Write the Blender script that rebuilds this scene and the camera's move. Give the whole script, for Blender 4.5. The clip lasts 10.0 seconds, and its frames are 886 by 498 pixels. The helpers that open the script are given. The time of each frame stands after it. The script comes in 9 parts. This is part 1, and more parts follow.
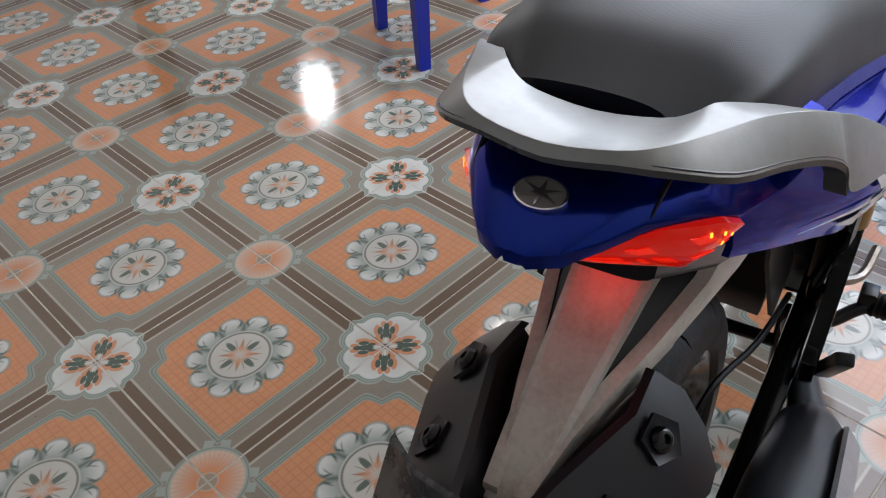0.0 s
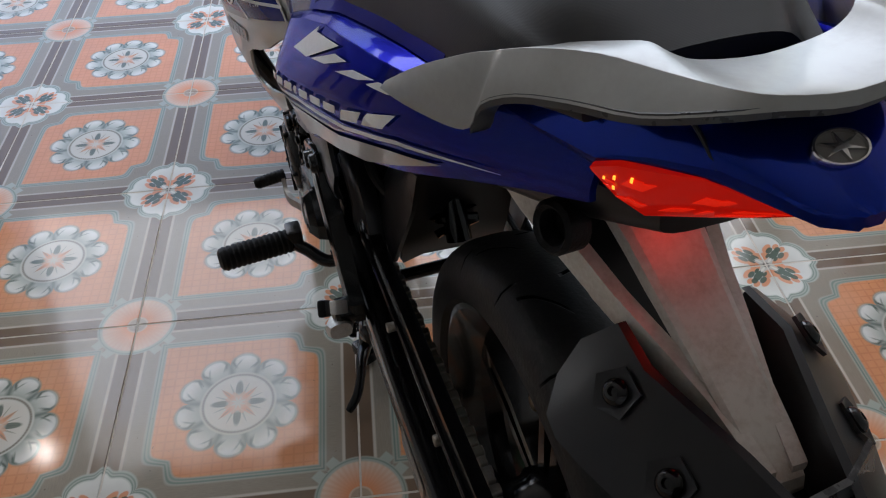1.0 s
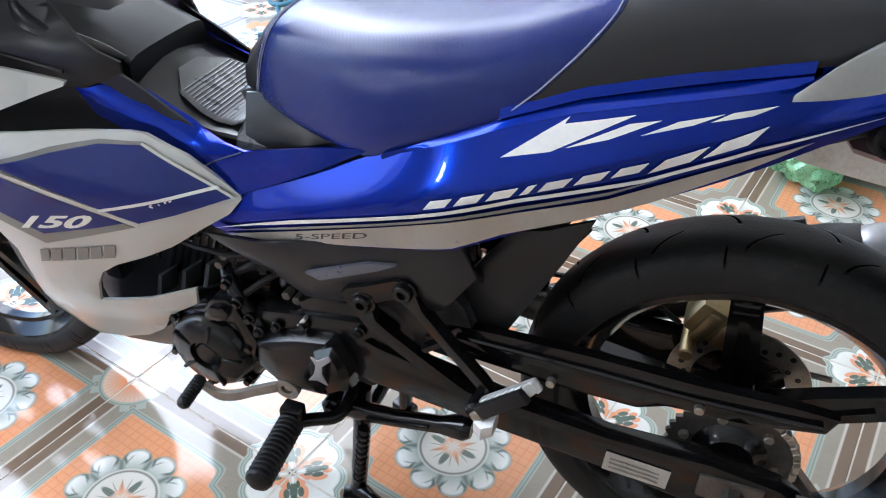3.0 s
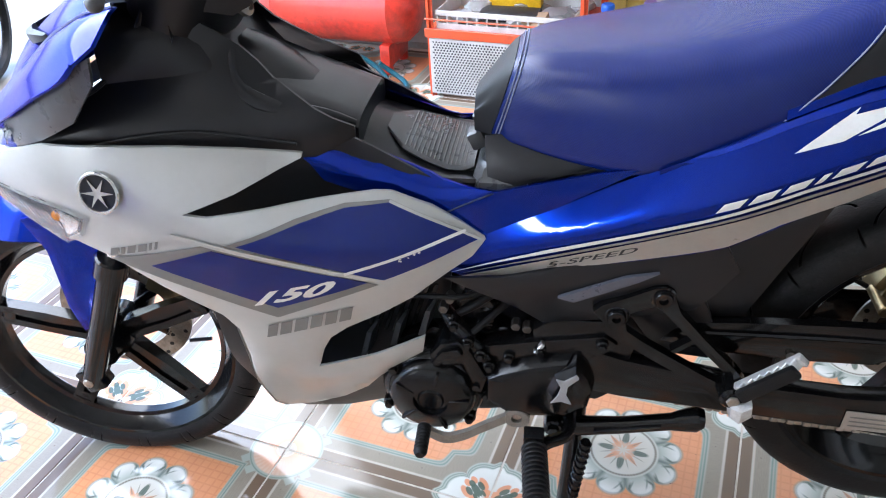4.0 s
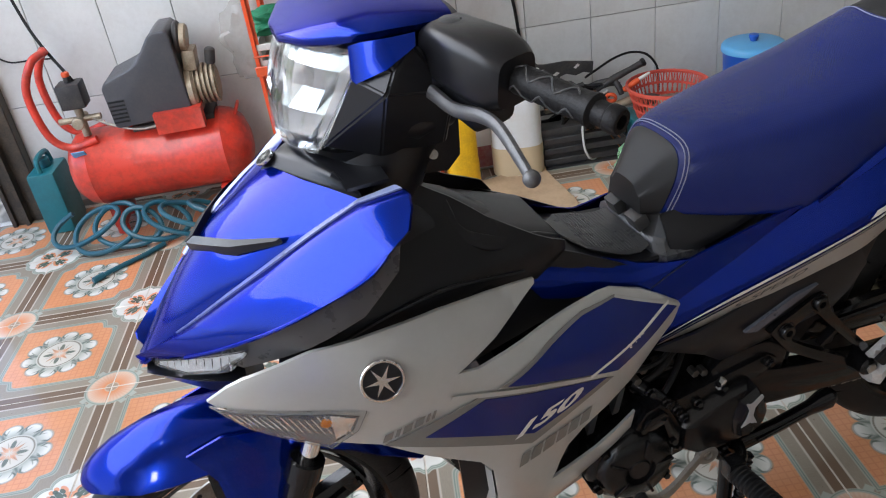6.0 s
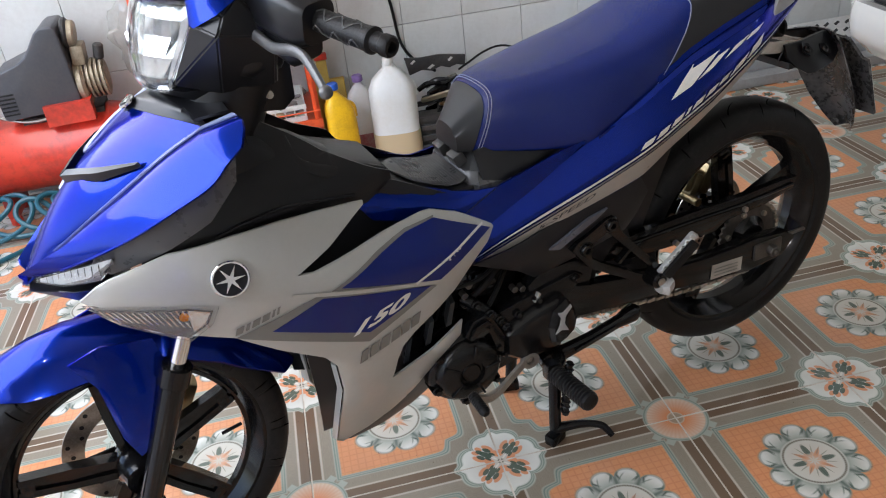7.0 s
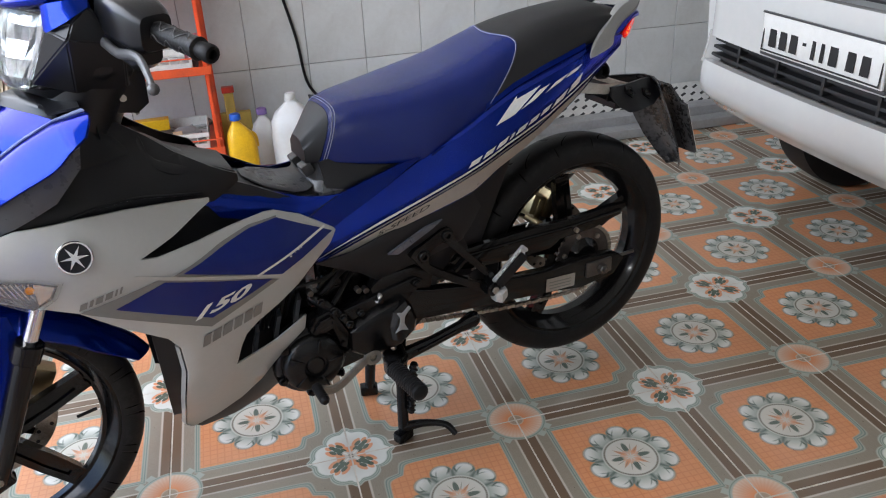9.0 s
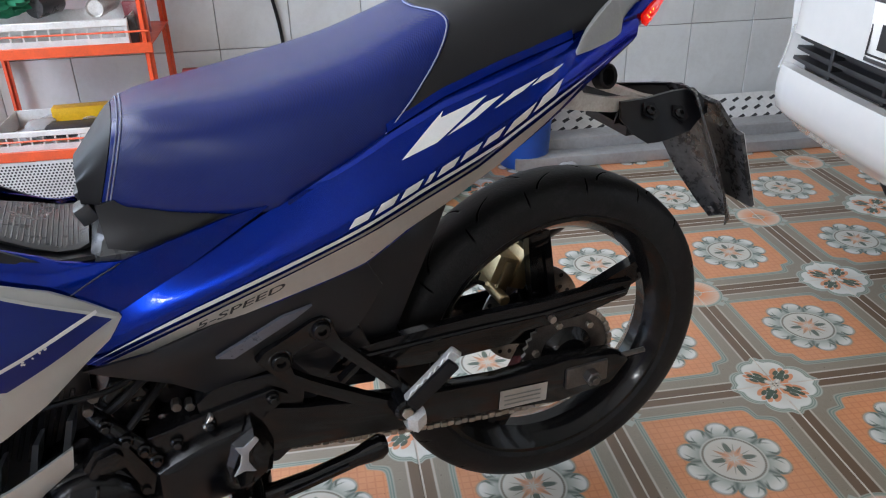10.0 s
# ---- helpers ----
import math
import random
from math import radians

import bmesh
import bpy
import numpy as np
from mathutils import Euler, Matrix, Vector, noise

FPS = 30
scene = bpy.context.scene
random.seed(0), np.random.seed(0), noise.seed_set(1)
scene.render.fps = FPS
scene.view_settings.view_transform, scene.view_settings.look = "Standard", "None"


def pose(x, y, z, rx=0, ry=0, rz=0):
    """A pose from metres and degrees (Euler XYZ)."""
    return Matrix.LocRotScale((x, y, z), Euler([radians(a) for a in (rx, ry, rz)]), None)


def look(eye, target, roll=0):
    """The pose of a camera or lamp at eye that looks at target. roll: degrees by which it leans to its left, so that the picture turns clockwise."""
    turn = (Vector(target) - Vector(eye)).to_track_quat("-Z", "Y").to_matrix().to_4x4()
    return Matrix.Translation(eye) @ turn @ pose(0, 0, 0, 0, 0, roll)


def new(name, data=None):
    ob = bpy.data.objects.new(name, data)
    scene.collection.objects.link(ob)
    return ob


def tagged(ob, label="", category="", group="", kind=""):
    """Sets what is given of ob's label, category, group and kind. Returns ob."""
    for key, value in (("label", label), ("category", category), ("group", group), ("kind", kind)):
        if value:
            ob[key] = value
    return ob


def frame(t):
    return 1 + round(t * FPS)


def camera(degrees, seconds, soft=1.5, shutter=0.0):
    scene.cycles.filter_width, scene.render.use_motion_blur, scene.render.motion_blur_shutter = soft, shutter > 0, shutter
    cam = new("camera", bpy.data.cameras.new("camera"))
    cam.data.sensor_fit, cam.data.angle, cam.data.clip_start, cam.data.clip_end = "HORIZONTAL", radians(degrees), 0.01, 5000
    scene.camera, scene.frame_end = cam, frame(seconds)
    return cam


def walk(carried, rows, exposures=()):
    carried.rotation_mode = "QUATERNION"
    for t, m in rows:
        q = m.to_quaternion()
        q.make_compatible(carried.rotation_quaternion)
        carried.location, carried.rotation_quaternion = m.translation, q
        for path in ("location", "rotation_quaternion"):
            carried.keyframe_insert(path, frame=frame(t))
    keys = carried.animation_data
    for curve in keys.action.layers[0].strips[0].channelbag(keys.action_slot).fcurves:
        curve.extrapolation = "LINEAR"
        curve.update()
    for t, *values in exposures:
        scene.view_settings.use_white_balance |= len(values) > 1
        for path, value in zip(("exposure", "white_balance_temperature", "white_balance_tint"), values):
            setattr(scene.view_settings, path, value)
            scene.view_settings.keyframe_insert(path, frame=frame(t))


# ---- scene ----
cam = camera(58.3, 10.0, soft=1.1)
PATH = [
    (0, (1.270, -0.608, 1.114), (0.130, 0.414, -0.172), -5.5),
    (0.5, (1.079, -0.620, 1.096), (0.516, 0.733, -0.265), -2.2),
    (0.6, (1.042, -0.626, 1.096), (0.638, 0.773, -0.274), -2.1),
    (1, (0.883, -0.630, 1.096), (1.007, 0.820, -0.276), -1.9),
    (1.5, (0.735, -0.560, 1.100), (1.390, 0.739, -0.272), -3.6),
    (2, (0.538, -0.535, 1.120), (1.625, 0.538, -0.172), -2.3),
    (2.5, (0.347, -0.448, 1.136), (1.577, 0.524, -0.106), -0.5),
    (2.7, (0.305, -0.381, 1.125), (1.576, 0.559, -0.1), 0.0),
    (3.8, (-0.02, 0.002, 1.147), (1.477, 0.669, 0.0), -1.6),
    (4, (-0.03, 0.095, 1.156), (1.484, 0.744, 0.022), -3.6),
    (4.5, (-0.04, 0.338, 1.184), (1.543, 0.853, 0.076), -5.5),
    (5, (-0.089, 0.541, 1.232), (1.59, 0.779, 0.172), -6.5),
    (5.2, (-0.079, 0.581, 1.244), (1.607, 0.746, 0.18), -6.2),
    (6.3, (-0.191, 0.766, 1.274), (1.535, 0.616, 0.275), -8.5),
    (6.5, (-0.24, 0.767, 1.27), (1.478, 0.56, 0.266), -7.7),
    (7, (-0.404, 0.659, 1.249), (1.304, 0.388, 0.244), -7.0),
    (7.5, (-0.565, 0.536, 1.2), (1.119, 0.163, 0.188), -4.4),
    (8, (-0.62, 0.544, 1.218), (1.078, 0.143, 0.24), -2.8),
    (8.5, (-0.663, 0.573, 1.231), (1.054, 0.145, 0.299), -2.2),
    (9, (-0.629, 0.524, 1.232), (1.102, 0.083, 0.331), -2.7),
    (9.5, (-0.448, 0.323, 1.193), (1.31, -0.043, 0.312), -3.2),
    (10, (-0.071, 0.127, 1.074), (1.684, -0.147, 0.155), -1.2),
]
EXPOSURES = [(0.0, 2.2, 6600, 14), (0.5, 1.74, 6600, 14), (1.0, 1.82, 6550, 13), (1.5, 2.55, 6250, 10), (2.1, 3.2, 6200, 10), (4.0, 3.45, 6000, 12), (4.6, 2.52, 6400, 13), (5.0, 2.45, 6600, 14), (6.5, 2.34, 6700, 13), (7.2, 2.70, 6700, 13), (8.5, 2.62, 6600, 13), (9.4, 2.58, 6400, 13), (10.0, 2.9, 6300, 13)]
walk(cam, [(t, look(eye, target, roll)) for t, eye, target, roll in PATH], EXPOSURES)

# ---- world and light ----
world = bpy.data.worlds.new("sky")
scene.world = world
world.use_nodes = True
_n, _l = world.node_tree.nodes, world.node_tree.links
sky = _n.new("ShaderNodeTexSky")
sky.sky_type = "NISHITA"
sky.sun_disc = False
sky.sun_elevation, sky.sun_rotation = radians(48), radians(200)
sky.air_density, sky.dust_density, sky.ozone_density = 1.0, 4.0, 1.0
_l.new(sky.outputs[0], _n["Background"].inputs[0])
_n["Background"].inputs[1].default_value = 0.15
sun = new("sun", bpy.data.lights.new("sun", "SUN"))
sun.data.energy, sun.data.angle, sun.data.color = 0.6, radians(25), (1.0, 0.96, 0.9)
sun.matrix_world = look((0, 0, 12), (-2.5, -1.0, 0))



def opening_light(name, m, wide, high, watts, color):
    """Daylight that comes in through an opening of the shop."""
    lamp = new(name, bpy.data.lights.new(name, "AREA"))
    lamp.data.shape, lamp.data.size, lamp.data.size_y, lamp.data.energy, lamp.data.color = "RECTANGLE", wide, high, watts, color
    lamp.matrix_world = m


opening_light("front_daylight", look((0.92, 2.18, 2.12), (0.80, -1.0, 0.9)), 3.6, 1.5, 18.0, (0.95, 0.98, 1.0))
opening_light("side_window_daylight", look((-2.80, 2.06, 1.46), (0.8, 0.4, 0.9)), 0.16, 0.26, 1.3, (0.97, 0.99, 1.0))



# ---- node and mesh helpers ----
class Ex:
    """A shader value that can be written as plain arithmetic."""

    def __init__(self, tree, out):
        self.tree, self.out = tree, out

    def op(self, kind, *others):
        node = self.tree.nodes.new("ShaderNodeMath")
        node.operation = kind
        for k, v in enumerate((self, *others)):
            if isinstance(v, Ex):
                self.tree.links.new(v.out, node.inputs[k])
            else:
                node.inputs[k].default_value = v
        return Ex(self.tree, node.outputs[0])

    def __add__(self, o): return self.op("ADD", o)
    def __radd__(self, o): return self.op("ADD", o)
    def __sub__(self, o): return self.op("SUBTRACT", o)
    def __rsub__(self, o): return (self * -1.0) + o
    def __mul__(self, o): return self.op("MULTIPLY", o)
    def __rmul__(self, o): return self.op("MULTIPLY", o)
    def __truediv__(self, o): return self.op("DIVIDE", o)
    def abs(self): return self.op("ABSOLUTE")
    def sign(self): return self.op("SIGN")
    def sqrt(self): return self.op("SQRT")
    def sin(self): return self.op("SINE")
    def cos(self): return self.op("COSINE")
    def frac(self): return self.op("FRACT")
    def atan2(self, o): return self.op("ARCTAN2", o)
    def min(self, o): return self.op("MINIMUM", o)
    def max(self, o): return self.op("MAXIMUM", o)

    def step(self, edge, soft=0.004):
        """0 below edge, 1 above it."""
        node = self.tree.nodes.new("ShaderNodeMapRange")
        self.tree.links.new(self.out, node.inputs[0])
        node.inputs[1].default_value, node.inputs[2].default_value = edge - soft, edge + soft
        return Ex(self.tree, node.outputs[0])

    def below(self, edge, soft=0.004):
        return 1.0 - self.step(edge, soft)

    def band(self, a, b, soft=0.003):
        return self.step(a, soft) * self.below(b, soft)


def rgb(*c):
    return (*c, 1.0)


def mixed(tree, fac, a, b):
    """a where fac is 0, b where it is 1; colours or sockets."""
    node = tree.nodes.new("ShaderNodeMix")
    node.data_type = "RGBA"
    if isinstance(fac, Ex):
        fac = fac.out
    if isinstance(fac, (int, float)):
        node.inputs[0].default_value = fac
    else:
        tree.links.new(fac, node.inputs[0])
    for k, v in ((6, a), (7, b)):
        if isinstance(v, tuple):
            node.inputs[k].default_value = v
        else:
            tree.links.new(v, node.inputs[k])
    return node.outputs[2]


def noise_of(tree, scale, detail=3.0, rough=0.55, coords="Object", stretch=None):
    tc = tree.nodes.new("ShaderNodeTexCoord")
    src = tc.outputs[coords]
    if stretch:
        mp = tree.nodes.new("ShaderNodeMapping")
        mp.inputs["Scale"].default_value = stretch
        tree.links.new(src, mp.inputs[0])
        src = mp.outputs[0]
    node = tree.nodes.new("ShaderNodeTexNoise")
    node.inputs["Scale"].default_value = scale
    node.inputs["Detail"].default_value = detail
    node.inputs["Roughness"].default_value = rough
    tree.links.new(src, node.inputs["Vector"])
    return Ex(tree, node.outputs[0])


def material(name, color=(0.5, 0.5, 0.5), rough=0.5, metal=0.0, dirt=None, dirt_amount=0.3, dirt_scale=9.0, grain=0.0, grain_scale=300.0, tint=None,
             coat=0.0, rough_var=0.15, ior=1.45, transmission=0.0, emission=None, power=0.0, spec=0.5, flake=0.0):
    """A surface with a base colour, blotches of dirt at two scales, fine relief and uneven gloss."""
    mat = bpy.data.materials.new(name)
    mat.use_nodes = True
    tree = mat.node_tree
    bsdf = tree.nodes["Principled BSDF"]
    base = rgb(*color)
    big = noise_of(tree, dirt_scale, 5.0, 0.62)
    fine = noise_of(tree, dirt_scale * 9.0, 3.0, 0.6)
    if dirt:
        fac = (big * 0.65 + fine * 0.35).step(0.56, 0.14) * dirt_amount
        base = mixed(tree, fac, rgb(*color), rgb(*dirt))
    if flake:
        glint = noise_of(tree, 2600.0, 0.0, 0.5).step(0.64, 0.05) * flake
        base = mixed(tree, glint, base, rgb(*[min(1.0, c * 2.2 + 0.05) for c in color]))
    if isinstance(base, tuple):
        bsdf.inputs["Base Color"].default_value = base
    else:
        tree.links.new(base, bsdf.inputs["Base Color"])
    uneven = (big * 0.6 + fine * 0.4 - 0.5) * (rough_var * 2.0) + rough
    tree.links.new(uneven.max(0.02).out, bsdf.inputs["Roughness"])
    bsdf.inputs["Metallic"].default_value = metal
    bsdf.inputs["Coat Weight"].default_value = coat
    bsdf.inputs["Coat Roughness"].default_value = 0.04
    if tint:
        bsdf.inputs["Specular Tint"].default_value = rgb(*tint)
    bsdf.inputs["IOR"].default_value = ior
    bsdf.inputs["Specular IOR Level"].default_value = spec
    bsdf.inputs["Transmission Weight"].default_value = transmission
    if emission:
        bsdf.inputs["Emission Color"].default_value = rgb(*emission)
        bsdf.inputs["Emission Strength"].default_value = power
    if grain:
        bump = tree.nodes.new("ShaderNodeBump")
        bump.inputs["Strength"].default_value = grain
        bump.inputs["Distance"].default_value = 0.002
        tree.links.new(noise_of(tree, grain_scale, 2.0, 0.6).out, bump.inputs["Height"])
        tree.links.new(bump.outputs[0], bsdf.inputs["Normal"])
    return mat


def finish(ob, bm, mat, smooth=True, angle=38.0):
    """Writes a bmesh into an object's mesh, with soft shading up to an angle between faces."""
    me = ob.data
    if smooth:
        limit = math.cos(radians(angle))
        bm.normal_update()
        for e in bm.edges:
            if len(e.link_faces) == 2:
                e.smooth = e.link_faces[0].normal.dot(e.link_faces[1].normal) > limit
            else:
                e.smooth = False
        for f in bm.faces:
            f.smooth = True
    bm.to_mesh(me)
    bm.free()
    me.materials.append(mat)
    return ob


def thing(name, label, category, m=None, group="", kind=""):
    """An Empty at the base of a thing that parents its parts."""
    ob = new(name)
    ob.empty_display_size = 0.05
    if m is not None:
        ob.matrix_world = m
    return tagged(ob, label, category, group, kind)


def part(name, bm, mat, parent=None, label="", m=None, smooth=True, angle=38.0):
    """Links a bmesh as one mesh object under a thing or under a part."""
    bmesh.ops.recalc_face_normals(bm, faces=bm.faces[:])
    ob = new(name, bpy.data.meshes.new(name))
    finish(ob, bm, mat, smooth, angle)
    if parent is not None:
        ob.parent = parent
    if m is not None:
        ob.matrix_basis = m
    return tagged(ob, label)


def solo(name, bm, mat, label, category, m=None, group="", kind="", smooth=True, angle=38.0):
    """A thing made of one mesh."""
    return tagged(part(name, bm, mat, None, "", m, smooth, angle), label, category, group, kind)


def join(*bms):
    """Several bmeshes as one."""
    out = bms[0]
    for b in bms[1:]:
        me = bpy.data.meshes.new("tmp")
        b.to_mesh(me)
        b.free()
        out.from_mesh(me)
        bpy.data.meshes.remove(me)
    return out


def moved(bm, m):
    bm.transform(m)
    return bm


def box(x0, x1, y0, y1, z0, z1, bevel=0.0, seg=2):
    bm = bmesh.new()
    bmesh.ops.create_cube(bm, size=1.0, matrix=Matrix.Translation(((x0 + x1) / 2, (y0 + y1) / 2, (z0 + z1) / 2)) @ Matrix.Diagonal((x1 - x0, y1 - y0, z1 - z0, 1)))
    if bevel:
        bmesh.ops.bevel(bm, geom=bm.edges[:], offset=bevel, segments=seg, affect="EDGES", profile=0.6)
    return bm


def smooth_line(points, steps=8, closed=False):
    """A soft line through points (Catmull-Rom)."""
    pts = [Vector(p) for p in points]
    n = len(pts)
    out = []
    for i in range(n if closed else n - 1):
        a, b = pts[i], pts[(i + 1) % n]
        p = pts[i - 1] if (i or closed) else a * 2 - b
        q = pts[(i + 2) % n] if (i + 2 < n or closed) else b * 2 - a
        for k in range(steps):
            s = k / steps
            out.append(0.5 * (2 * a + (b - p) * s + (2 * p - 5 * a + 4 * b - q) * s * s + (3 * a - p - 3 * b + q) * s ** 3))
    if not closed:
        out.append(pts[-1])
    return out


def tube(points, radius, sides=10, soft=6, closed=False, flat=1.0, caps=True):
    """A round rod along points; radius a number or one a point; flat squeezes it across."""
    pts = smooth_line(points, soft, closed) if soft > 1 else [Vector(p) for p in points]
    n = len(pts)
    if isinstance(radius, (int, float)):
        rad = [radius] * n
    else:
        rad = [radius[0] + (radius[-1] - radius[0]) * i / (n - 1) for i in range(n)] if len(radius) == 2 else [
            float(np.interp(i / (n - 1) * (len(radius) - 1), range(len(radius)), radius)) for i in range(n)]
    bm = bmesh.new()
    rings = []
    normal = None
    for i, p in enumerate(pts):
        a = pts[i - 1] if (i or closed) else p
        b = pts[(i + 1) % n] if (i + 1 < n or closed) else p
        t = (b - a).normalized()
        if normal is None:
            normal = t.cross(Vector((0, 0, 1)))
            if normal.length < 1e-3:
                normal = t.cross(Vector((0, 1, 0)))
        normal = (normal - t * normal.dot(t)).normalized()
        side = t.cross(normal)
        rings.append([bm.verts.new(p + rad[i] * (math.cos(k * 2 * math.pi / sides) * normal + flat * math.sin(k * 2 * math.pi / sides) * side)) for k in range(sides)])
    for i in range(n if closed else n - 1):
        r, s = rings[i], rings[(i + 1) % n]
        for k in range(sides):
            bm.faces.new((r[k], r[(k + 1) % sides], s[(k + 1) % sides], s[k]))
    if caps and not closed:
        bm.faces.new(rings[0])
        bm.faces.new(rings[-1][::-1])
    return bm


def lathe(profile, sides=32, closed=False):
    """A profile of (radius, height) turned about z."""
    bm = bmesh.new()
    rings = []
    for r, h in profile:
        rings.append([bm.verts.new((r * math.cos(k * 2 * math.pi / sides), r * math.sin(k * 2 * math.pi / sides), h)) for k in range(sides)])
    m = len(rings)
    for i in range(m if closed else m - 1):
        a, b = rings[i], rings[(i + 1) % m]
        for k in range(sides):
            bm.faces.new((a[k], a[(k + 1) % sides], b[(k + 1) % sides], b[k]))
    if not closed:
        if profile[0][0] > 1e-5:
            bm.faces.new(rings[0])
        if profile[-1][0] > 1e-5:
            bm.faces.new(rings[-1][::-1])
    bmesh.ops.remove_doubles(bm, verts=bm.verts[:], dist=1e-6)
    return bm


def rod(a, b, r, sides=16, r2=None, bevel=0.0):
    """A straight round bar from a to b."""
    a, b = Vector(a), Vector(b)
    h = (b - a).length
    r2 = r if r2 is None else r2
    c = min(bevel, h / 2.2, r * 0.9)
    prof = [(0, 0), (r - c, 0), (r, c), (r2, h - c), (r2 - c, h), (0, h)] if c else [(0, 0), (r, 0), (r2, h), (0, h)]
    return moved(lathe(prof, sides), Matrix.Translation(a) @ (b - a).to_track_quat("Z", "Y").to_matrix().to_4x4())


def slab(outline, depth, bevel=0.0, at=0.0, seg=2):
    """A plate: an outline of (x, z), from y = at - depth to y = at."""
    bm = bmesh.new()
    face = bm.faces.new([bm.verts.new((x, at, z)) for x, z in outline])
    res = bmesh.ops.extrude_face_region(bm, geom=[face])
    bmesh.ops.translate(bm, vec=(0, -depth, 0), verts=[v for v in res["geom"] if isinstance(v, bmesh.types.BMVert)])
    bmesh.ops.recalc_face_normals(bm, faces=bm.faces[:])
    if bevel:
        bmesh.ops.bevel(bm, geom=bm.edges[:], offset=bevel, segments=seg, affect="EDGES", profile=0.6, clamp_overlap=True)
    return bm


def loft(sections, caps=True):
    """Closed rings of equal count joined into a skin."""
    bm = bmesh.new()
    rings = [[bm.verts.new(p) for p in s] for s in sections]
    k = len(rings[0])
    for a, b in zip(rings, rings[1:]):
        for i in range(k):
            bm.faces.new((a[i], a[(i + 1) % k], b[(i + 1) % k], b[i]))
    if caps:
        bm.faces.new(rings[0])
        bm.faces.new(rings[-1][::-1])
    return bm


def oval(cx, cy, cz, ry, rz, count=20, power=2.5, turn=0.0):
    """A rounded-square ring across x, for loft()."""
    out = []
    for i in range(count):
        a = i * 2 * math.pi / count
        c, s = math.cos(a), math.sin(a)
        y = ry * math.copysign(abs(c) ** (2 / power), c)
        z = rz * math.copysign(abs(s) ** (2 / power), s)
        out.append((cx - z * math.sin(turn), cy + y, cz + z * math.cos(turn)))
    return out


# ---- the patterned floor tile ----
def tile_material():
    """Glazed printed floor tile: orange field with a rosette, two corners of a white flower, two of an orange disc."""
    mat = bpy.data.materials.new("printed_floor_tile")
    mat.use_nodes = True
    tree = mat.node_tree
    bsdf = tree.nodes["Principled BSDF"]
    tc = tree.nodes.new("ShaderNodeTexCoord")
    xyz = tree.nodes.new("ShaderNodeSeparateXYZ")
    tree.links.new(tc.outputs["Object"], xyz.inputs[0])
    p, q = Ex(tree, xyz.outputs[0]) * 2.5, Ex(tree, xyz.outputs[1]) * 2.5
    wear = noise_of(tree, 26.0, 4.0, 0.6)
    ap, aq = p.abs(), q.abs()
    edge = 0.5 - ap.max(aq)
    # ground and stripes along the joints
    grain = noise_of(tree, 60.0, 3.0, 0.6, stretch=(1.0, 14.0, 1.0))
    col = mixed(tree, grain, rgb(0.205, 0.172, 0.128), rgb(0.325, 0.285, 0.222))
    col = mixed(tree, edge.below(0.058), col, rgb(0.150, 0.098, 0.062))
    col = mixed(tree, edge.band(0.056, 0.068), col, rgb(0.50, 0.44, 0.36))
    # orange field: a square whose flower corners are scooped
    s1 = (p + q).sign()
    fx, fy = 0.5 - s1 * p, 0.5 - s1 * q
    fr = (fx * fx + fy * fy).sqrt()
    fa = fy.atan2(fx)
    scoop = fr - (1.0 - (fa * 4.0).sin().abs()) * 0.048
    flat_side, cut_side = 0.338 - ap.max(aq), (scoop - 0.303) * 0.9
    apart = flat_side - cut_side
    inside = (flat_side + cut_side - (apart * apart + 0.0009).sqrt()) * 0.5 + 0.004
    col = mixed(tree, inside.step(-0.028), col, rgb(0.36, 0.365, 0.305))
    col = mixed(tree, inside.band(-0.021, -0.014), col, rgb(0.16, 0.22, 0.18))
    col = mixed(tree, inside.band(-0.008, -0.001), col, rgb(0.20, 0.27, 0.22))
    weave = ((p * 25.0).frac() - 0.5).abs().max(((q * 25.0).frac() - 0.5).abs()).step(0.40, 0.06)
    orange = mixed(tree, weave * 0.6, rgb(0.66, 0.270, 0.122), rgb(0.53, 0.195, 0.085))
    orange = mixed(tree, wear.step(0.52, 0.2) * 0.35, orange, rgb(0.78, 0.36, 0.18))
    col = mixed(tree, inside.step(0.004), col, orange)
    # rosette of eight puffed petals
    r = (p * p + q * q).sqrt()
    a = q.atan2(p)
    lobe = (a * 5.0 + 0.4).sin().abs()
    petal = 0.210 + lobe.op("POWER", 0.55) * 0.058
    puff = petal - r
    col = mixed(tree, puff.step(0.0, 0.006) * 0.8, col, rgb(0.24, 0.26, 0.20))
    shade = ((r - 0.160) / 0.058).max(0.0).min(1.0)
    pet = mixed(tree, shade, rgb(0.33, 0.36, 0.31), rgb(0.60, 0.60, 0.54))
    pet = mixed(tree, lobe.below(0.34, 0.26) * 0.85 * (1.0 - (r - 0.215).max(0.0) * 9.0).max(0.0), pet, rgb(0.085, 0.125, 0.105))
    hook = ((a * 5.0 + 0.4).sin() * (a * 5.0 + 0.4).cos()).sign() * (r - 0.222) * 5.0
    pet = mixed(tree, (lobe - 0.30 - hook.abs() * 1.6).abs().below(0.13, 0.10) * r.band(0.190, 0.250, 0.012) * 0.85, pet, rgb(0.035, 0.065, 0.050))
    swirl = ((a * 5.0 + 0.4 + (r - 0.20) * 16.0).sin().abs() - 0.62).abs().below(0.085, 0.05) * r.band(0.184, 0.236, 0.01)
    pet = mixed(tree, swirl * 0.65, pet, rgb(0.10, 0.15, 0.12))
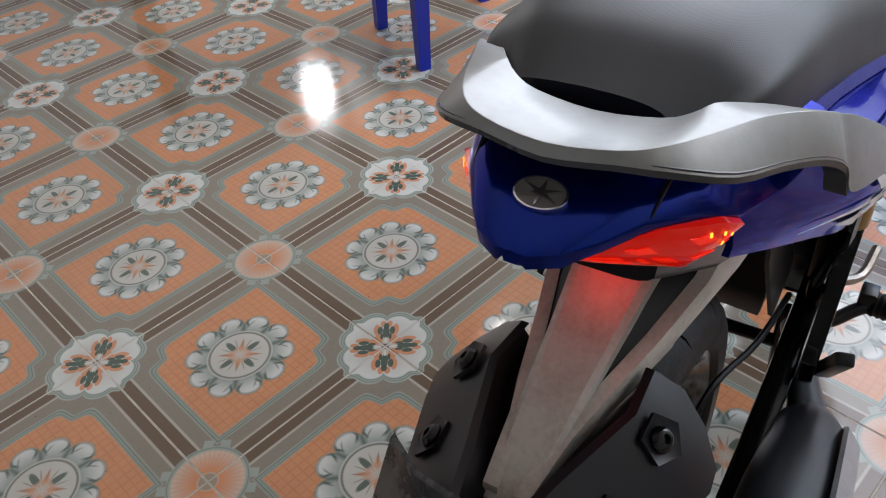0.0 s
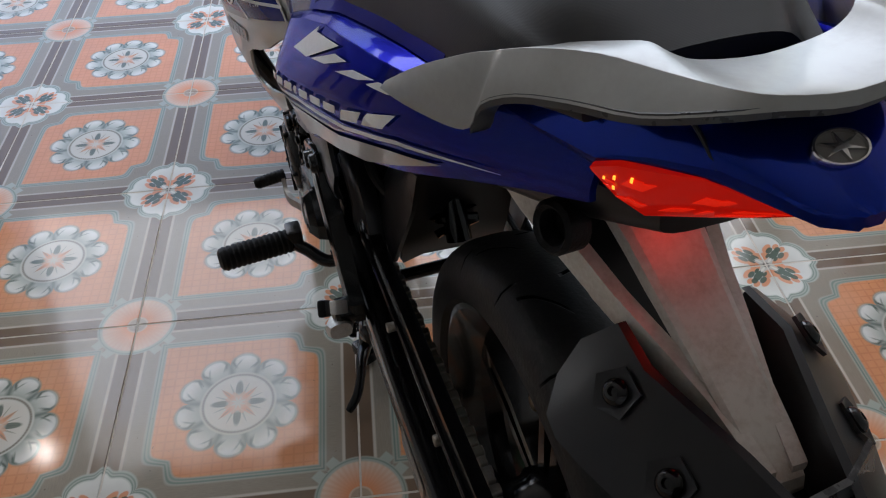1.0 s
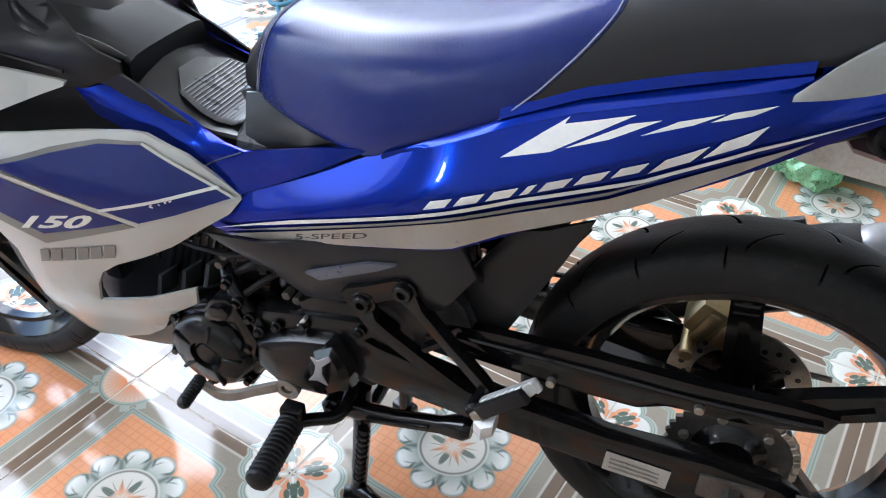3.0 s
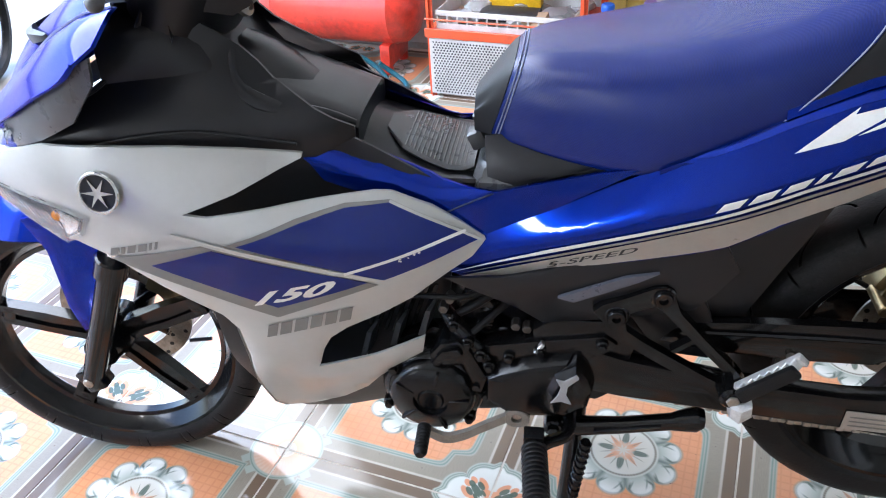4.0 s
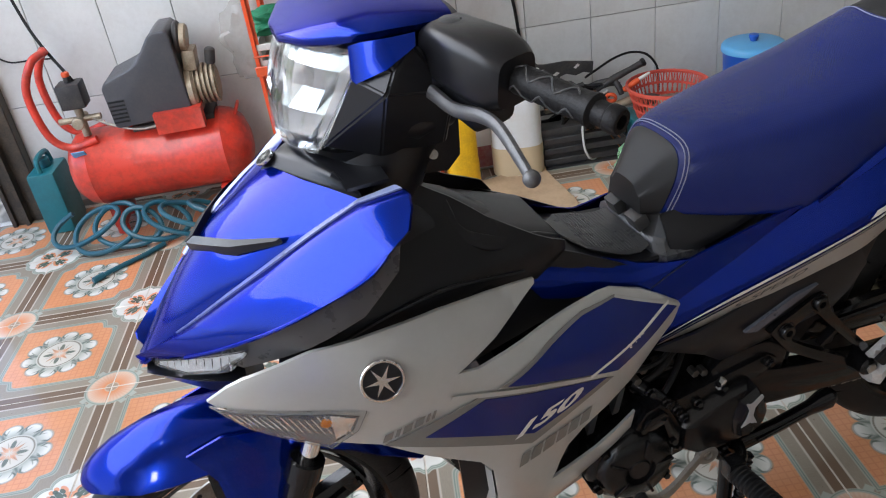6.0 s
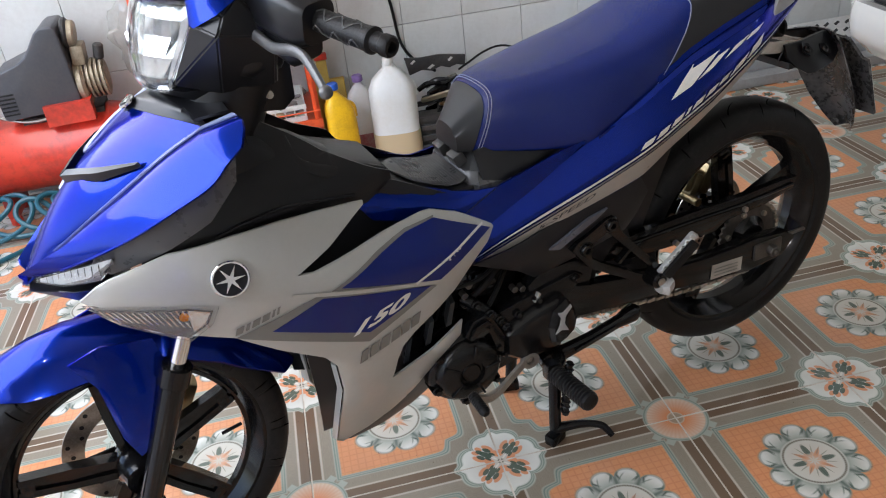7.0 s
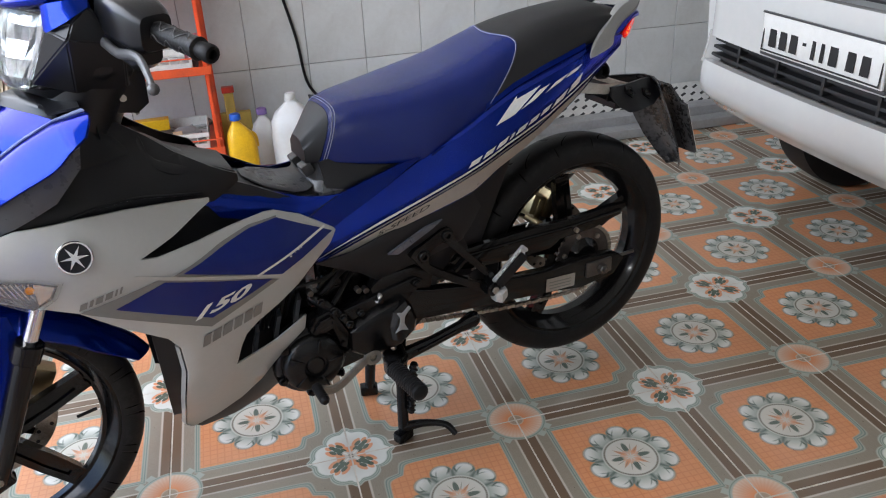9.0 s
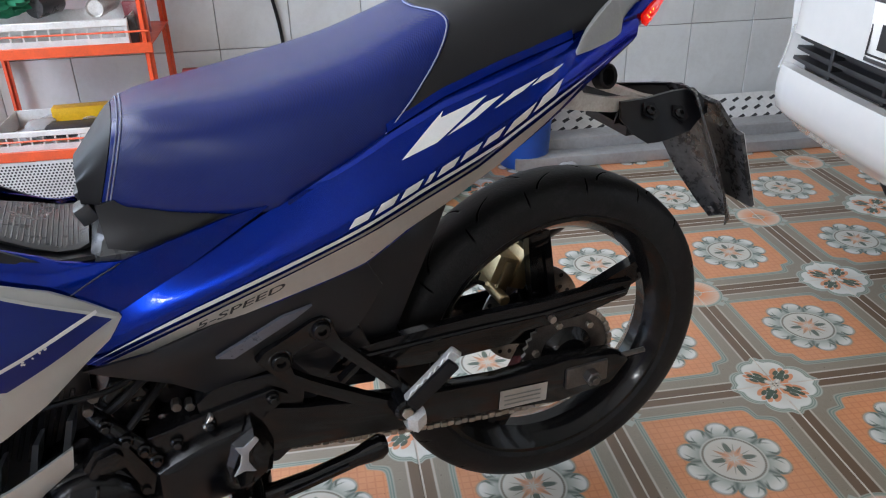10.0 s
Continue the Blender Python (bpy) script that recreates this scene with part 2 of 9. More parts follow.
    ring = (((r - 0.240) * 20.0).abs() + (lobe - 0.95).abs() * 1.2).below(0.30, 0.25)
    pet = mixed(tree, ring * 0.6, pet, rgb(0.74, 0.74, 0.70))
    pet = mixed(tree, puff.band(0.007, 0.014, 0.004) * 0.7, pet, rgb(0.20, 0.25, 0.21))
    col = mixed(tree, puff.step(0.007, 0.004), col, pet)
    col = mixed(tree, r.below(0.160), col, rgb(0.50, 0.50, 0.43))
    rope = ((a * 11.0).frac() - 0.5).abs().step(0.2, 0.1)
    col = mixed(tree, r.band(0.141, 0.151) * (0.70 + rope * 0.15), col, rgb(0.135, 0.115, 0.090))
    col = mixed(tree, r.below(0.138), col, mixed(tree, (r / 0.14).min(1.0), rgb(0.55, 0.49, 0.40), rgb(0.58, 0.56, 0.49)))
    # the star in the rosette
    four = (a * 2.0).cos().abs()
    leaf = (0.108 * four.op("POWER", 5.0) - r).step(-0.006, 0.008) * r.step(0.044, 0.010)
    bud = (0.090 * (1.0 - four).op("POWER", 1.5) - r).step(-0.012, 0.010) * r.step(0.03, 0.01)
    col = mixed(tree, bud * 0.9, col, rgb(0.62, 0.27, 0.14))
    twig = ((a * 8.0).cos().abs().op("POWER", 6.0) * 0.098 - r).step(-0.010, 0.008) * r.band(0.052, 0.118, 0.008)
    col = mixed(tree, twig * 0.55, col, rgb(0.16, 0.19, 0.15))
    col = mixed(tree, leaf * 0.90, col, rgb(0.070, 0.105, 0.082))
    col = mixed(tree, ((a * 8.0).cos() * 0.010 + r).band(0.022, 0.050) * 0.6, col, rgb(0.62, 0.33, 0.20))
    # white flower in two corners
    rim = 0.190 + (fa * 4.0).sin().abs().op("POWER", 0.6) * 0.046 + (fa * 2.0).cos().abs().op("POWER", 40.0) * 0.050
    tip = (fx.max(fy) + fx.min(fy) * 3.2) - 0.262
    flower = (rim - fr) * 0.85
    col = mixed(tree, flower.step(-0.004), col, rgb(0.42, 0.45, 0.38))
    col = mixed(tree, flower.band(0.004, 0.009) + flower.band(0.015, 0.020), col, rgb(0.165, 0.225, 0.185))
    soft = (fr / 0.19).min(1.0)
    col = mixed(tree, flower.step(0.024), col, mixed(tree, soft, rgb(0.50, 0.47, 0.40), rgb(0.70, 0.70, 0.64)))
    du, dv = (fx + fy) * 0.7071, ((fx - fy) * 0.7071).abs()

    def spot(cu, cv, ru, rv, soft_=0.25):
        return (((du - cu) / ru) * ((du - cu) / ru) + ((dv - cv) / rv) * ((dv - cv) / rv)).below(1.0, soft_)

    for cu, cv, ru, rv in ((0.050, 0.034, 0.034, 0.020), (0.112, 0.046, 0.036, 0.016), (0.150, 0.016, 0.022, 0.014)):
        col = mixed(tree, spot(cu, cv, ru, rv) * 0.9, col, rgb(0.68, 0.25, 0.105))
    for cu, cv, ru, rv in ((0.094, 0.004, 0.040, 0.013), (0.106, 0.030, 0.026, 0.013), (0.136, 0.0, 0.020, 0.014), (0.066, 0.020, 0.020, 0.008)):
        col = mixed(tree, spot(cu, cv, ru, rv) * 0.95, col, rgb(0.045, 0.085, 0.060))
    col = mixed(tree, spot(0.040, 0.0, 0.020, 0.006) * 0.9, col, rgb(0.72, 0.69, 0.60))
    col = mixed(tree, fr.below(0.016, 0.004), col, rgb(0.12, 0.10, 0.08))
    # orange disc in the other two
    s2 = (p - q).sign()
    cx, cy = 0.5 - s2 * p, 0.5 + s2 * q
    cr = (cx * cx + cy * cy).sqrt()
    ca = cy.atan2(cx)
    disc = 0.178 - cr
    curl = ((cx.max(cy) - 0.157).abs() + (cx.min(cy) - 0.105).abs()) - 0.032
    col = mixed(tree, (curl * -1.0).step(0.0), col, rgb(0.36, 0.39, 0.33))
    col = mixed(tree, disc.step(0.0), col, rgb(0.36, 0.39, 0.33))
    glow = (cr / 0.15).min(1.0)
    ray = (ca * 40.0).cos() * 0.5 + 0.5
    face = mixed(tree, glow.step(0.62, 0.34), rgb(0.70, 0.235, 0.080), rgb(0.66, 0.47, 0.35))
    face = mixed(tree, ray * 0.22, face, rgb(0.55, 0.24, 0.12))
    col = mixed(tree, disc.step(0.022), col, face)
    col = mixed(tree, disc.band(0.006, 0.011), col, rgb(0.16, 0.22, 0.18))
    col = mixed(tree, cr.below(0.042), col, rgb(0.36, 0.27, 0.19))
    col = mixed(tree, cr.band(0.040, 0.047), col, rgb(0.55, 0.42, 0.30))
    # print grain, grime and tread wear
    rnd = tree.nodes.new("ShaderNodeObjectInfo")
    tone = Ex(tree, rnd.outputs["Random"])
    col = mixed(tree, tone * 0.10, col, rgb(0.30, 0.27, 0.22))
    grime = noise_of(tree, 5.0, 6.0, 0.65)
    col = mixed(tree, grime.step(0.56, 0.14) * 0.16, col, rgb(0.20, 0.165, 0.125))
    specks = noise_of(tree, 90.0, 2.0, 0.5).step(0.745, 0.012) * 0.7
    col = mixed(tree, specks, col, rgb(0.09, 0.065, 0.045))
    tree.links.new(col, bsdf.inputs["Base Color"])
    gloss = 0.045 + grime * 0.10 + wear.step(0.6, 0.1) * 0.05
    tree.links.new(gloss.out, bsdf.inputs["Roughness"])
    bsdf.inputs["IOR"].default_value = 1.5
    bump = tree.nodes.new("ShaderNodeBump")
    bump.inputs["Strength"].default_value = 0.12
    bump.inputs["Distance"].default_value = 0.004
    tree.links.new(noise_of(tree, 9.0, 2.0, 0.5).out, bump.inputs["Height"])
    tree.links.new(bump.outputs[0], bsdf.inputs["Normal"])
    return mat


TILE = tile_material()
GROUT = material("cement_joint", (0.60, 0.54, 0.45), 0.85, dirt=(0.22, 0.17, 0.12), dirt_amount=0.7, dirt_scale=6.0, grain=0.3)
WALL_TILE = material("glazed_wall_tile", (0.62, 0.63, 0.61), 0.22, dirt=(0.46, 0.45, 0.42), dirt_amount=0.45, dirt_scale=7.0, rough_var=0.08)
WALL_JOINT = material("wall_joint", (0.40, 0.39, 0.36), 0.85, dirt=(0.2, 0.18, 0.15), dirt_amount=0.6)
CONCRETE = material("wet_concrete", (0.27, 0.24, 0.20), 0.45, dirt=(0.12, 0.11, 0.085), dirt_amount=0.8, dirt_scale=1.1, grain=0.5, grain_scale=60, rough_var=0.35)


# ---- the room ----
DIM_PLASTER = material("white_washed_plaster", (0.80, 0.80, 0.79), 0.85, dirt=(0.62, 0.61, 0.58), dirt_amount=0.5, dirt_scale=1.5, grain=0.2, grain_scale=80)
T = 0.4
WALL_X, FRONT_Y, BACK_Y, LEFT_X = 2.81, 2.40, -5.6, -2.75
SLAB_TOP = -0.0007


def joint_sheet():
    return solo("floor", box(LEFT_X - 0.2, WALL_X + 0.2, BACK_Y, FRONT_Y + 0.03, -0.10, SLAB_TOP), GROUT,
                "cement bed under patterned glazed floor tiles, joints worn", "floor", kind="structure", smooth=False)


floor = joint_sheet()
solo("ground", box(-60, 60, FRONT_Y + 0.03, 90, -0.30, -0.05), CONCRETE, "damp grey-brown concrete yard outside the open shop front", "ground", kind="structure", smooth=False)
solo("wall_east", box(WALL_X + 0.012, WALL_X + 0.2, BACK_Y, FRONT_Y + 0.05, 0, 3.3), WALL_JOINT, "wall behind the pale glazed tiles", "wall", kind="structure", smooth=False)
WIN_Y, WIN_Z = (1.92, 2.18), (1.26, 1.66)
# Unseen side wall, added near and white so that daylight bounces back inside.
solo("wall_west", join(box(LEFT_X - 0.2, LEFT_X, BACK_Y, WIN_Y[0], 0, 3.3), box(LEFT_X - 0.2, LEFT_X, WIN_Y[1], FRONT_Y, 0, 3.3), box(LEFT_X - 0.2, LEFT_X, WIN_Y[0], WIN_Y[1], 0, WIN_Z[0]), box(LEFT_X - 0.2, LEFT_X, WIN_Y[0], WIN_Y[1], WIN_Z[1], 3.3)), DIM_PLASTER, "unseen whitewashed side wall with a small window, placed to bounce daylight", "wall", kind="structure", smooth=False)
solo("window_bar", box(LEFT_X - 0.12, LEFT_X - 0.08, WIN_Y[0], WIN_Y[1], 1.46, 1.50), GROUT, "bar across the small side window", "window bar", kind="structure", smooth=False)
solo("wall_south", box(LEFT_X - 0.2, WALL_X + 0.2, BACK_Y - 0.2, BACK_Y, 0, 3.3), DIM_PLASTER, "plain whitewashed rear wall", "wall", kind="structure", smooth=False)
solo("ceiling", box(LEFT_X - 0.2, WALL_X + 0.2, BACK_Y - 0.2, FRONT_Y + 0.1, 3.3, 3.45), DIM_PLASTER, "plain whitewashed ceiling", "ceiling", kind="structure", smooth=False)


# ---- motorcycle materials ----
BLUE = material("metallic_blue_paint", (0.0006, 0.0172, 0.232), 0.20, metal=0.78, coat=0.36, spec=0.2, rough_var=0.03, tint=(0.03, 0.10, 0.8), dirt=(0.0006, 0.0125, 0.175), dirt_amount=0.4, dirt_scale=14)
BLUE_DECAL = material("dark_blue_film", (0.0012, 0.0105, 0.125), 0.24, coat=0.30, spec=0.3, rough_var=0.04, dirt=(0.002, 0.006, 0.09), dirt_amount=0.4, dirt_scale=20)
SILVER = material("silver_grey_paint", (0.45, 0.455, 0.43), 0.34, metal=0.35, coat=0.5, rough_var=0.05, dirt=(0.36, 0.355, 0.33), dirt_amount=0.3, dirt_scale=10)
CHAMPAGNE = material("grey_brown_film", (0.36, 0.33, 0.29), 0.32, metal=0.2, coat=0.5, dirt=(0.27, 0.25, 0.22), dirt_amount=0.4, dirt_scale=16)
GREY_FILM = material("dark_grey_film", (0.17, 0.165, 0.15), 0.35, coat=0.4, dirt=(0.11, 0.10, 0.09), dirt_amount=0.4)
WHITE_FILM = material("white_film", (0.68, 0.68, 0.65), 0.35, coat=0.4, dirt=(0.45, 0.44, 0.4), dirt_amount=0.4, dirt_scale=25)
PLASTIC = material("black_grained_plastic", (0.0080, 0.0084, 0.0102), 0.30, spec=0.40, dirt=(0.008, 0.008, 0.0085), dirt_amount=0.3, dirt_scale=16, grain=0.06, grain_scale=900, rough_var=0.06)
GREY_PLASTIC = material("grey_satin_plastic", (0.050, 0.052, 0.055), 0.30, dirt=(0.075, 0.072, 0.068), dirt_amount=0.4, grain=0.12, grain_scale=900)
RUBBER = material("black_rubber", (0.007, 0.007, 0.0075), 0.45, spec=0.22, dirt=(0.020, 0.019, 0.018), dirt_amount=0.4, dirt_scale=22, grain=0.3, grain_scale=420)
ENGINE = material("black_painted_alloy", (0.0040, 0.0040, 0.0046), 0.15, spec=0.34, dirt=(0.010, 0.0095, 0.009), dirt_amount=0.5, dirt_scale=30, grain=0.15, grain_scale=500, rough_var=0.14)
GLOSS_BLACK = material("gloss_black_alloy", (0.0035, 0.0035, 0.0040), 0.16, coat=0.15, spec=0.30, dirt=(0.011, 0.0105, 0.010), dirt_amount=0.35, dirt_scale=26, rough_var=0.12)
ALLOY = material("worn_bare_alloy", (0.62, 0.61, 0.58), 0.34, metal=0.9, dirt=(0.24, 0.21, 0.17), dirt_amount=0.6, dirt_scale=40, grain=0.2, grain_scale=400)
STEEL = material("dirty_steel", (0.40, 0.37, 0.32), 0.38, metal=0.9, dirt=(0.12, 0.08, 0.05), dirt_amount=0.7, dirt_scale=40)
GEAR_STEEL = material("greyed_lever_steel", (0.27, 0.25, 0.22), 0.46, metal=0.5, dirt=(0.13, 0.11, 0.09), dirt_amount=0.6, dirt_scale=45)
DARK_STEEL = material("oily_dark_steel", (0.13, 0.12, 0.11), 0.38, metal=0.8, dirt=(0.04, 0.03, 0.025), dirt_amount=0.7, dirt_scale=40)
PEG_ALLOY = material("worn_bright_alloy", (0.58, 0.58, 0.56), 0.42, metal=0.45, dirt=(0.28, 0.26, 0.23), dirt_amount=0.6, dirt_scale=60, grain=0.2, grain_scale=400)
CHROME = material("chrome", (0.78, 0.78, 0.78), 0.12, metal=1.0, dirt=(0.3, 0.28, 0.25), dirt_amount=0.3)
GOLD = material("gold_anodised", (0.28, 0.22, 0.12), 0.34, metal=0.9, dirt=(0.14, 0.10, 0.06), dirt_amount=0.6, dirt_scale=45)
RAIL_SILVER = material("scuffed_rail_paint", (0.28, 0.28, 0.267), 0.38, metal=0.22, coat=0.22, rough_var=0.10, dirt=(0.20, 0.195, 0.18), dirt_amount=0.5, dirt_scale=18)
PLATE_GLOW = material("plate_lamp_glow", (0.6, 0.01, 0.01), 0.2, emission=(1.0, 0.03, 0.015), power=0.5)
RED_LENS = material("red_lens", (0.42, 0.004, 0.003), 0.14, coat=0.25, spec=0.3, emission=(1.0, 0.012, 0.003), power=0.065, rough_var=0.05)
RED_FACET = material("red_lens_facet", (0.50, 0.005, 0.003), 0.12, coat=0.25, spec=0.3, emission=(1.0, 0.022, 0.005), power=0.14)
LAMP_GLINT = material("lamp_filament_glint", (0.9, 0.3, 0.05), 0.2, emission=(1.0, 0.30, 0.03), power=0.6)
CLEAR_LENS = material("clear_lens", (0.95, 0.96, 0.96), 0.05, transmission=0.97, ior=1.35, rough_var=0.05, dirt=(0.75, 0.74, 0.7), dirt_amount=0.3)
REFLECTOR = material("lamp_reflector", (0.60, 0.61, 0.62), 0.16, metal=1.0, rough_var=0.08)
AMBER = material("amber_bulb", (0.80, 0.25, 0.02), 0.25)
TRIM = material("off_white_bracket_paint", (0.58, 0.56, 0.50), 0.36, dirt=(0.20, 0.11, 0.05), dirt_amount=0.5, dirt_scale=28, coat=0.2)
GREY_STEEL_PAINT = material("grey_metal_paint", (0.34, 0.345, 0.35), 0.34, metal=0.4, dirt=(0.20, 0.20, 0.20), dirt_amount=0.5, dirt_scale=14)
BLADE_GREY = material("blue_grey_satin_paint", (0.105, 0.110, 0.135), 0.30, metal=0.3, dirt=(0.07, 0.07, 0.08), dirt_amount=0.5, dirt_scale=30)
DRL_BACK = material("frosted_position_backing", (0.60, 0.61, 0.62), 0.25, metal=0.3, dirt=(0.4, 0.4, 0.41), dirt_amount=0.4, dirt_scale=60)
AMBER_CUP = material("amber_plastic_cup", (0.42, 0.24, 0.08), 0.35, dirt=(0.25, 0.14, 0.05), dirt_amount=0.4)
THREAD = material("pale_stitching", (0.24, 0.26, 0.36), 0.8)


def weave_material(name, color, other, scale, relief=0.20, spec=0.5, rough=0.20):
    """Seat vinyl with a fine woven emboss."""
    mat = bpy.data.materials.new(name)
    mat.use_nodes = True
    tree = mat.node_tree
    bsdf = tree.nodes["Principled BSDF"]
    tc = tree.nodes.new("ShaderNodeTexCoord")
    xyz = tree.nodes.new("ShaderNodeSeparateXYZ")
    tree.links.new(tc.outputs["Object"], xyz.inputs[0])
    x, y, z = (Ex(tree, xyz.outputs[k]) * scale for k in range(3))
    w = (((x + y * 0.9 + z).frac() - 0.5).abs() + ((x - y * 0.9 - z).frac() - 0.5).abs())
    big = noise_of(tree, 7.0, 4.0, 0.6)
    col = mixed(tree, w.step(0.5, 0.3) * 0.6, rgb(*color), rgb(*other))
    col = mixed(tree, big.step(0.55, 0.18) * 0.25, col, rgb(*[c * 1.25 + 0.01 for c in color]))
    tree.links.new(col, bsdf.inputs["Base Color"])
    tree.links.new((big * 0.20 + rough).out, bsdf.inputs["Roughness"])
    bump = tree.nodes.new("ShaderNodeBump")
    bsdf.inputs["Specular IOR Level"].default_value = spec
    bump.inputs["Strength"].default_value = relief
    bump.inputs["Distance"].default_value = 0.0006
    tree.links.new(w.out, bump.inputs["Height"])
    tree.links.new(bump.outputs[0], bsdf.inputs["Normal"])
    return mat


SEAT_BLUE = weave_material("blue_woven_vinyl", (0.0014, 0.0115, 0.118), (0.0010, 0.0070, 0.070), 300.0, 0.30, 0.40, 0.13)
SEAT_BLACK = weave_material("black_grained_vinyl", (0.0135, 0.0138, 0.0150), (0.0115, 0.0118, 0.0130), 520.0, 0.07, 0.36, 0.38)


def tyre_material():
    """Worn rubber with slanted tread cuts."""
    mat = bpy.data.materials.new("tyre_rubber")
    mat.use_nodes = True
    tree = mat.node_tree
    bsdf = tree.nodes["Principled BSDF"]
    tc = tree.nodes.new("ShaderNodeTexCoord")
    xyz = tree.nodes.new("ShaderNodeSeparateXYZ")
    tree.links.new(tc.outputs["Object"], xyz.inputs[0])
    x, y, z = (Ex(tree, xyz.outputs[k]) for k in range(3))
    ang = z.atan2(x) / (2 * math.pi)
    r = (x * x + z * z).sqrt()
    bend = y.abs() * 9.0 + (y * 60.0).sin() * 0.12
    cut = ((ang * 17.0 + bend + y.sign() * 0.25).frac() - 0.5).abs().below(0.021, 0.007)
    cut = cut * y.abs().band(0.006, 0.036, 0.002)
    cut2 = ((ang * 17.0 + bend * 0.35 + 0.72).frac() - 0.5).abs().below(0.013, 0.005) * y.abs().band(0.033, 0.049, 0.002)
    groove = cut.max(cut2) * r.step(0.235, 0.004)
    big = noise_of(tree, 18.0, 5.0, 0.65)
    col = mixed(tree, big.step(0.5, 0.2), rgb(0.0075, 0.0075, 0.008), rgb(0.0135, 0.0135, 0.0135))
    scuff = noise_of(tree, 60.0, 4.0, 0.7, stretch=(1.0, 3.0, 1.0)).step(0.60, 0.10) * y.abs().band(0.028, 0.056, 0.010)
    col = mixed(tree, scuff * 0.5, col, rgb(0.030, 0.029, 0.028))
    # Shade inside the tread cuts is put into colour: near black, no gloss.
    col = mixed(tree, groove, col, rgb(0.0015, 0.0015, 0.0015))
    tree.links.new(col, bsdf.inputs["Base Color"])
    tree.links.new((big * 0.3 + 0.34).out, bsdf.inputs["Roughness"])
    bump = tree.nodes.new("ShaderNodeBump")
    tree.links.new(((1.0 - groove) * 0.20).out, bsdf.inputs["Specular IOR Level"])
    bump.inputs["Strength"].default_value = 1.0
    bump.inputs["Distance"].default_value = 0.004
    tree.links.new((1.0 - groove + noise_of(tree, 260.0, 2.0).op("MULTIPLY", 0.12)).out, bump.inputs["Height"])
    tree.links.new(bump.outputs[0], bsdf.inputs["Normal"])
    return mat


TYRE = tyre_material()

# ---- the motorcycle: x ahead, y to its left, z up, from under the rear axle ----
bike = thing("motorcycle", "blue and silver underbone motorcycle standing on its centre stand", "motorcycle", pose(1.029, -0.216, 0, 0, 0, 102.5))


def lerp_table(table):
    xs, ys = zip(*table)
    return lambda x: float(np.interp(x, xs, ys))


def soft_table(table, reach=0.035):
    """A table read with its corners rounded off."""
    xs, ys = zip(*table)
    ks = np.linspace(-reach, reach, 9)
    return lambda x: float(np.interp(x + ks, xs, ys).mean())


TAIL_W = soft_table([(-0.2, 0.03), (-0.17, 0.042), (-0.12, 0.066), (-0.095, 0.078), (0, 0.115), (0.065, 0.14), (0.2, 0.163), (0.356, 0.18), (0.45, 0.165), (0.55, 0.145), (0.64, 0.127), (0.8, 0.11), (0.9, 0.108)])
TAIL_CREASE = soft_table([(-0.2, 0.85), (-0.1, 0.835), (-0.03, 0.81), (0.14, 0.765), (0.275, 0.709), (0.374, 0.671), (0.553, 0.59), (0.687, 0.531), (0.9, 0.50)])
TAIL_SLOPE = soft_table([(-0.1, 0.15), (0.05, 0.30), (0.15, 0.42), (0.35, 0.46), (0.42, 0.55), (0.5, 0.62), (0.65, 0.35), (0.75, 0.06), (0.9, 0.03)])
FAIR_W = soft_table([(0.55, 0.12), (0.64, 0.127), (0.70, 0.149), (0.75, 0.167), (0.85, 0.19), (0.933, 0.206), (1.05, 0.218), (1.12, 0.218), (1.2, 0.205), (1.284, 0.178), (1.34, 0.13), (1.4, 0.05)])
FAIR_CREASE = soft_table([(0.6, 0.56), (0.84, 0.60), (1.1, 0.67), (1.28, 0.71)])

FAIR_TUCK = soft_table([(0.6, 0.6), (0.75, 0.9), (0.85, 1.3), (0.92, 1.15), (1.1, 0.45), (1.3, 0.3)])
MID = lerp_table([(-0.25, -0.0145), (-0.05, -0.0145), (0.15, -0.004), (0.30, 0.0)])


def tail_side(s):
    """The tail's flank on one side; its middle plane wanders a little."""
    return lambda x, z: tail_y(x, z) + s * MID(x)


def tail_y(x, z):
    up, r = z - TAIL_CREASE(x), 0.006
    bend = (up + math.sqrt(up * up + r * r)) / 2
    return TAIL_W(x) - TAIL_SLOPE(x) * bend - 0.35 * (bend - up)


def fair_y(x, z):
    up = z - FAIR_CREASE(x)
    bend = (up + math.sqrt(up * up + 0.0144 ** 2)) / 2
    low = 0.385 - z
    low = (low + math.sqrt(low * low + 0.0006)) / 2
    return FAIR_W(x) - 0.5 * FAIR_TUCK(x) * bend - 0.08 * (bend - up) - 0.46 * low


def rim_gap(x, z, a, b):
    """The distance in the side view from a place to a stretch of an outline."""
    dx, dz = b[0] - a[0], b[2] - a[2]
    u = ((x - a[0]) * dx + (z - a[2]) * dz) / max(1e-12, dx * dx + dz * dz)
    u = min(1.0, max(0.0, u))
    return math.hypot(x - a[0] - u * dx, z - a[2] - u * dz)


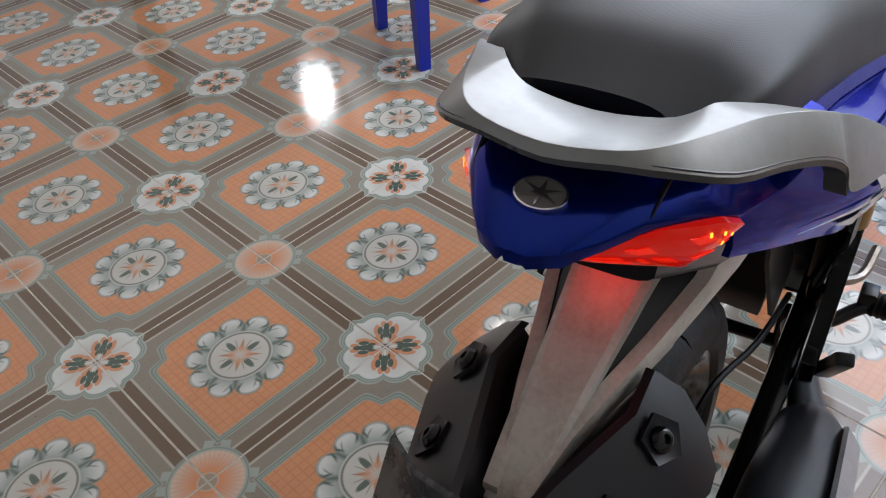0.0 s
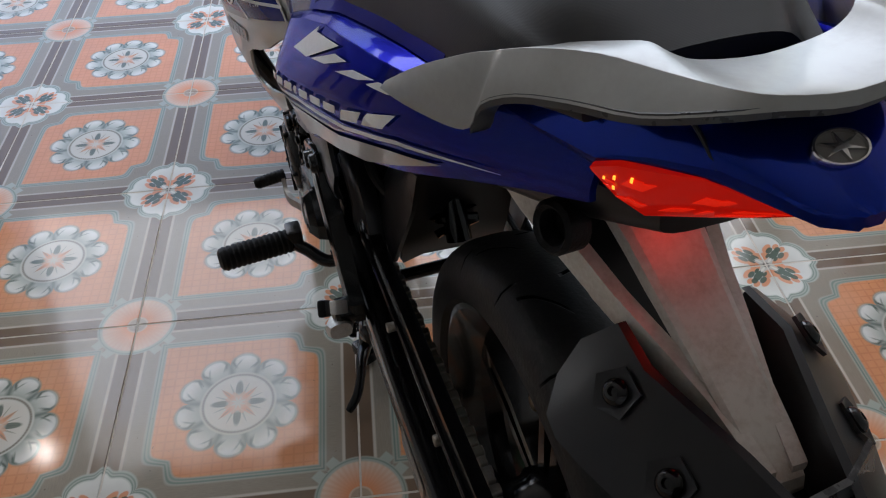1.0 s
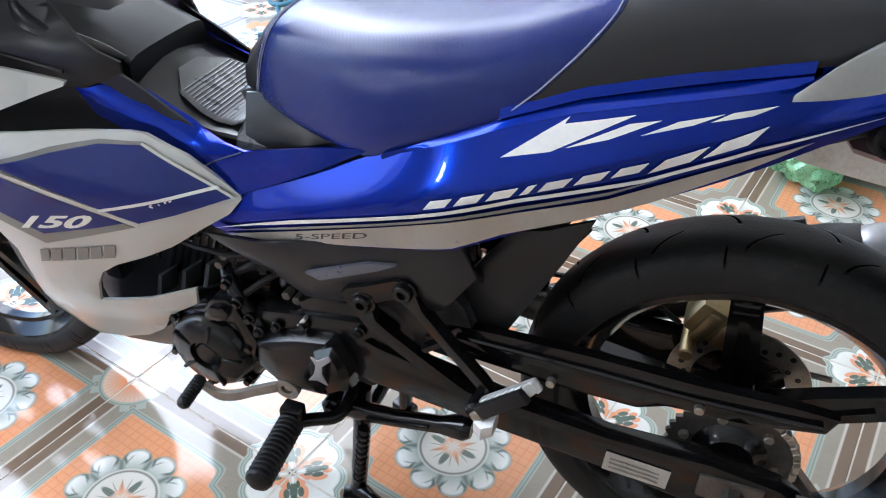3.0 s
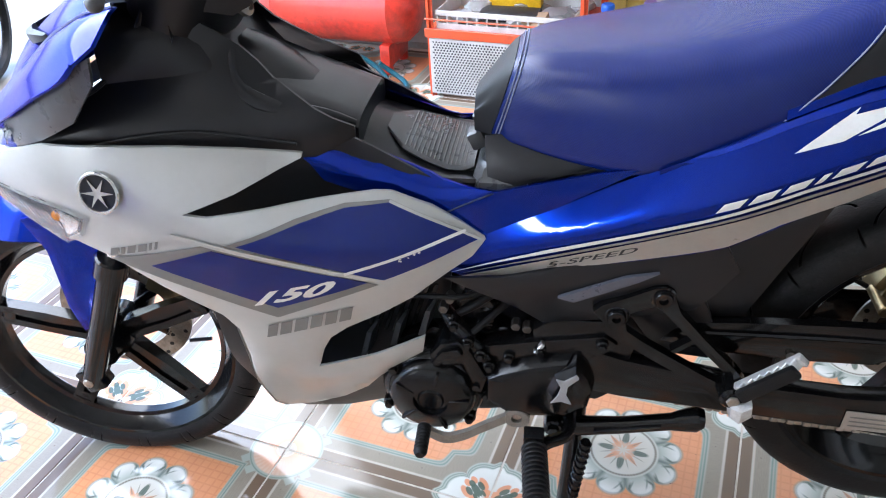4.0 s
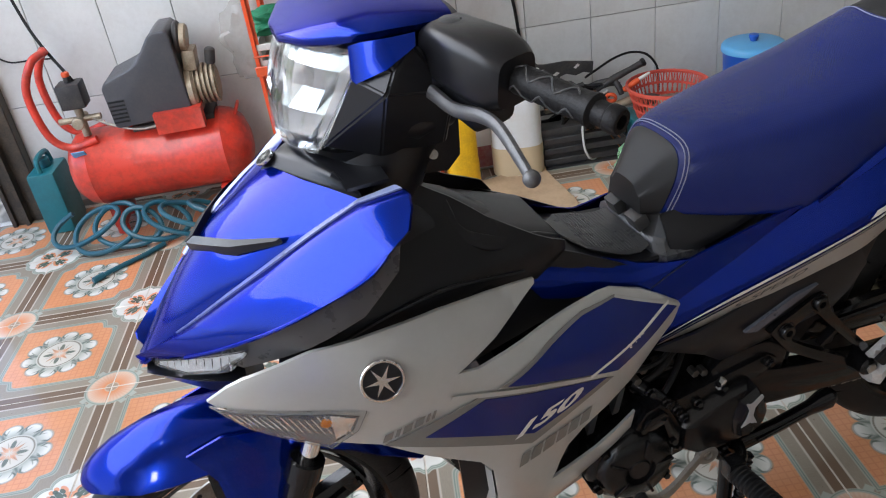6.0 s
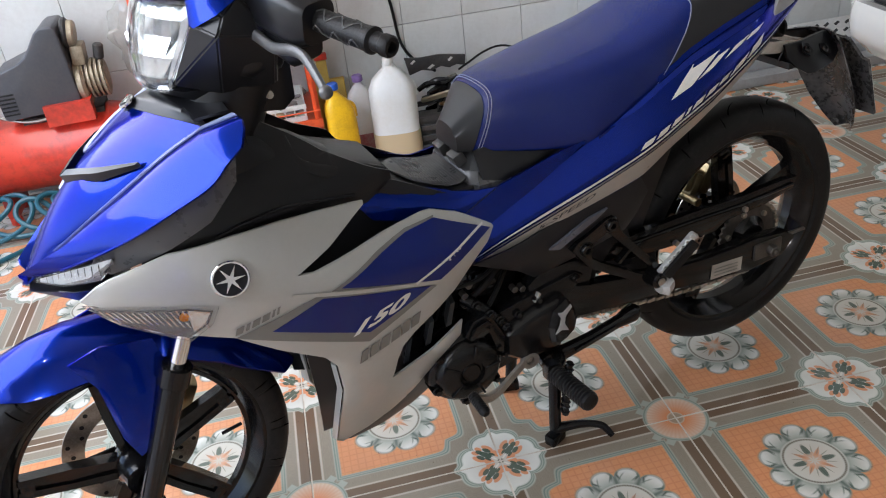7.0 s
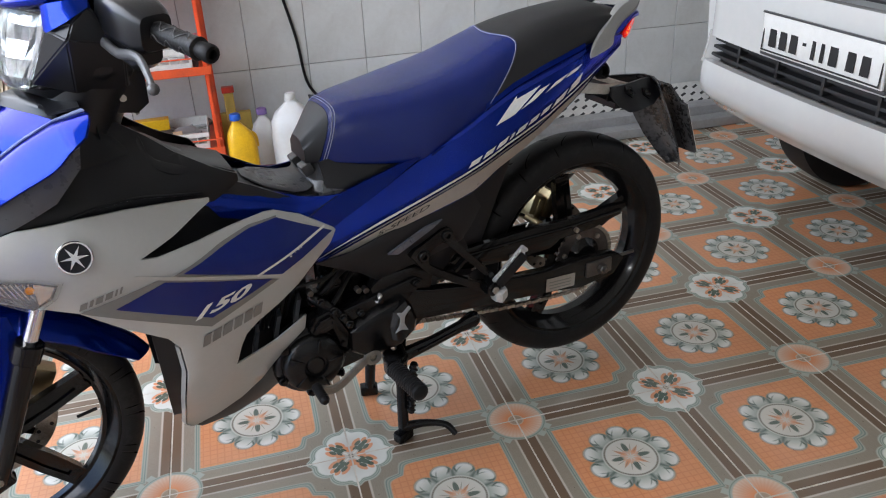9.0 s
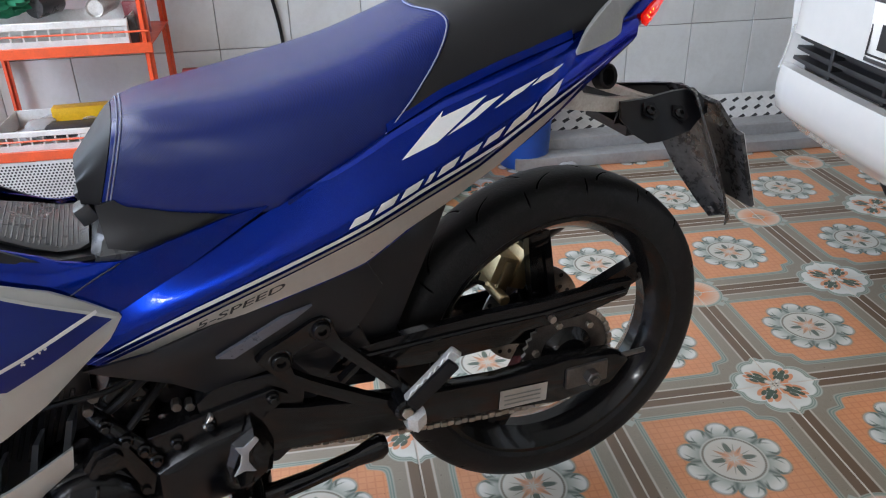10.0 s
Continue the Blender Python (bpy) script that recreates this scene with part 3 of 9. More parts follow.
def sheet(outline, surf, thick=0.004, lift=0.0, side=1, step=0.025, edge=0.006, roll=0.003, soft=0):
    """A curved panel: an outline in the side view laid on the surface y = surf(x, z), with rolled edges."""
    if not edge:
        step, lift = 0.012, lift + 0.0008
    pts = [tuple(p) for p in (smooth_line([(x, 0, z) for x, z in outline], soft, True) if soft else [(x, 0, z) for x, z in outline])]
    bm = bmesh.new()
    face = bm.faces.new([bm.verts.new(p) for p in pts])
    rim = set(bm.verts)
    if edge:
        bmesh.ops.inset_region(bm, faces=[face], thickness=edge, use_even_offset=True)
    xs, zs = [p[0] for p in pts], [p[2] for p in pts]
    for lo, hi, no, k in ((min(xs), max(xs), (1, 0, 0), 0), (min(zs), max(zs), (0, 0, 1), 2)):
        for i in range(1, int((hi - lo) / step) + 1):
            c = [0, 0, 0]
            c[k] = lo + i * (hi - lo) / (int((hi - lo) / step) + 1)
            bmesh.ops.bisect_plane(bm, geom=bm.verts[:] + bm.edges[:] + bm.faces[:], plane_co=c, plane_no=no, dist=1e-5)
    for v in bm.verts:
        fall = 0.0
        if edge:
            near = min(rim_gap(v.co.x, v.co.z, a, b) for a, b in zip(pts, pts[1:] + pts[:1]))
            fall = roll * max(0.0, 1.0 - near / edge) ** 2
        v.co.y = side * (surf(v.co.x, v.co.z) + lift - fall)
    res = bmesh.ops.extrude_face_region(bm, geom=bm.faces[:])
    for v in res["geom"]:
        if isinstance(v, bmesh.types.BMVert):
            v.co.y -= side * thick
    return bm


def both(name, outline, surf, mat, parent, label="", **kw):
    """The same panel on the left and right flanks."""
    return [part(name, sheet(outline, surf, side=s, **kw), mat, parent, label) for s in (1, -1)]


def flat(y):
    return lambda x, z: y


def stroke(a, b, width):
    """The outline of a straight line of some width."""
    ax, az = a
    bx, bz = b
    l = math.hypot(bx - ax, bz - az)
    nx, nz = -(bz - az) / l * width / 2, (bx - ax) / l * width / 2
    return [(ax + nx, az + nz), (bx + nx, bz + nz), (bx - nx, bz - nz), (ax - nx, az - nz)]


def writing(name, text, corner, across, up, surf, mat, parent, side=1, lift=0.004, shear=0.0, bold=0.0):
    """Letters of the built-in font laid on a flank; corner is the lower start, across and up the vectors of the line."""
    cu = bpy.data.curves.new(name, "FONT")
    cu.body, cu.size, cu.offset = text, 1.0, bold
    cu.resolution_u = 3
    tmp = bpy.data.objects.new(name, cu)
    scene.collection.objects.link(tmp)
    bpy.context.view_layer.update()
    me = bpy.data.meshes.new_from_object(tmp.evaluated_get(bpy.context.evaluated_depsgraph_get()))
    bpy.data.objects.remove(tmp)
    bm = bmesh.new()
    bm.from_mesh(me)
    xs, ys = [v.co.x for v in bm.verts], [v.co.y for v in bm.verts]
    x0, w, y0, h = min(xs), max(xs) - min(xs), min(ys), max(ys) - min(ys)
    for v in bm.verts:
        v_ = (v.co.y - y0) / h
        u = (v.co.x - x0) / w * (1 - shear) + shear * v_
        x, z = corner[0] + u * across[0] + v_ * up[0], corner[1] + u * across[1] + v_ * up[1]
        v.co = (x, side * (surf(x, z) + lift), z)
    return part(name, bm, mat, parent, smooth=False)


def plain_bars(name, widths, corner, across, up, gap, surf, mat, parent, side=1, lift=0.004, lean=0.0):
    """A brand mark stood in for by a row of plain blocks."""
    total = sum(widths) + gap * (len(widths) - 1)
    at = 0.0
    for w in widths:
        u0, u1 = at / total, (at + w) / total
        pts = []
        for u, v in ((u0, 0), (u1, 0), (u1, 1), (u0, 1)):
            u += lean * v
            pts.append((corner[0] + u * across[0] + v * up[0], corner[1] + u * across[1] + v * up[1]))
        part(name, sheet(pts, surf, 0.0006, lift, side, edge=0), mat, parent, smooth=False)
        at += w + gap


# --- tail: one side cover a flank, with its films ---
COVER = [(0.690, 0.528), (0.646, 0.581), (0.554, 0.631), (0.45, 0.690), (0.371, 0.726), (0.30, 0.759), (0.228, 0.786), (0.148, 0.807), (0.05, 0.830), (-0.03, 0.870),
         (-0.080, 0.890), (-0.092, 0.860), (-0.090, 0.824), (-0.05, 0.806), (0.008, 0.777),
         (0.078, 0.738), (0.17, 0.688), (0.265, 0.648), (0.344, 0.603), (0.616, 0.523), (0.668, 0.517)]
BAND = [(0.672, 0.519), (0.62, 0.538), (0.553, 0.566), (0.374, 0.641), (0.275, 0.676), (0.188, 0.704), (0.082, 0.757), (0.020, 0.782), (0.082, 0.742), (0.15, 0.700), (0.22, 0.668), (0.29, 0.640), (0.345, 0.607), (0.616, 0.526)]
SHELF_Y = lerp_table([(0.03, 0.099), (0.10, 0.105), (0.2, 0.119), (0.3, 0.136), (0.4, 0.144), (0.45, 0.142)])
for s in (1, -1):
    cover = part("side_cover", sheet(COVER, tail_side(s), 0.004, 0, s, step=0.012, roll=0.0), BLUE, bike, "metallic blue tail side cover")
    part("film", sheet(BAND, tail_side(s), 0.0006, 0.0016, s, edge=0), CHAMPAGNE, cover, "grey-brown lower band")
    part("film", sheet([(0.684, 0.527), (0.553, 0.580), (0.374, 0.653), (0.275, 0.692), (0.158, 0.729), (0.064, 0.774), (-0.033, 0.808), (0.064, 0.778), (0.158, 0.734), (0.275, 0.697), (0.374, 0.658), (0.553, 0.586)], tail_side(s), 0.0006, 0.0022, s, edge=0), WHITE_FILM, cover, "thin white line")
    part("film", sheet([(0.668, 0.526), (0.553, 0.574), (0.374, 0.648), (0.275, 0.685), (0.188, 0.714), (0.14, 0.736), (0.188, 0.710), (0.275, 0.680), (0.374, 0.644), (0.553, 0.570)], tail_side(s), 0.0006, 0.0020, s, edge=0), GREY_FILM, cover)
    for slash in ([(0.294, 0.736), (0.256, 0.766), (0.234, 0.783), (0.238, 0.776), (0.175, 0.794), (0.247, 0.750)], [(0.233, 0.756), (0.179, 0.786), (0.152, 0.793), (0.195, 0.770)],
                  [(0.167, 0.778), (0.137, 0.794), (0.100, 0.805), (0.124, 0.793)], [(0.110, 0.797), (0.093, 0.807), (0.058, 0.816), (0.077, 0.806)]):
        part("film", sheet(slash, tail_side(s), 0.0006, 0.0016, s, edge=0), WHITE_FILM, cover, "white slash")
    inner = [(x, SHELF_Y(x), lerp_table([(0.036, 0.842), (0.05, 0.838), (0.148, 0.815), (0.228, 0.794), (0.30, 0.766), (0.371, 0.731), (0.43, 0.702)])(x)) for x in np.linspace(0.036, 0.43, 26)]
    outer = [(x, tail_side(s)(x, lerp_table([(0.036, 0.833), (0.05, 0.829), (0.148, 0.806), (0.228, 0.785), (0.30, 0.758), (0.371, 0.725), (0.43, 0.698)])(x)), lerp_table([(0.036, 0.833), (0.05, 0.829), (0.148, 0.806), (0.228, 0.785), (0.30, 0.758), (0.371, 0.725), (0.43, 0.698)])(x)) for x in np.linspace(0.036, 0.43, 26)]
    part("cover_shelf", loft([[(a[0], s * a[1], a[2]), (a[0], s * (0.45 * a[1] + 0.55 * b[1]), 0.3 * a[2] + 0.7 * b[2]), (b[0], s * b[1], b[2]), (b[0], s * b[1], b[2] - 0.005), (a[0], s * a[1], a[2] - 0.006)] for a, b in zip(outer, inner)]), BLUE, cover, "shelf of the cover under the seat", angle=40)
    part("seat_rail_strip", loft([[(x, s * (y + 0.003), z + 0.001), (x, s * (y - 0.001), z + 0.011), (x, s * (y - 0.006), z + 0.011), (x, s * (y - 0.006), z - 0.002)] for x, y, z in inner[:18]]), BLUE, cover, "narrow blue strip under the seat", angle=30)
    plain_bars("brand_mark", [6, 6, 6, 2, 6, 6, 6], (0.369, 0.667), (-0.206, 0.076), (-0.004, 0.0108), 2.3, tail_side(s), WHITE_FILM, cover, s, 0.0022, 0.02)
    plain_bars("brand_mark", [9, 9], (0.155, 0.742), (-0.080, 0.039), (-0.009, 0.0155), 2.6, tail_side(s), WHITE_FILM, cover, s, 0.0022, 0.06)
writing("lettering", "5-SPEED", (0.557, 0.549), (-0.108, 0.043), (-0.004, 0.012), tail_y, PLASTIC, bike, lift=0.0026, bold=0.01)

# --- tail cap between the covers, lamps, emblem ---
cap_rings = []
for x, w, top, edge, wb, low in ((0.030, 0.108, 0.868, 0.842, 0.080, 0.800), (-0.050, 0.092, 0.884, 0.852, 0.074, 0.815), (-0.094, 0.079, 0.894, 0.858, 0.062, 0.826), (-0.120, 0.065, 0.897, 0.870, 0.052, 0.836),
                                 (-0.148, 0.048, 0.893, 0.878, 0.032, 0.852), (-0.170, 0.034, 0.886, 0.877, 0.017, 0.860), (-0.185, 0.022, 0.881, 0.875, 0.010, 0.865), (-0.193, 0.008, 0.878, 0.875, 0.004, 0.870)):
    half = [(0, top), (w * 0.35, top - 0.001), (w * 0.66, top - 0.1 * (top - edge)), (w * 0.88, top - 0.42 * (top - edge)), (w * 0.99, edge + 0.002), (w, edge - 0.001), (w * 0.97, edge - 0.006), (wb, low + 0.003), (wb * 0.9, low), (0, low)]
    cap_rings.append([(x, MID(x) + y, z) for y, z in half] + [(x, MID(x) - y, z) for y, z in half[::-1][1:-1]])
part("tail_cap", loft(cap_rings), BLUE, bike, "metallic blue tail end", angle=32)
for s in (1, -1):
    part("panel_gap", tube([(-0.146, MID(-0.1) + s * 0.0478, 0.8785), (-0.125, MID(-0.1) + s * 0.0502, 0.8908), (-0.100, MID(-0.1) + s * 0.0520, 0.8930)], 0.0012, 6, 4), PLASTIC, bike)
part("tail_underside", loft([oval(0.04, MID(0), 0.775, 0.085, 0.045, 20, 4), oval(-0.04, MID(-0.1), 0.798, 0.068, 0.034, 20, 4), oval(-0.11, MID(-0.1), 0.822, 0.045, 0.018, 20, 4)]), PLASTIC, bike)


def on_lamp(u, v, s, lift=0.0):
    """A point of the tail lamp's face: u from its front corner to its rear, v from its lower edge to its upper."""
    lo = [(-0.094, 0.0790, 0.850), (-0.104, 0.0690, 0.838), (-0.116, 0.0585, 0.832), (-0.140, 0.0405, 0.845), (-0.158, 0.0265, 0.855), (-0.170, 0.0175, 0.863)]
    hi = [(-0.094, 0.0805, 0.853), (-0.108, 0.0745, 0.862), (-0.122, 0.0650, 0.866), (-0.142, 0.0500, 0.872), (-0.158, 0.0370, 0.870), (-0.170, 0.0195, 0.865)]
    k = min(4, int(u * 5))
    f = u * 5 - k
    a, b = Vector(lo[k]).lerp(Vector(lo[k + 1]), f), Vector(hi[k]).lerp(Vector(hi[k + 1]), f)
    p = a.lerp(b, v)
    bulge = 0.004 * math.sin(math.pi * min(1, max(0, u))) * math.sin(math.pi * v)
    p += Vector((-0.45, 0.80, -0.35)) * (lift + bulge + 0.0015)
    return Vector((p.x, MID(p.x) + s * p.y, p.z))


def lamp_patch(u0, u1, v0, v1, s, lift=0.0, thick=0.004, n=8, m=4, skew=0.0):
    bm = bmesh.new()
    g = [[bm.verts.new(on_lamp(min(1, max(0, u0 + (u1 - u0) * i / n + skew * (j / m))), v0 + (v1 - v0) * j / m, s, lift)) for j in range(m + 1)] for i in range(n + 1)]
    for i in range(n):
        for j in range(m):
            bm.faces.new((g[i][j], g[i + 1][j], g[i + 1][j + 1], g[i][j + 1]))
    res = bmesh.ops.extrude_face_region(bm, geom=bm.faces[:])
    bmesh.ops.translate(bm, vec=Vector((0.45, -0.80 * s, 0.35)) * thick, verts=[v for v in res["geom"] if isinstance(v, bmesh.types.BMVert)])
    return bm


for s in (1, -1):
    lamp = part("tail_lamp", lamp_patch(0, 1, 0, 1, s, n=20, m=6), RED_LENS, bike, "glowing red faceted tail lamp lens")
    rng = random.Random(5)
    for k in range(16):
        u, v = 0.10 + 0.76 * rng.random(), 0.12 + 0.58 * rng.random()
        part("facet", lamp_patch(u, u + 0.03 + 0.08 * rng.random(), v, v + 0.05 + 0.12 * rng.random(), s, 0.0008, 0.0006, 3, 2, 0.05), RED_FACET, lamp)
    for u, v in ((0.12, 0.60), (0.20, 0.45), (0.20, 0.72), (0.31, 0.78)):
        part("glint", lamp_patch(u, u + 0.016, v, v + 0.09, s, 0.0014, 0.0006, 1, 1), LAMP_GLINT, lamp)
part("plate_lamp", loft([oval(-0.056, MID(-0.1), 0.774, 0.016, 0.004, 14, 3), oval(-0.092, MID(-0.1), 0.793, 0.015, 0.004, 14, 3)]), PLATE_GLOW, bike, "red lower window of the tail lamp")


def emblem(parent, m, r, disc=None):
    """A round badge: dark disc in a bright ring with a plain six-armed star."""
    ring = part("emblem", moved(lathe([(r, 0), (r, 0.003), (r * 0.96, 0.0042), (r * 0.88, 0.0042), (r * 0.85, 0.003), (r * 0.85, 0)], 36, True), m), CHROME, parent, "round badge with a bright ring")
    part("badge_disc", moved(lathe([(0, 0), (r * 0.87, 0), (r * 0.87, 0.0024), (0, 0.0028)], 32), m), disc or PLASTIC, ring)
    star = []
    for k in range(12):
        rr = r * (0.80 if k % 2 == 0 else 0.20)
        star.append((rr * math.cos(radians(30 * k)), rr * math.sin(radians(30 * k))))
    part("badge_star", moved(moved(slab(star, 0.0018, 0.0, 0.0044), pose(0, 0, 0, 90)), m), CHROME, ring)


emblem(bike, pose(-0.161, -0.0145, 0.8865, 0, -18, 0) @ Matrix.Diagonal((0.72, 1.04, 1, 1)), 0.0140, GREY_FILM)

# --- grab rail round the seat's rear ---
RAIL = [  # inner top, outer crease, outer foot, inner foot, each as (x, distance from the middle, z)
    ((0.046, 0.138, 0.833), (0.050, 0.143, 0.834), (0.051, 0.147, 0.829), (0.047, 0.142, 0.828)),
    ((0.022, 0.119, 0.853), (0.022, 0.130, 0.857), (0.023, 0.141, 0.832), (0.022, 0.130, 0.832)),
    ((-0.015, 0.101, 0.878), (-0.015, 0.115, 0.881), (-0.015, 0.129, 0.838), (-0.015, 0.116, 0.838)),
    ((-0.031, 0.092, 0.887), (-0.031, 0.108, 0.889), (-0.032, 0.122, 0.845), (-0.031, 0.109, 0.845)),
    ((-0.036, 0.090, 0.889), (-0.036, 0.105, 0.892), (-0.037, 0.118, 0.862), (-0.036, 0.106, 0.862)),
    ((-0.055, 0.078, 0.900), (-0.057, 0.095, 0.903), (-0.058, 0.108, 0.877), (-0.056, 0.096, 0.877)),
    ((-0.078, 0.064, 0.910), (-0.088, 0.080, 0.916), (-0.090, 0.094, 0.889), (-0.082, 0.080, 0.888)),
    ((-0.090, 0.056, 0.914), (-0.122, 0.066, 0.922), (-0.127, 0.080, 0.901), (-0.108, 0.070, 0.897)),
    ((-0.096, 0.048, 0.910), (-0.148, 0.052, 0.922), (-0.154, 0.058, 0.914), (-0.128, 0.052, 0.905)),
    ((-0.099, 0.034, 0.905), (-0.155, 0.034, 0.919), (-0.158, 0.034, 0.913), (-0.122, 0.034, 0.902)),
    ((-0.101, 0.000, 0.902), (-0.160, 0.000, 0.917), (-0.163, 0.000, 0.911), (-0.122, 0.000, 0.899)),
]
flatter = (1.0, 1.0, 1.0, 1.0, 1.0, 0.9, 0.7, 0.6, 0.75, 1.0, 1.0)
for k, (top_in, crease, foot, foot_in) in enumerate(RAIL):
    mid = (Vector(top_in) + Vector(foot)) / 2
    RAIL[k] = (top_in, tuple(mid.lerp(Vector(crease), flatter[k])), foot, foot_in)
rail_tracks = [smooth_line([r[k] for r in RAIL] + [(r[k][0], -r[k][1], r[k][2]) for r in RAIL[::-1][1:]], 3) for k in range(4)]
rail_rings = [[(p.x, MID(p.x) + p.y, p.z) for p in ring] for ring in zip(*rail_tracks)]
bm = loft(rail_rings)
bmesh.ops.recalc_face_normals(bm, faces=bm.faces[:])
bmesh.ops.bevel(bm, geom=[e for e in bm.edges if e.calc_face_angle(0) > 0.7], offset=0.0034, segments=3, affect="EDGES", profile=0.5, clamp_overlap=True)
rail = part("grab_rail", bm, RAIL_SILVER, bike, "scuffed silver-grey grab rail", angle=50)
lip = []
for r in rail_rings[9:-9]:
    c, d = Vector(r[2]), Vector(r[3])
    a = c.lerp(d, 0.06)
    lip.append([a + Vector((0, 0, 0.002)), a - Vector((0, 0, 0.004)), d - Vector((0, 0, 0.004)), d + Vector((0, 0, 0.003))])
part("rail_lip", loft(lip), GREY_PLASTIC, rail, "dark worn lower lip")

# --- seat ---
SEAT_TOP = soft_table([(-0.085, 0.898), (-0.07, 0.912), (-0.03, 0.920), (0.0, 0.922), (0.09, 0.914), (0.17, 0.900), (0.231, 0.882), (0.28, 0.862), (0.334, 0.845), (0.434, 0.825), (0.50, 0.816), (0.56, 0.811), (0.60, 0.803), (0.632, 0.782), (0.650, 0.748), (0.656, 0.715)])
SEAT_LOW = soft_table([(-0.085, 0.874), (0.0, 0.852), (0.05, 0.841), (0.099, 0.825), (0.177, 0.799), (0.267, 0.765), (0.30, 0.752), (0.40, 0.708), (0.44, 0.688), (0.455, 0.684), (0.55, 0.692), (0.60, 0.700), (0.635, 0.700), (0.656, 0.697)], 0.02)
SEAT_W = soft_table([(-0.085, 0.060), (-0.075, 0.076), (-0.05, 0.088), (0.0, 0.096), (0.10, 0.104), (0.20, 0.118), (0.30, 0.136), (0.40, 0.143), (0.47, 0.135), (0.55, 0.108), (0.60, 0.088), (0.632, 0.068), (0.648, 0.050), (0.656, 0.028)])


def seat_ring(x, grow=0.0):
    t, b, w = SEAT_TOP(x) + grow, SEAT_LOW(x), SEAT_W(x) + grow
    h = t - b
    r = min(0.05, h * 0.55)
    half = [(0.0, t), (w * 0.35, t - 0.001), (w * 0.62, t - 0.005), (w * 0.82, t - 0.016), (w * 0.945, t - 0.38 * h), (w * 0.985, t - 0.62 * h), (w, b + 0.16 * h), (w * 0.985, b + 0.03 * h), (w * 0.95, b)]
    half = [(p.y, p.z) for p in smooth_line([(0, y, z) for y, z in half], 3)]
    ring = [(x, y, z) for y, z in half] + [(x, -y, z) for y, z in half[::-1][:-1]]
    return ring


def bow(y, deep):
    """How far a seam swings ahead in the middle of the seat."""
    return deep * (1 - min(1.0, abs(y) / 0.13) ** 2)


def seat_piece(x0, x1, n, grow=0.0, lean=0.0):
    secs = []
    for i in range(n + 1):
        x = x0 + (x1 - x0) * i / n
        ring = seat_ring(x, grow)
        out = []
        for p in ring:
            k = 0.0
            if lean:
                f = (p[2] - SEAT_LOW(x)) / max(1e-4, SEAT_TOP(x) - SEAT_LOW(x))
                k = lean * (0.5 - f) * (1 - abs(2 * i / n - 1))
            out.append((p[0] + k, p[1], p[2]))
        secs.append(out)
    return loft(secs)


def slanted(bm, at, tilt, keep, deep=0.0):
    """Cuts a seat piece along a plane across the seat that leans."""
    for v in bm.verts:
        v.co.x -= bow(v.co.y, deep)
    geom = bm.verts[:] + bm.edges[:] + bm.faces[:]
    no = Vector((math.cos(radians(tilt)), 0, math.sin(radians(tilt))))
    bmesh.ops.bisect_plane(bm, geom=geom, plane_co=at, plane_no=no, clear_outer=keep < 0, clear_inner=keep > 0)
    for v in bm.verts:
        v.co.x += bow(v.co.y, deep)
    edges = [e for e in bm.edges if e.is_boundary]
    if edges:
        bmesh.ops.holes_fill(bm, edges=edges)
    return bm


seat = part("seat", slanted(slanted(seat_piece(-0.085, 0.656, 90), (0.250, 0, 0.812), 46, 1, 0.045), (0.614, 0, 0.76), 18, -1), SEAT_BLUE, bike, "blue woven vinyl rider saddle")
part("pillion_pad", slanted(seat_piece(-0.085, 0.40, 60), (0.249, 0, 0.812), 46, -1, 0.045), SEAT_BLACK, seat, "black vinyl pillion pad")
part("seat_nose", slanted(seat_piece(0.40, 0.656, 34), (0.615, 0, 0.76), 18, 1), SEAT_BLACK, seat, "black vinyl nose panel")


def seam(at, tilt, deep=0.0, grow=0.0010):
    """A line of stitching where a leaning plane cuts the seat's skin."""
    bm = seat_piece(-0.085, 0.656, 90, grow)
    for v in bm.verts:
        v.co.x -= bow(v.co.y, deep)
    no = Vector((math.cos(radians(tilt)), 0, math.sin(radians(tilt))))
    res = bmesh.ops.bisect_plane(bm, geom=bm.verts[:] + bm.edges[:] + bm.faces[:], plane_co=at, plane_no=no)
    pts = [v.co + Vector((bow(v.co.y, deep), 0, 0)) for v in res["geom_cut"] if isinstance(v, bmesh.types.BMVert)]
    bm.free()
    mid = sum(pts, Vector()) / len(pts)
    pts = [p for p in pts if p.z > SEAT_LOW(p.x) + 0.004]
    pts.sort(key=lambda p: math.atan2(p.y, p.z - mid.z + 0.02))
    return tube(pts, 0.0009, 5, 1)


part("stitching", seam((0.254, 0, 0.812), 46, 0.045), THREAD, seat, "pale stitched seam")
part("stitching", seam((0.609, 0, 0.76), 18), THREAD, seat, "pale stitched seam")
part("stitching", seam((0.605, 0, 0.76), 18), THREAD, seat, "pale stitched seam")
LEVER = material("worn_grey_lever", (0.075, 0.076, 0.08), 0.40, metal=0.4, dirt=(0.20, 0.195, 0.185), dirt_amount=0.4, dirt_scale=60)
WING_TRIM = material("silver_blue_film", (0.30, 0.34, 0.50), 0.3, metal=0.3, coat=0.6, dirt=(0.10, 0.14, 0.40), dirt_amount=0.7, dirt_scale=30)
LAMP_BACK = material("frosted_lamp_backing", (0.24, 0.25, 0.27), 0.20, metal=0.8, dirt=(0.15, 0.15, 0.17), dirt_amount=0.7, dirt_scale=60)

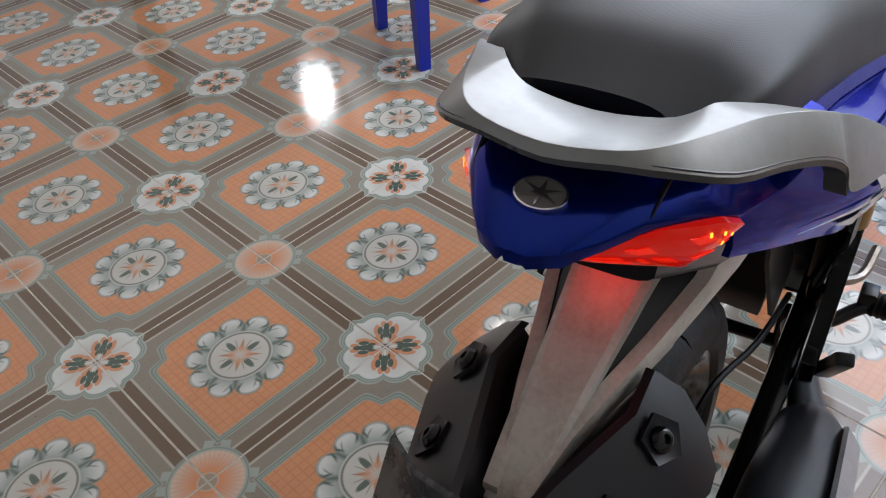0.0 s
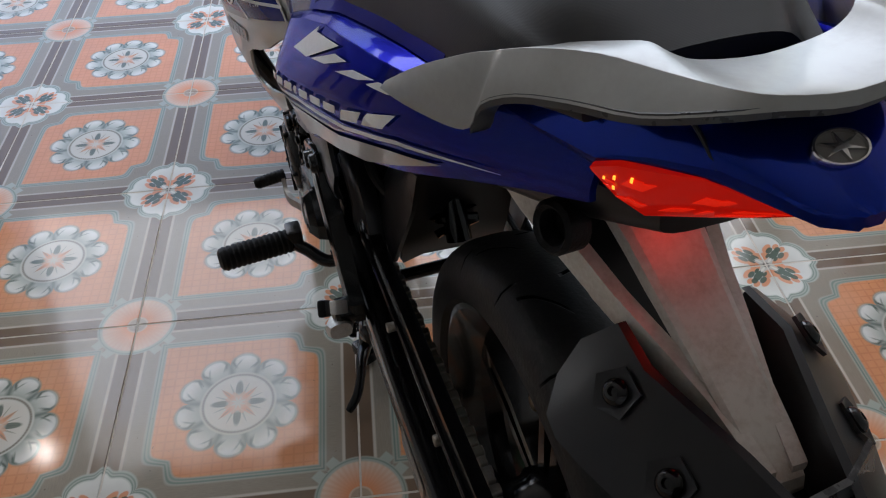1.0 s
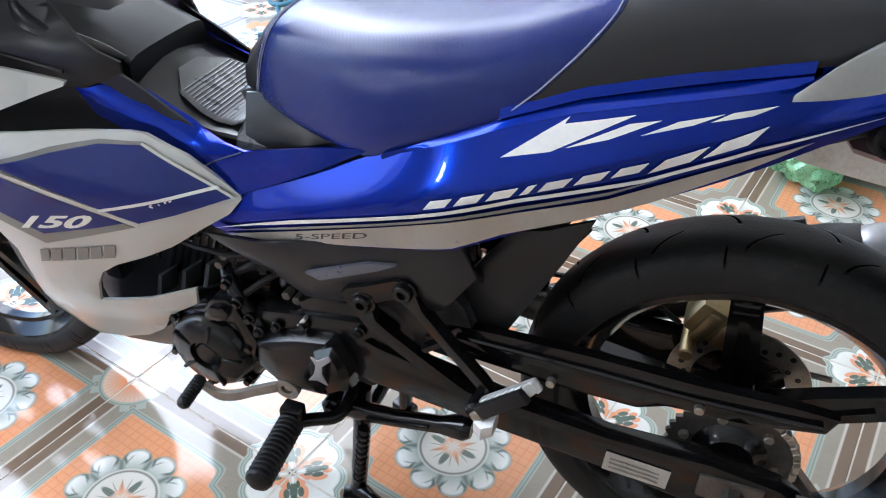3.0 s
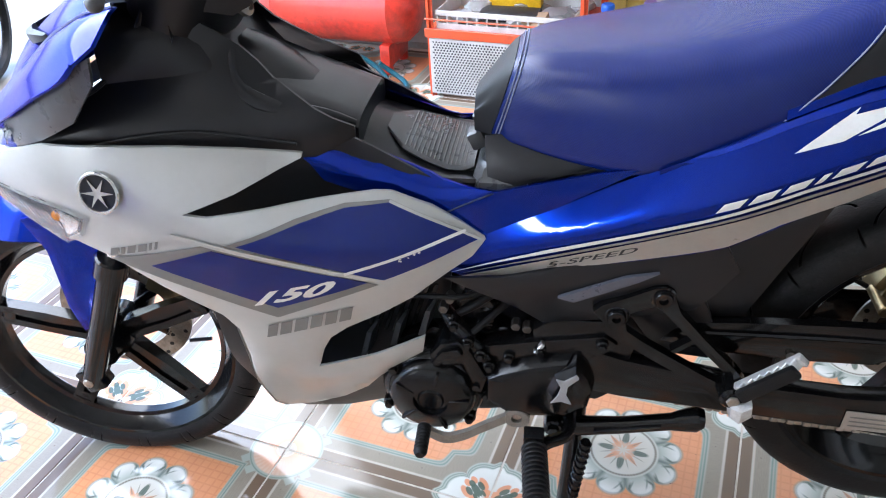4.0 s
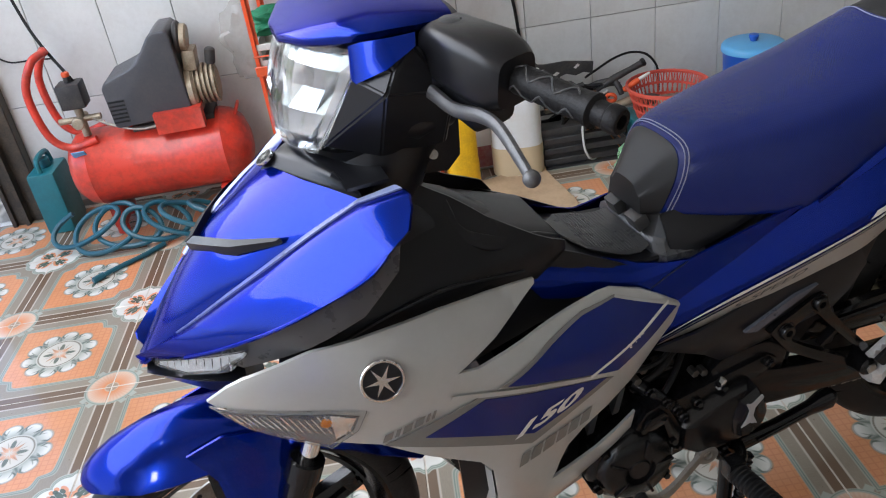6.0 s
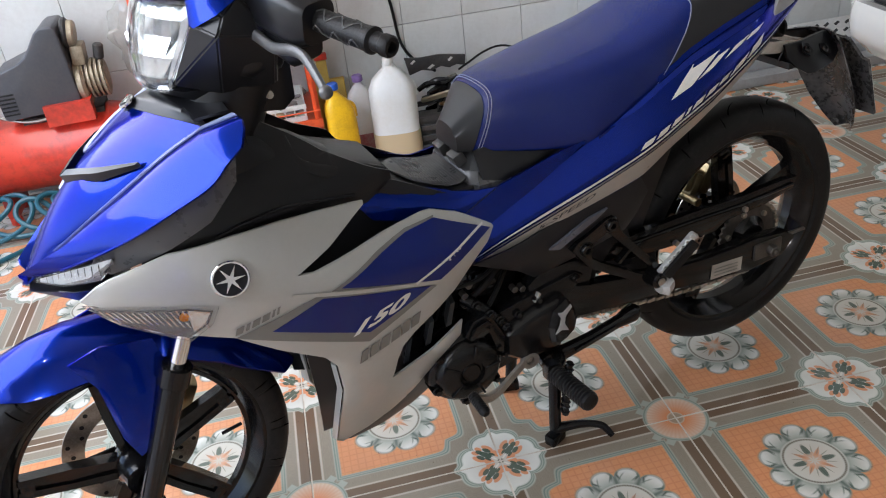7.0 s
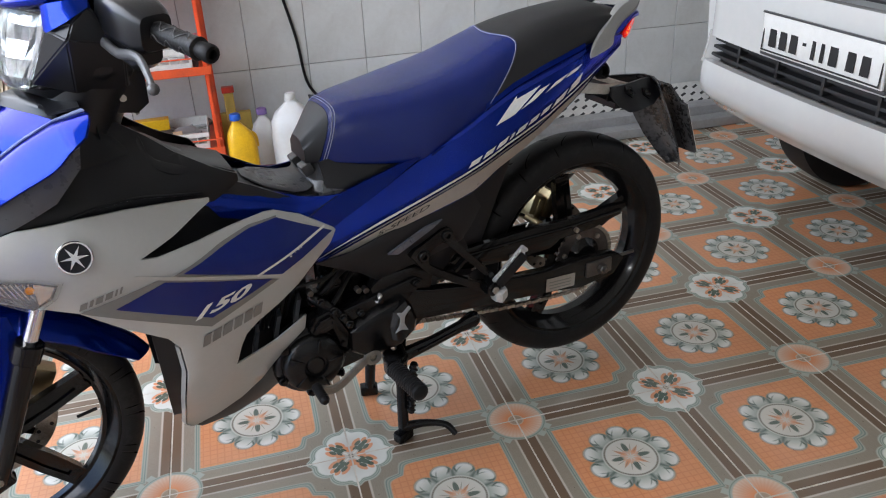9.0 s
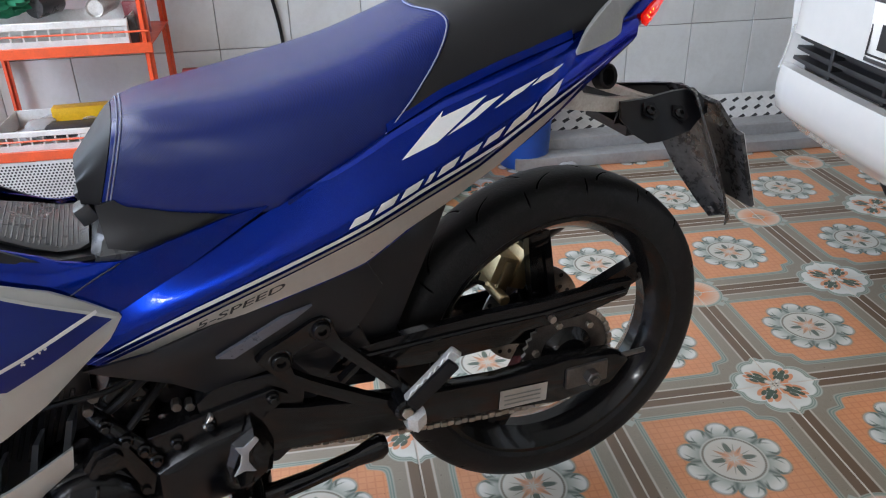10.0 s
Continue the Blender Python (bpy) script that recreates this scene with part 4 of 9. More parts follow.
# --- rear bracket, splash guard and flap ---
spine = []
for x, w, z in ((-0.030, 0.030, 0.766), (-0.060, 0.027, 0.755), (-0.100, 0.0232, 0.738), (-0.150, 0.0192, 0.718), (-0.200, 0.0155, 0.698), (-0.210, 0.0148, 0.692), (-0.2125, 0.014, 0.684)):
    spine.append([(x, MID(-0.1) - w, z - 0.001), (x, MID(-0.1) - w * 0.8, z + 0.0015), (x, MID(-0.1) + w * 0.8, z + 0.0015), (x, MID(-0.1) + w, z - 0.001), (x + 0.003, MID(-0.1) + w, z - 0.012), (x + 0.003, MID(-0.1) - w, z - 0.012)])
part("bracket_spine", loft(spine), TRIM, bike, "off-white tail bracket with rusty end", angle=20)
ARM_Y = lerp_table([(-0.215, 0.0150), (-0.16, 0.0225), (0.015, 0.0675), (0.04, 0.0725)])
for s in (1, -1):
    part("bracket_arm", sheet([(0.036, 0.738), (0.024, 0.748), (-0.012, 0.760), (-0.024, 0.745), (-0.076, 0.729), (-0.120, 0.721), (-0.163, 0.711), (-0.185, 0.706), (-0.206, 0.700), (-0.209, 0.688), (-0.160, 0.695), (-0.080, 0.706), (-0.024, 0.720), (0.016, 0.731)], lambda x, z: ARM_Y(x) + s * MID(-0.1), 0.010, 0.001, s, edge=0.003, roll=0.002), TRIM, bike, "off-white bracket arm with rust specks")
    part("bracket_gusset", loft([[(x, MID(-0.1) + s * (ya - 0.001), za), (x, MID(-0.1) + s * yb, zb), (x, MID(-0.1) + s * (yb - 0.004), zb - 0.01), (x, MID(-0.1) + s * (ya - 0.006), za - 0.01)] for x, ya, za, yb, zb in ((-0.005, 0.060, 0.748, 0.031, 0.760), (-0.030, 0.055, 0.734, 0.029, 0.752), (-0.076, 0.043, 0.720, 0.0245, 0.735), (-0.120, 0.031, 0.711, 0.0208, 0.719), (-0.162, 0.0215, 0.704, 0.0175, 0.705))]), PLASTIC, bike)
    GUARD_Y = lambda x, z: 0.0685 + s * MID(-0.1) + 1.0 * (0.706 - z) - 0.34 * max(0.0, -0.133 - x) - 0.10 * max(0.0, x + 0.133)
    guard = part("splash_guard", sheet([(-0.084, 0.702), (-0.094, 0.721), (-0.133, 0.722), (-0.200, 0.720), (-0.250, 0.716), (-0.262, 0.700), (-0.240, 0.682), (-0.200, 0.671), (-0.110, 0.671), (-0.092, 0.684)], GUARD_Y, 0.006, 0, s, edge=0.004, roll=0.002), PLASTIC, bike, "matt black rear splash guard")
    part("guard_wall", loft([[(x, MID(-0.1) + s * y, z - 0.002), (x, MID(-0.1) + s * max(0.012, ARM_Y(x) - 0.004), 0.694), (x, MID(-0.1) + s * max(0.012, ARM_Y(x) - 0.004), 0.684), (x, MID(-0.1) + s * (y - 0.004), z - 0.012)] for x, y, z in ((-0.092, 0.050, 0.719), (-0.133, 0.0525, 0.721), (-0.200, 0.0318, 0.719), (-0.250, 0.0187, 0.715))]), PLASTIC, guard)
    for x, z in ((-0.133, 0.708), (-0.190, 0.694)):
        y = GUARD_Y(x, z)
        at = pose(x, s * y, z, -45 * s, 0, s * 14)
        part("bolt_recess", moved(lathe([(0.0165, 0.0002), (0.0165, 0.0030), (0.0120, 0.0012), (0.0, 0.0010)], 5), at), PLASTIC, guard)
        part("bolt", moved(lathe([(0, 0), (0.0085, 0), (0.0085, 0.003), (0.0065, 0.0055), (0.0045, 0.0065), (0.003, 0.0065), (0.003, 0.004), (0, 0.004)], 16), at), GLOSS_BLACK, guard, "button-head bolt")
part("guard_bridge", loft([[(x, -w + MID(-0.1), z), (x, w + MID(-0.1), z), (x, w + MID(-0.1), z - 0.014), (x, -w + MID(-0.1), z - 0.014)] for x, w, z in ((-0.10, 0.058, 0.685), (-0.18, 0.040, 0.676), (-0.225, 0.034, 0.676), (-0.270, 0.030, 0.690))]), PLASTIC, bike)
flap_secs = []
for x, z, w in ((-0.215, 0.715, 0.060), (-0.235, 0.66, 0.070), (-0.262, 0.60, 0.072), (-0.292, 0.545, 0.062), (-0.322, 0.495, 0.040), (-0.340, 0.466, 0.020)):
    flap_secs.append([(x, w, z), (x - 0.018, w * 0.5, z + 0.004), (x - 0.022, 0, z + 0.006), (x - 0.018, -w * 0.5, z + 0.004), (x, -w, z), (x + 0.004, -w, z), (x - 0.014, -w * 0.5, z + 0.004), (x - 0.018, 0, z + 0.006), (x - 0.014, w * 0.5, z + 0.004), (x + 0.004, w, z)])
FLAP = material("smeared_black_plastic", (0.020, 0.020, 0.022), 0.28, dirt=(0.16, 0.16, 0.16), dirt_amount=0.75, dirt_scale=11, rough_var=0.2)
part("mud_flap", loft(flap_secs), FLAP, bike, "smeared glossy black mud flap", angle=60)
part("plate_holder", loft([[(x, -w + MID(-0.1), z), (x, w + MID(-0.1), z), (x + 0.006, w + MID(-0.1), z - 0.003), (x + 0.006, -w + MID(-0.1), z - 0.003)] for x, z, w in ((-0.275, 0.70, 0.050), (-0.297, 0.658, 0.072), (-0.299, 0.655, 0.087), (-0.322, 0.590, 0.087), (-0.345, 0.524, 0.087))]), FLAP, bike, "smeared black plate backing")

rear_plate = part("number_plate", loft([[(x, -0.085 + MID(-0.1), z), (x, 0.085 + MID(-0.1), z), (x + 0.002, 0.085 + MID(-0.1), z - 0.001), (x + 0.002, -0.085 + MID(-0.1), z - 0.001)] for x, z in ((-0.302, 0.655), (-0.325, 0.590), (-0.348, 0.525))]), WHITE_FILM, bike, "scratched white number plate")
for row, (xr, zr) in enumerate(((-0.3105, 0.640), (-0.3315, 0.580))):
    for k in range(4):
        y = MID(-0.1) - 0.055 + k * 0.036
        part("plate_bar", loft([[(xr - dx - 0.0016, y - 0.010, zr - dz), (xr - dx - 0.0016, y + 0.010, zr - dz), (xr - dx + 0.001, y + 0.010, zr - dz), (xr - dx + 0.001, y - 0.010, zr - dz)] for dx, dz in ((0, 0), (0.0142, 0.040))]), GREY_FILM, rear_plate)

# --- step-through tunnel and blue flank panels ---
def tunnel_ring(x, w, edge_z, ridge_z, low):
    """A cross-section of the step-through cover: a soft ridge in the middle, falling to its edges."""
    top = [(-w, edge_z), (-w * 0.97, edge_z + 0.004), (-w * 0.55, edge_z + 0.72 * (ridge_z - edge_z)), (-w * 0.18, ridge_z), (w * 0.18, ridge_z), (w * 0.55, edge_z + 0.72 * (ridge_z - edge_z)), (w * 0.97, edge_z + 0.004), (w, edge_z)]
    return [(x, y, z) for y, z in top] + [(x, w * 0.9, low), (x, -w * 0.9, low)]


TUN = [(0.965, 0.092, 0.770, 0.812, 0.70), (0.930, 0.092, 0.745, 0.796, 0.69), (0.900, 0.090, 0.724, 0.774, 0.68), (0.870, 0.088, 0.705, 0.752, 0.66), (0.840, 0.086, 0.693, 0.730, 0.65),
       (0.805, 0.085, 0.681, 0.704, 0.64), (0.765, 0.086, 0.669, 0.684, 0.63), (0.730, 0.088, 0.658, 0.668, 0.62), (0.690, 0.090, 0.648, 0.652, 0.615), (0.655, 0.088, 0.646, 0.648, 0.61), (0.630, 0.086, 0.648, 0.650, 0.61)]
part("tunnel_cover", loft([tunnel_ring(*r) for r in TUN]), PLASTIC, bike, "matt black step-through cover", angle=26)
TRAY = [(0.776, 0.022, 0.6905), (0.750, 0.058, 0.680), (0.715, 0.070, 0.667), (0.690, 0.072, 0.658), (0.668, 0.070, 0.656), (0.655, 0.066, 0.660)]
tray = part("tread_tray", loft([[(x, -w, z - 0.002), (x, -w * 0.92, z + 0.001), (x, w * 0.92, z + 0.001), (x, w, z - 0.002), (x, w * 0.9, z - 0.010), (x, -w * 0.9, z - 0.010)] for x, w, z in TRAY]), GREY_PLASTIC, bike, "ribbed grey tread tray")
for k in range(16):
    x = 0.664 + k * 0.0056
    w = float(np.interp(x, [r[0] for r in TRAY[::-1]], [r[1] for r in TRAY[::-1]])) * 0.90
    z = float(np.interp(x, [r[0] for r in TRAY[::-1]], [r[2] for r in TRAY[::-1]])) + 0.0014
    part("tread_rib", loft([[(x, -w, z - 0.0012), (x, w, z - 0.0012), (x - 0.0026, w, z - 0.0012), (x - 0.0026, -w, z - 0.0012)], [(x - 0.0006, -w, z), (x - 0.0006, w, z), (x - 0.0020, w, z), (x - 0.0020, -w, z)]]), GREY_PLASTIC, tray, smooth=False)


def flank_y(x, z):
    """The blue flank below the step-through: steep, with a shoulder that turns inwards at the top."""
    shoulder = lerp_table([(0.42, 0.75), (0.64, 0.650), (0.70, 0.640), (0.79, 0.672), (0.88, 0.706)])(x)
    up = z - shoulder
    bend = (up + math.sqrt(up * up + 0.00002)) / 2
    return lerp_table([(0.42, 0.138), (0.5, 0.132), (0.6, 0.122), (0.7, 0.113), (0.9, 0.108)])(x) - 1.05 * bend


both("flank_panel", [(0.886, 0.700), (0.876, 0.716), (0.848, 0.715), (0.768, 0.686), (0.692, 0.656), (0.655, 0.652), (0.62, 0.652), (0.503, 0.688), (0.445, 0.700), (0.552, 0.634), (0.648, 0.582), (0.70, 0.612), (0.760, 0.636), (0.805, 0.642), (0.845, 0.655), (0.862, 0.680)],
     flank_y, BLUE, bike, "metallic blue flank under the saddle", roll=0.0, step=0.014)
part("flank_seam", tube([(0.694, flank_y(0.694, 0.612) + 0.0006, 0.612), (0.66, flank_y(0.66, 0.632) + 0.0006, 0.632), (0.625, flank_y(0.625, 0.650) + 0.0006, 0.650)], 0.0009, 5, 3), PLASTIC, bike)
both("seat_trim", [(0.640, 0.704), (0.634, 0.645), (0.60, 0.650), (0.50, 0.682), (0.447, 0.696), (0.50, 0.706), (0.60, 0.712)], lambda x, z: lerp_table([(0.44, 0.128), (0.55, 0.113), (0.62, 0.100), (0.65, 0.094)])(x) - 0.45 * max(0.0, z - 0.655), PLASTIC, bike, "black trim below the saddle")
latch = part("seat_latch", loft([[(f, -w * 0.8, z), (f, w * 0.8, z), (f - 0.010, w, z), (0.585, w + 0.004, z), (0.585, -w - 0.004, z), (f - 0.010, -w, z)] for z, f, w in ((0.640, 0.656, 0.100), (0.652, 0.655, 0.097), (0.664, 0.650, 0.082), (0.668, 0.645, 0.078), (0.690, 0.636, 0.073), (0.708, 0.630, 0.070))]), GREY_PLASTIC, bike, "grey moulded seat latch", angle=30)
for y, w in ((-0.030, 0.016), (0.030, 0.016)):
    part("latch_rib", moved(box(-0.010, 0.012, -w, w, -0.012, 0.012, 0.004), pose(0.652, y, 0.684, 0, 24, 0)), GREY_PLASTIC, latch)
part("latch_slot", box(0.630, 0.648, -0.012, 0.012, 0.668, 0.696, 0.002, 1), PLASTIC, latch)

for s in (1, -1):
    part("seam_liner", sheet([(0.695, 0.545), (0.650, 0.610), (0.556, 0.662), (0.45, 0.726), (0.36, 0.768), (0.35, 0.735), (0.45, 0.672), (0.554, 0.610), (0.640, 0.556)], lambda x, z: min(tail_y(x, z), 0.125) - 0.024, 0.003, 0, s, edge=0.002), PLASTIC, bike)

# --- front fairing flanks ---
BELLY_GREY = material("dark_grey_satin_paint", (0.045, 0.043, 0.040), 0.34, spec=0.4, dirt=(0.065, 0.06, 0.055), dirt_amount=0.4)


def skin_strip(line, s):
    """The turned-in front face of the lower fairing."""
    return loft([[(x + 0.001, s * (fair_y(x, z) - 0.002), z), (x + 0.006, s * (fair_y(x, z) - 0.016), z), (x - 0.004, s * (fair_y(x, z) - 0.036), z), (x - 0.008, s * (fair_y(x, z) - 0.034), z)] for x, z in line])


UPPER = [(1.288, 0.697), (1.262, 0.717), (1.243, 0.725), (1.164, 0.743), (1.079, 0.741), (1.008, 0.733), (0.936, 0.720), (0.899, 0.712), (0.862, 0.704), (0.863, 0.699), (0.887, 0.691), (0.939, 0.671),
         (0.965, 0.664), (1.0, 0.654), (0.973, 0.648), (0.902, 0.650), (0.864, 0.652), (0.804, 0.655), (0.774, 0.657), (0.753, 0.655), (0.703, 0.632), (0.639, 0.587), (0.636, 0.581), (0.653, 0.559),
         (0.689, 0.535), (0.733, 0.503), (0.777, 0.480), (0.822, 0.460), (0.848, 0.442), (0.861, 0.419), (0.874, 0.381), (0.795, 0.399), (0.722, 0.427), (0.728, 0.395), (0.764, 0.371), (0.797, 0.335),
         (0.823, 0.298), (0.867, 0.262), (0.920, 0.238), (0.968, 0.228), (0.980, 0.245), (0.975, 0.335), (0.965, 0.410), (0.968, 0.465), (0.985, 0.492), (1.052, 0.541), (1.109, 0.589), (1.147, 0.606), (1.212, 0.634)]
for s in (1, -1):
    fair = part("side_fairing", sheet(UPPER, fair_y, 0.005, 0, s, step=0.03, edge=0.005, roll=0.003), SILVER, bike, "silver-grey front side fairing with blue films")
    part("film", sheet([(1.108, 0.591), (0.970, 0.615), (0.772, 0.535), (0.909, 0.490)], fair_y, 0.0006, 0.0012, s, edge=0), GREY_FILM, fair, "dark grey border")
    part("film", sheet([(0.955, 0.612), (0.867, 0.637), (0.808, 0.648), (0.752, 0.648), (0.742, 0.640), (0.80, 0.560)], fair_y, 0.0006, 0.0010, s, edge=0), GREY_FILM, fair, "dark grey border")
    part("film", sheet([(0.939, 0.611), (0.865, 0.631), (0.808, 0.643), (0.752, 0.645), (0.645, 0.585), (0.715, 0.559), (0.766, 0.542), (0.809, 0.560)], fair_y, 0.0006, 0.0020, s, edge=0), BLUE_DECAL, fair, "dark blue film")
    part("film", sheet([(1.055, 0.582), (0.971, 0.606), (0.785, 0.541), (0.824, 0.529), (0.905, 0.508)], fair_y, 0.0006, 0.0020, s, edge=0), BLUE_DECAL, fair, "dark blue film")
    part("film", sheet(stroke((1.015, 0.630), (0.764, 0.5395), 0.0065), fair_y, 0.0006, 0.0028, s, edge=0), SILVER, fair)
    part("film", sheet(stroke((0.660, 0.599), (0.812, 0.5585), 0.0042), fair_y, 0.0006, 0.0034, s, edge=0), WHITE_FILM, fair, "thin white line")
    part("film", sheet(stroke((0.641, 0.585), (0.753, 0.6475), 0.0035), fair_y, 0.0006, 0.0034, s, edge=0), SILVER, fair)
    scuffs = random.Random(21)
    for k in range(9):
        x = 0.716 + 0.030 * scuffs.random()
        z = 0.566 + 0.40 * (0.746 - x) + 0.006 * scuffs.random()
        part("scuff", sheet(stroke((x, z), (x + 0.0012 + 0.003 * scuffs.random(), z + 0.004 * (scuffs.random() - 0.4)), 0.0012 + 0.0012 * scuffs.random()), fair_y, 0.0004, 0.0026, s, edge=0), WHITE_FILM, fair, "scratch through the film")
    plain_bars("brand_mark", [7, 8, 9, 8, 8, 8], (0.931, 0.453), (-0.116, 0.025), (-0.004, 0.022), 2.0, fair_y, GREY_FILM, fair, s, 0.0012, 0.02)
    plain_bars("brand_mark", [6, 3, 6, 6, 2, 2], (1.108, 0.595), (-0.068, 0.014), (-0.002, 0.011), 2.0, fair_y, GREY_FILM, fair, s, 0.0012, 0.04)
    emblem(fair, Matrix.Translation((1.093, s * (fair_y(1.093, 0.689) + 0.002), 0.689)) @ pose(0, 0, 0, -90 * s + s * 12, 0, 0), 0.027)
    # dark ducts behind the openings
    part("duct", sheet([(0.850, 0.735), (0.95, 0.715), (1.065, 0.668), (1.05, 0.605), (0.80, 0.610), (0.68, 0.600), (0.66, 0.630), (0.78, 0.700)], lambda x, z: 0.100 + 0.30 * max(0, x - 0.84), 0.004, 0, s, edge=0.003), PLASTIC, fair, "black air duct")
    for k, (x, z) in enumerate(((0.820, 0.396), (0.773, 0.418), (0.729, 0.442))):
        part("louvre", loft([[(x - 0.002, s * 0.104, z), (x - 0.010, s * 0.106, z + 0.002), (x - 0.016, s * 0.074, z + 0.002), (x - 0.010, s * 0.074, z)], [(x + 0.012, s * 0.104, z - 0.046), (x + 0.002, s * 0.106, z - 0.042), (x - 0.004, s * 0.074, z - 0.042), (x + 0.004, s * 0.074, z - 0.046)]]), GREY_PLASTIC, fair, "dark grey cooling blade", smooth=False)
    part("louvre_back", sheet([(0.975, 0.300), (0.955, 0.480), (0.870, 0.520), (0.740, 0.535), (0.690, 0.515), (0.700, 0.390), (0.750, 0.280), (0.880, 0.225), (0.960, 0.240)], flat(0.072), 0.004, 0, s, edge=0.003), PLASTIC, fair)
    part("inner_fairing", sheet([(0.985, 0.50), (1.010, 0.505), (1.006, 0.39), (1.000, 0.270), (0.960, 0.26), (0.92, 0.48)], lambda x, z: fair_y(x, z) - 0.022, 0.006, 0, s, edge=0.004), PLASTIC, fair)
    part("belly_panel", sheet([(0.966, 0.222), (0.920, 0.234), (0.867, 0.258), (0.823, 0.294), (0.797, 0.330), (0.764, 0.366), (0.728, 0.390), (0.712, 0.372), (0.735, 0.300), (0.765, 0.248), (0.812, 0.215), (0.880, 0.196), (0.950, 0.200)], lambda x, z: fair_y(x, z) - 0.012, 0.004, 0, s, edge=0.004), BELLY_GREY, fair, "dark grey belly panel")
    part("front_face", skin_strip([(0.968, 0.226), (0.982, 0.245), (0.977, 0.335), (0.967, 0.410), (0.970, 0.465)], s), SILVER, fair)
    # front indicator set into the fairing's lower edge
    ind = part("indicator", sheet([(1.287, 0.692), (1.229, 0.682), (1.160, 0.667), (1.118, 0.653), (1.132, 0.627), (1.167, 0.606), (1.208, 0.631), (1.250, 0.656)], fair_y, 0.004, 0.0050, s, edge=0.004, roll=0.003), CLEAR_LENS, bike, "clear front indicator lens")
    part("reflector", sheet([(1.282, 0.689), (1.229, 0.677), (1.160, 0.662), (1.127, 0.649), (1.138, 0.630), (1.168, 0.613), (1.208, 0.636), (1.250, 0.660)], fair_y, 0.001, 0.0004, s, edge=0), LAMP_BACK, ind)
    part("bulb", moved(lathe([(0, 0), (0.006, 0.001), (0.007, 0.004), (0.004, 0.006), (0, 0.0065)], 12), pose(1.166, s * (fair_y(1.166, 0.645) - 0.002), 0.650, -90 * s, 0, 0)), AMBER, ind, "amber bulb")
    for k in range(16):
        a = 1.268 - k * 0.0078
        part("flute", sheet(stroke((a, 0.682 - k * 0.0016), (a - 0.012, 0.667 - k * 0.0030), 0.0016), fair_y, 0.0006, 0.0018, s, edge=0), CHROME, ind)
    part("flute", sheet([(1.160, 0.660), (1.132, 0.648), (1.142, 0.632), (1.160, 0.622)], fair_y, 0.0006, 0.0016, s, edge=0), CHROME, ind, "bright end facet")
writing("lettering", "150", (0.936, 0.513), (-0.094, 0.0135), (-0.026, 0.025), fair_y, WHITE_FILM, bike, lift=0.0036, bold=0.035)
writing("lettering", "150", (0.842, 0.5265), (0.094, -0.0135), (-0.010, 0.025), fair_y, WHITE_FILM, bike, side=-1, lift=0.0036, bold=0.035)

# --- inner leg shield ---
SHIELD = [(1.205, 0.700), (1.13, 0.712), (0.98, 0.706), (0.90, 0.690), (0.85, 0.690), (0.80, 0.712), (0.800, 0.726), (0.845, 0.752), (0.90, 0.785), (0.945, 0.822), (1.03, 0.892), (1.062, 0.835), (1.105, 0.790), (1.19, 0.758)]


def shield_y(x, z):
    return lerp_table([(0.76, 0.085), (0.84, 0.112), (0.92, 0.124), (1.0, 0.148), (1.1, 0.170), (1.2, 0.176)])(x) - 0.85 * max(0.0, min(z, 0.815) - 0.745)


FAR_SHIELD = [(1.205, 0.712), (1.13, 0.738), (0.98, 0.742), (0.87, 0.720), (0.82, 0.712), (0.84, 0.742), (0.90, 0.776), (0.945, 0.812), (1.03, 0.880), (1.062, 0.835), (1.105, 0.790), (1.19, 0.758)]
part("leg_shield", sheet(SHIELD, shield_y, 0.004, 0, 1, edge=0.006), PLASTIC, bike, "matt black leg shield")
part("shield_rim", tube([(x, shield_y(x, z) + 0.002, z) for x, z in ((1.188, 0.757), (1.150, 0.771), (1.108, 0.789), (1.082, 0.812), (1.063, 0.836), (1.047, 0.862), (1.032, 0.888))], 0.0035, 8, 3), PLASTIC, bike, "rolled edge of the leg shield")
part("shield_crease", tube([(x, shield_y(x, z) + 0.001, z) for x, z in ((1.150, 0.722), (1.060, 0.738), (0.985, 0.738), (0.920, 0.722), (0.870, 0.712))], 0.0026, 8, 4), PLASTIC, bike)
part("leg_shield", sheet(FAR_SHIELD, shield_y, 0.004, 0, -1, edge=0.006), PLASTIC, bike, "matt black leg shield")
for s in (1,):
    part("pocket_lip", tube([(0.952, s * 0.070, 0.820), (0.944, s * 0.092, 0.782), (0.915, s * 0.105, 0.762), (0.870, s * 0.098, 0.748), (0.830, s * 0.088, 0.736), (0.802, s * 0.080, 0.724)], [0.004, 0.010, 0.012, 0.011, 0.008, 0.004], 10, 5, flat=0.7), PLASTIC, bike)
part("inner_pocket", loft([oval(0.80, 0, 0.705, 0.080, 0.020, 20, 4), oval(0.88, 0, 0.725, 0.085, 0.032, 20, 4), oval(0.94, 0, 0.742, 0.090, 0.040, 20, 4), oval(0.985, 0, 0.775, 0.100, 0.060, 20, 4), oval(1.02, 0, 0.80, 0.110, 0.070, 20, 4), oval(1.10, 0, 0.80, 0.13, 0.07, 20, 4)]), PLASTIC, bike)
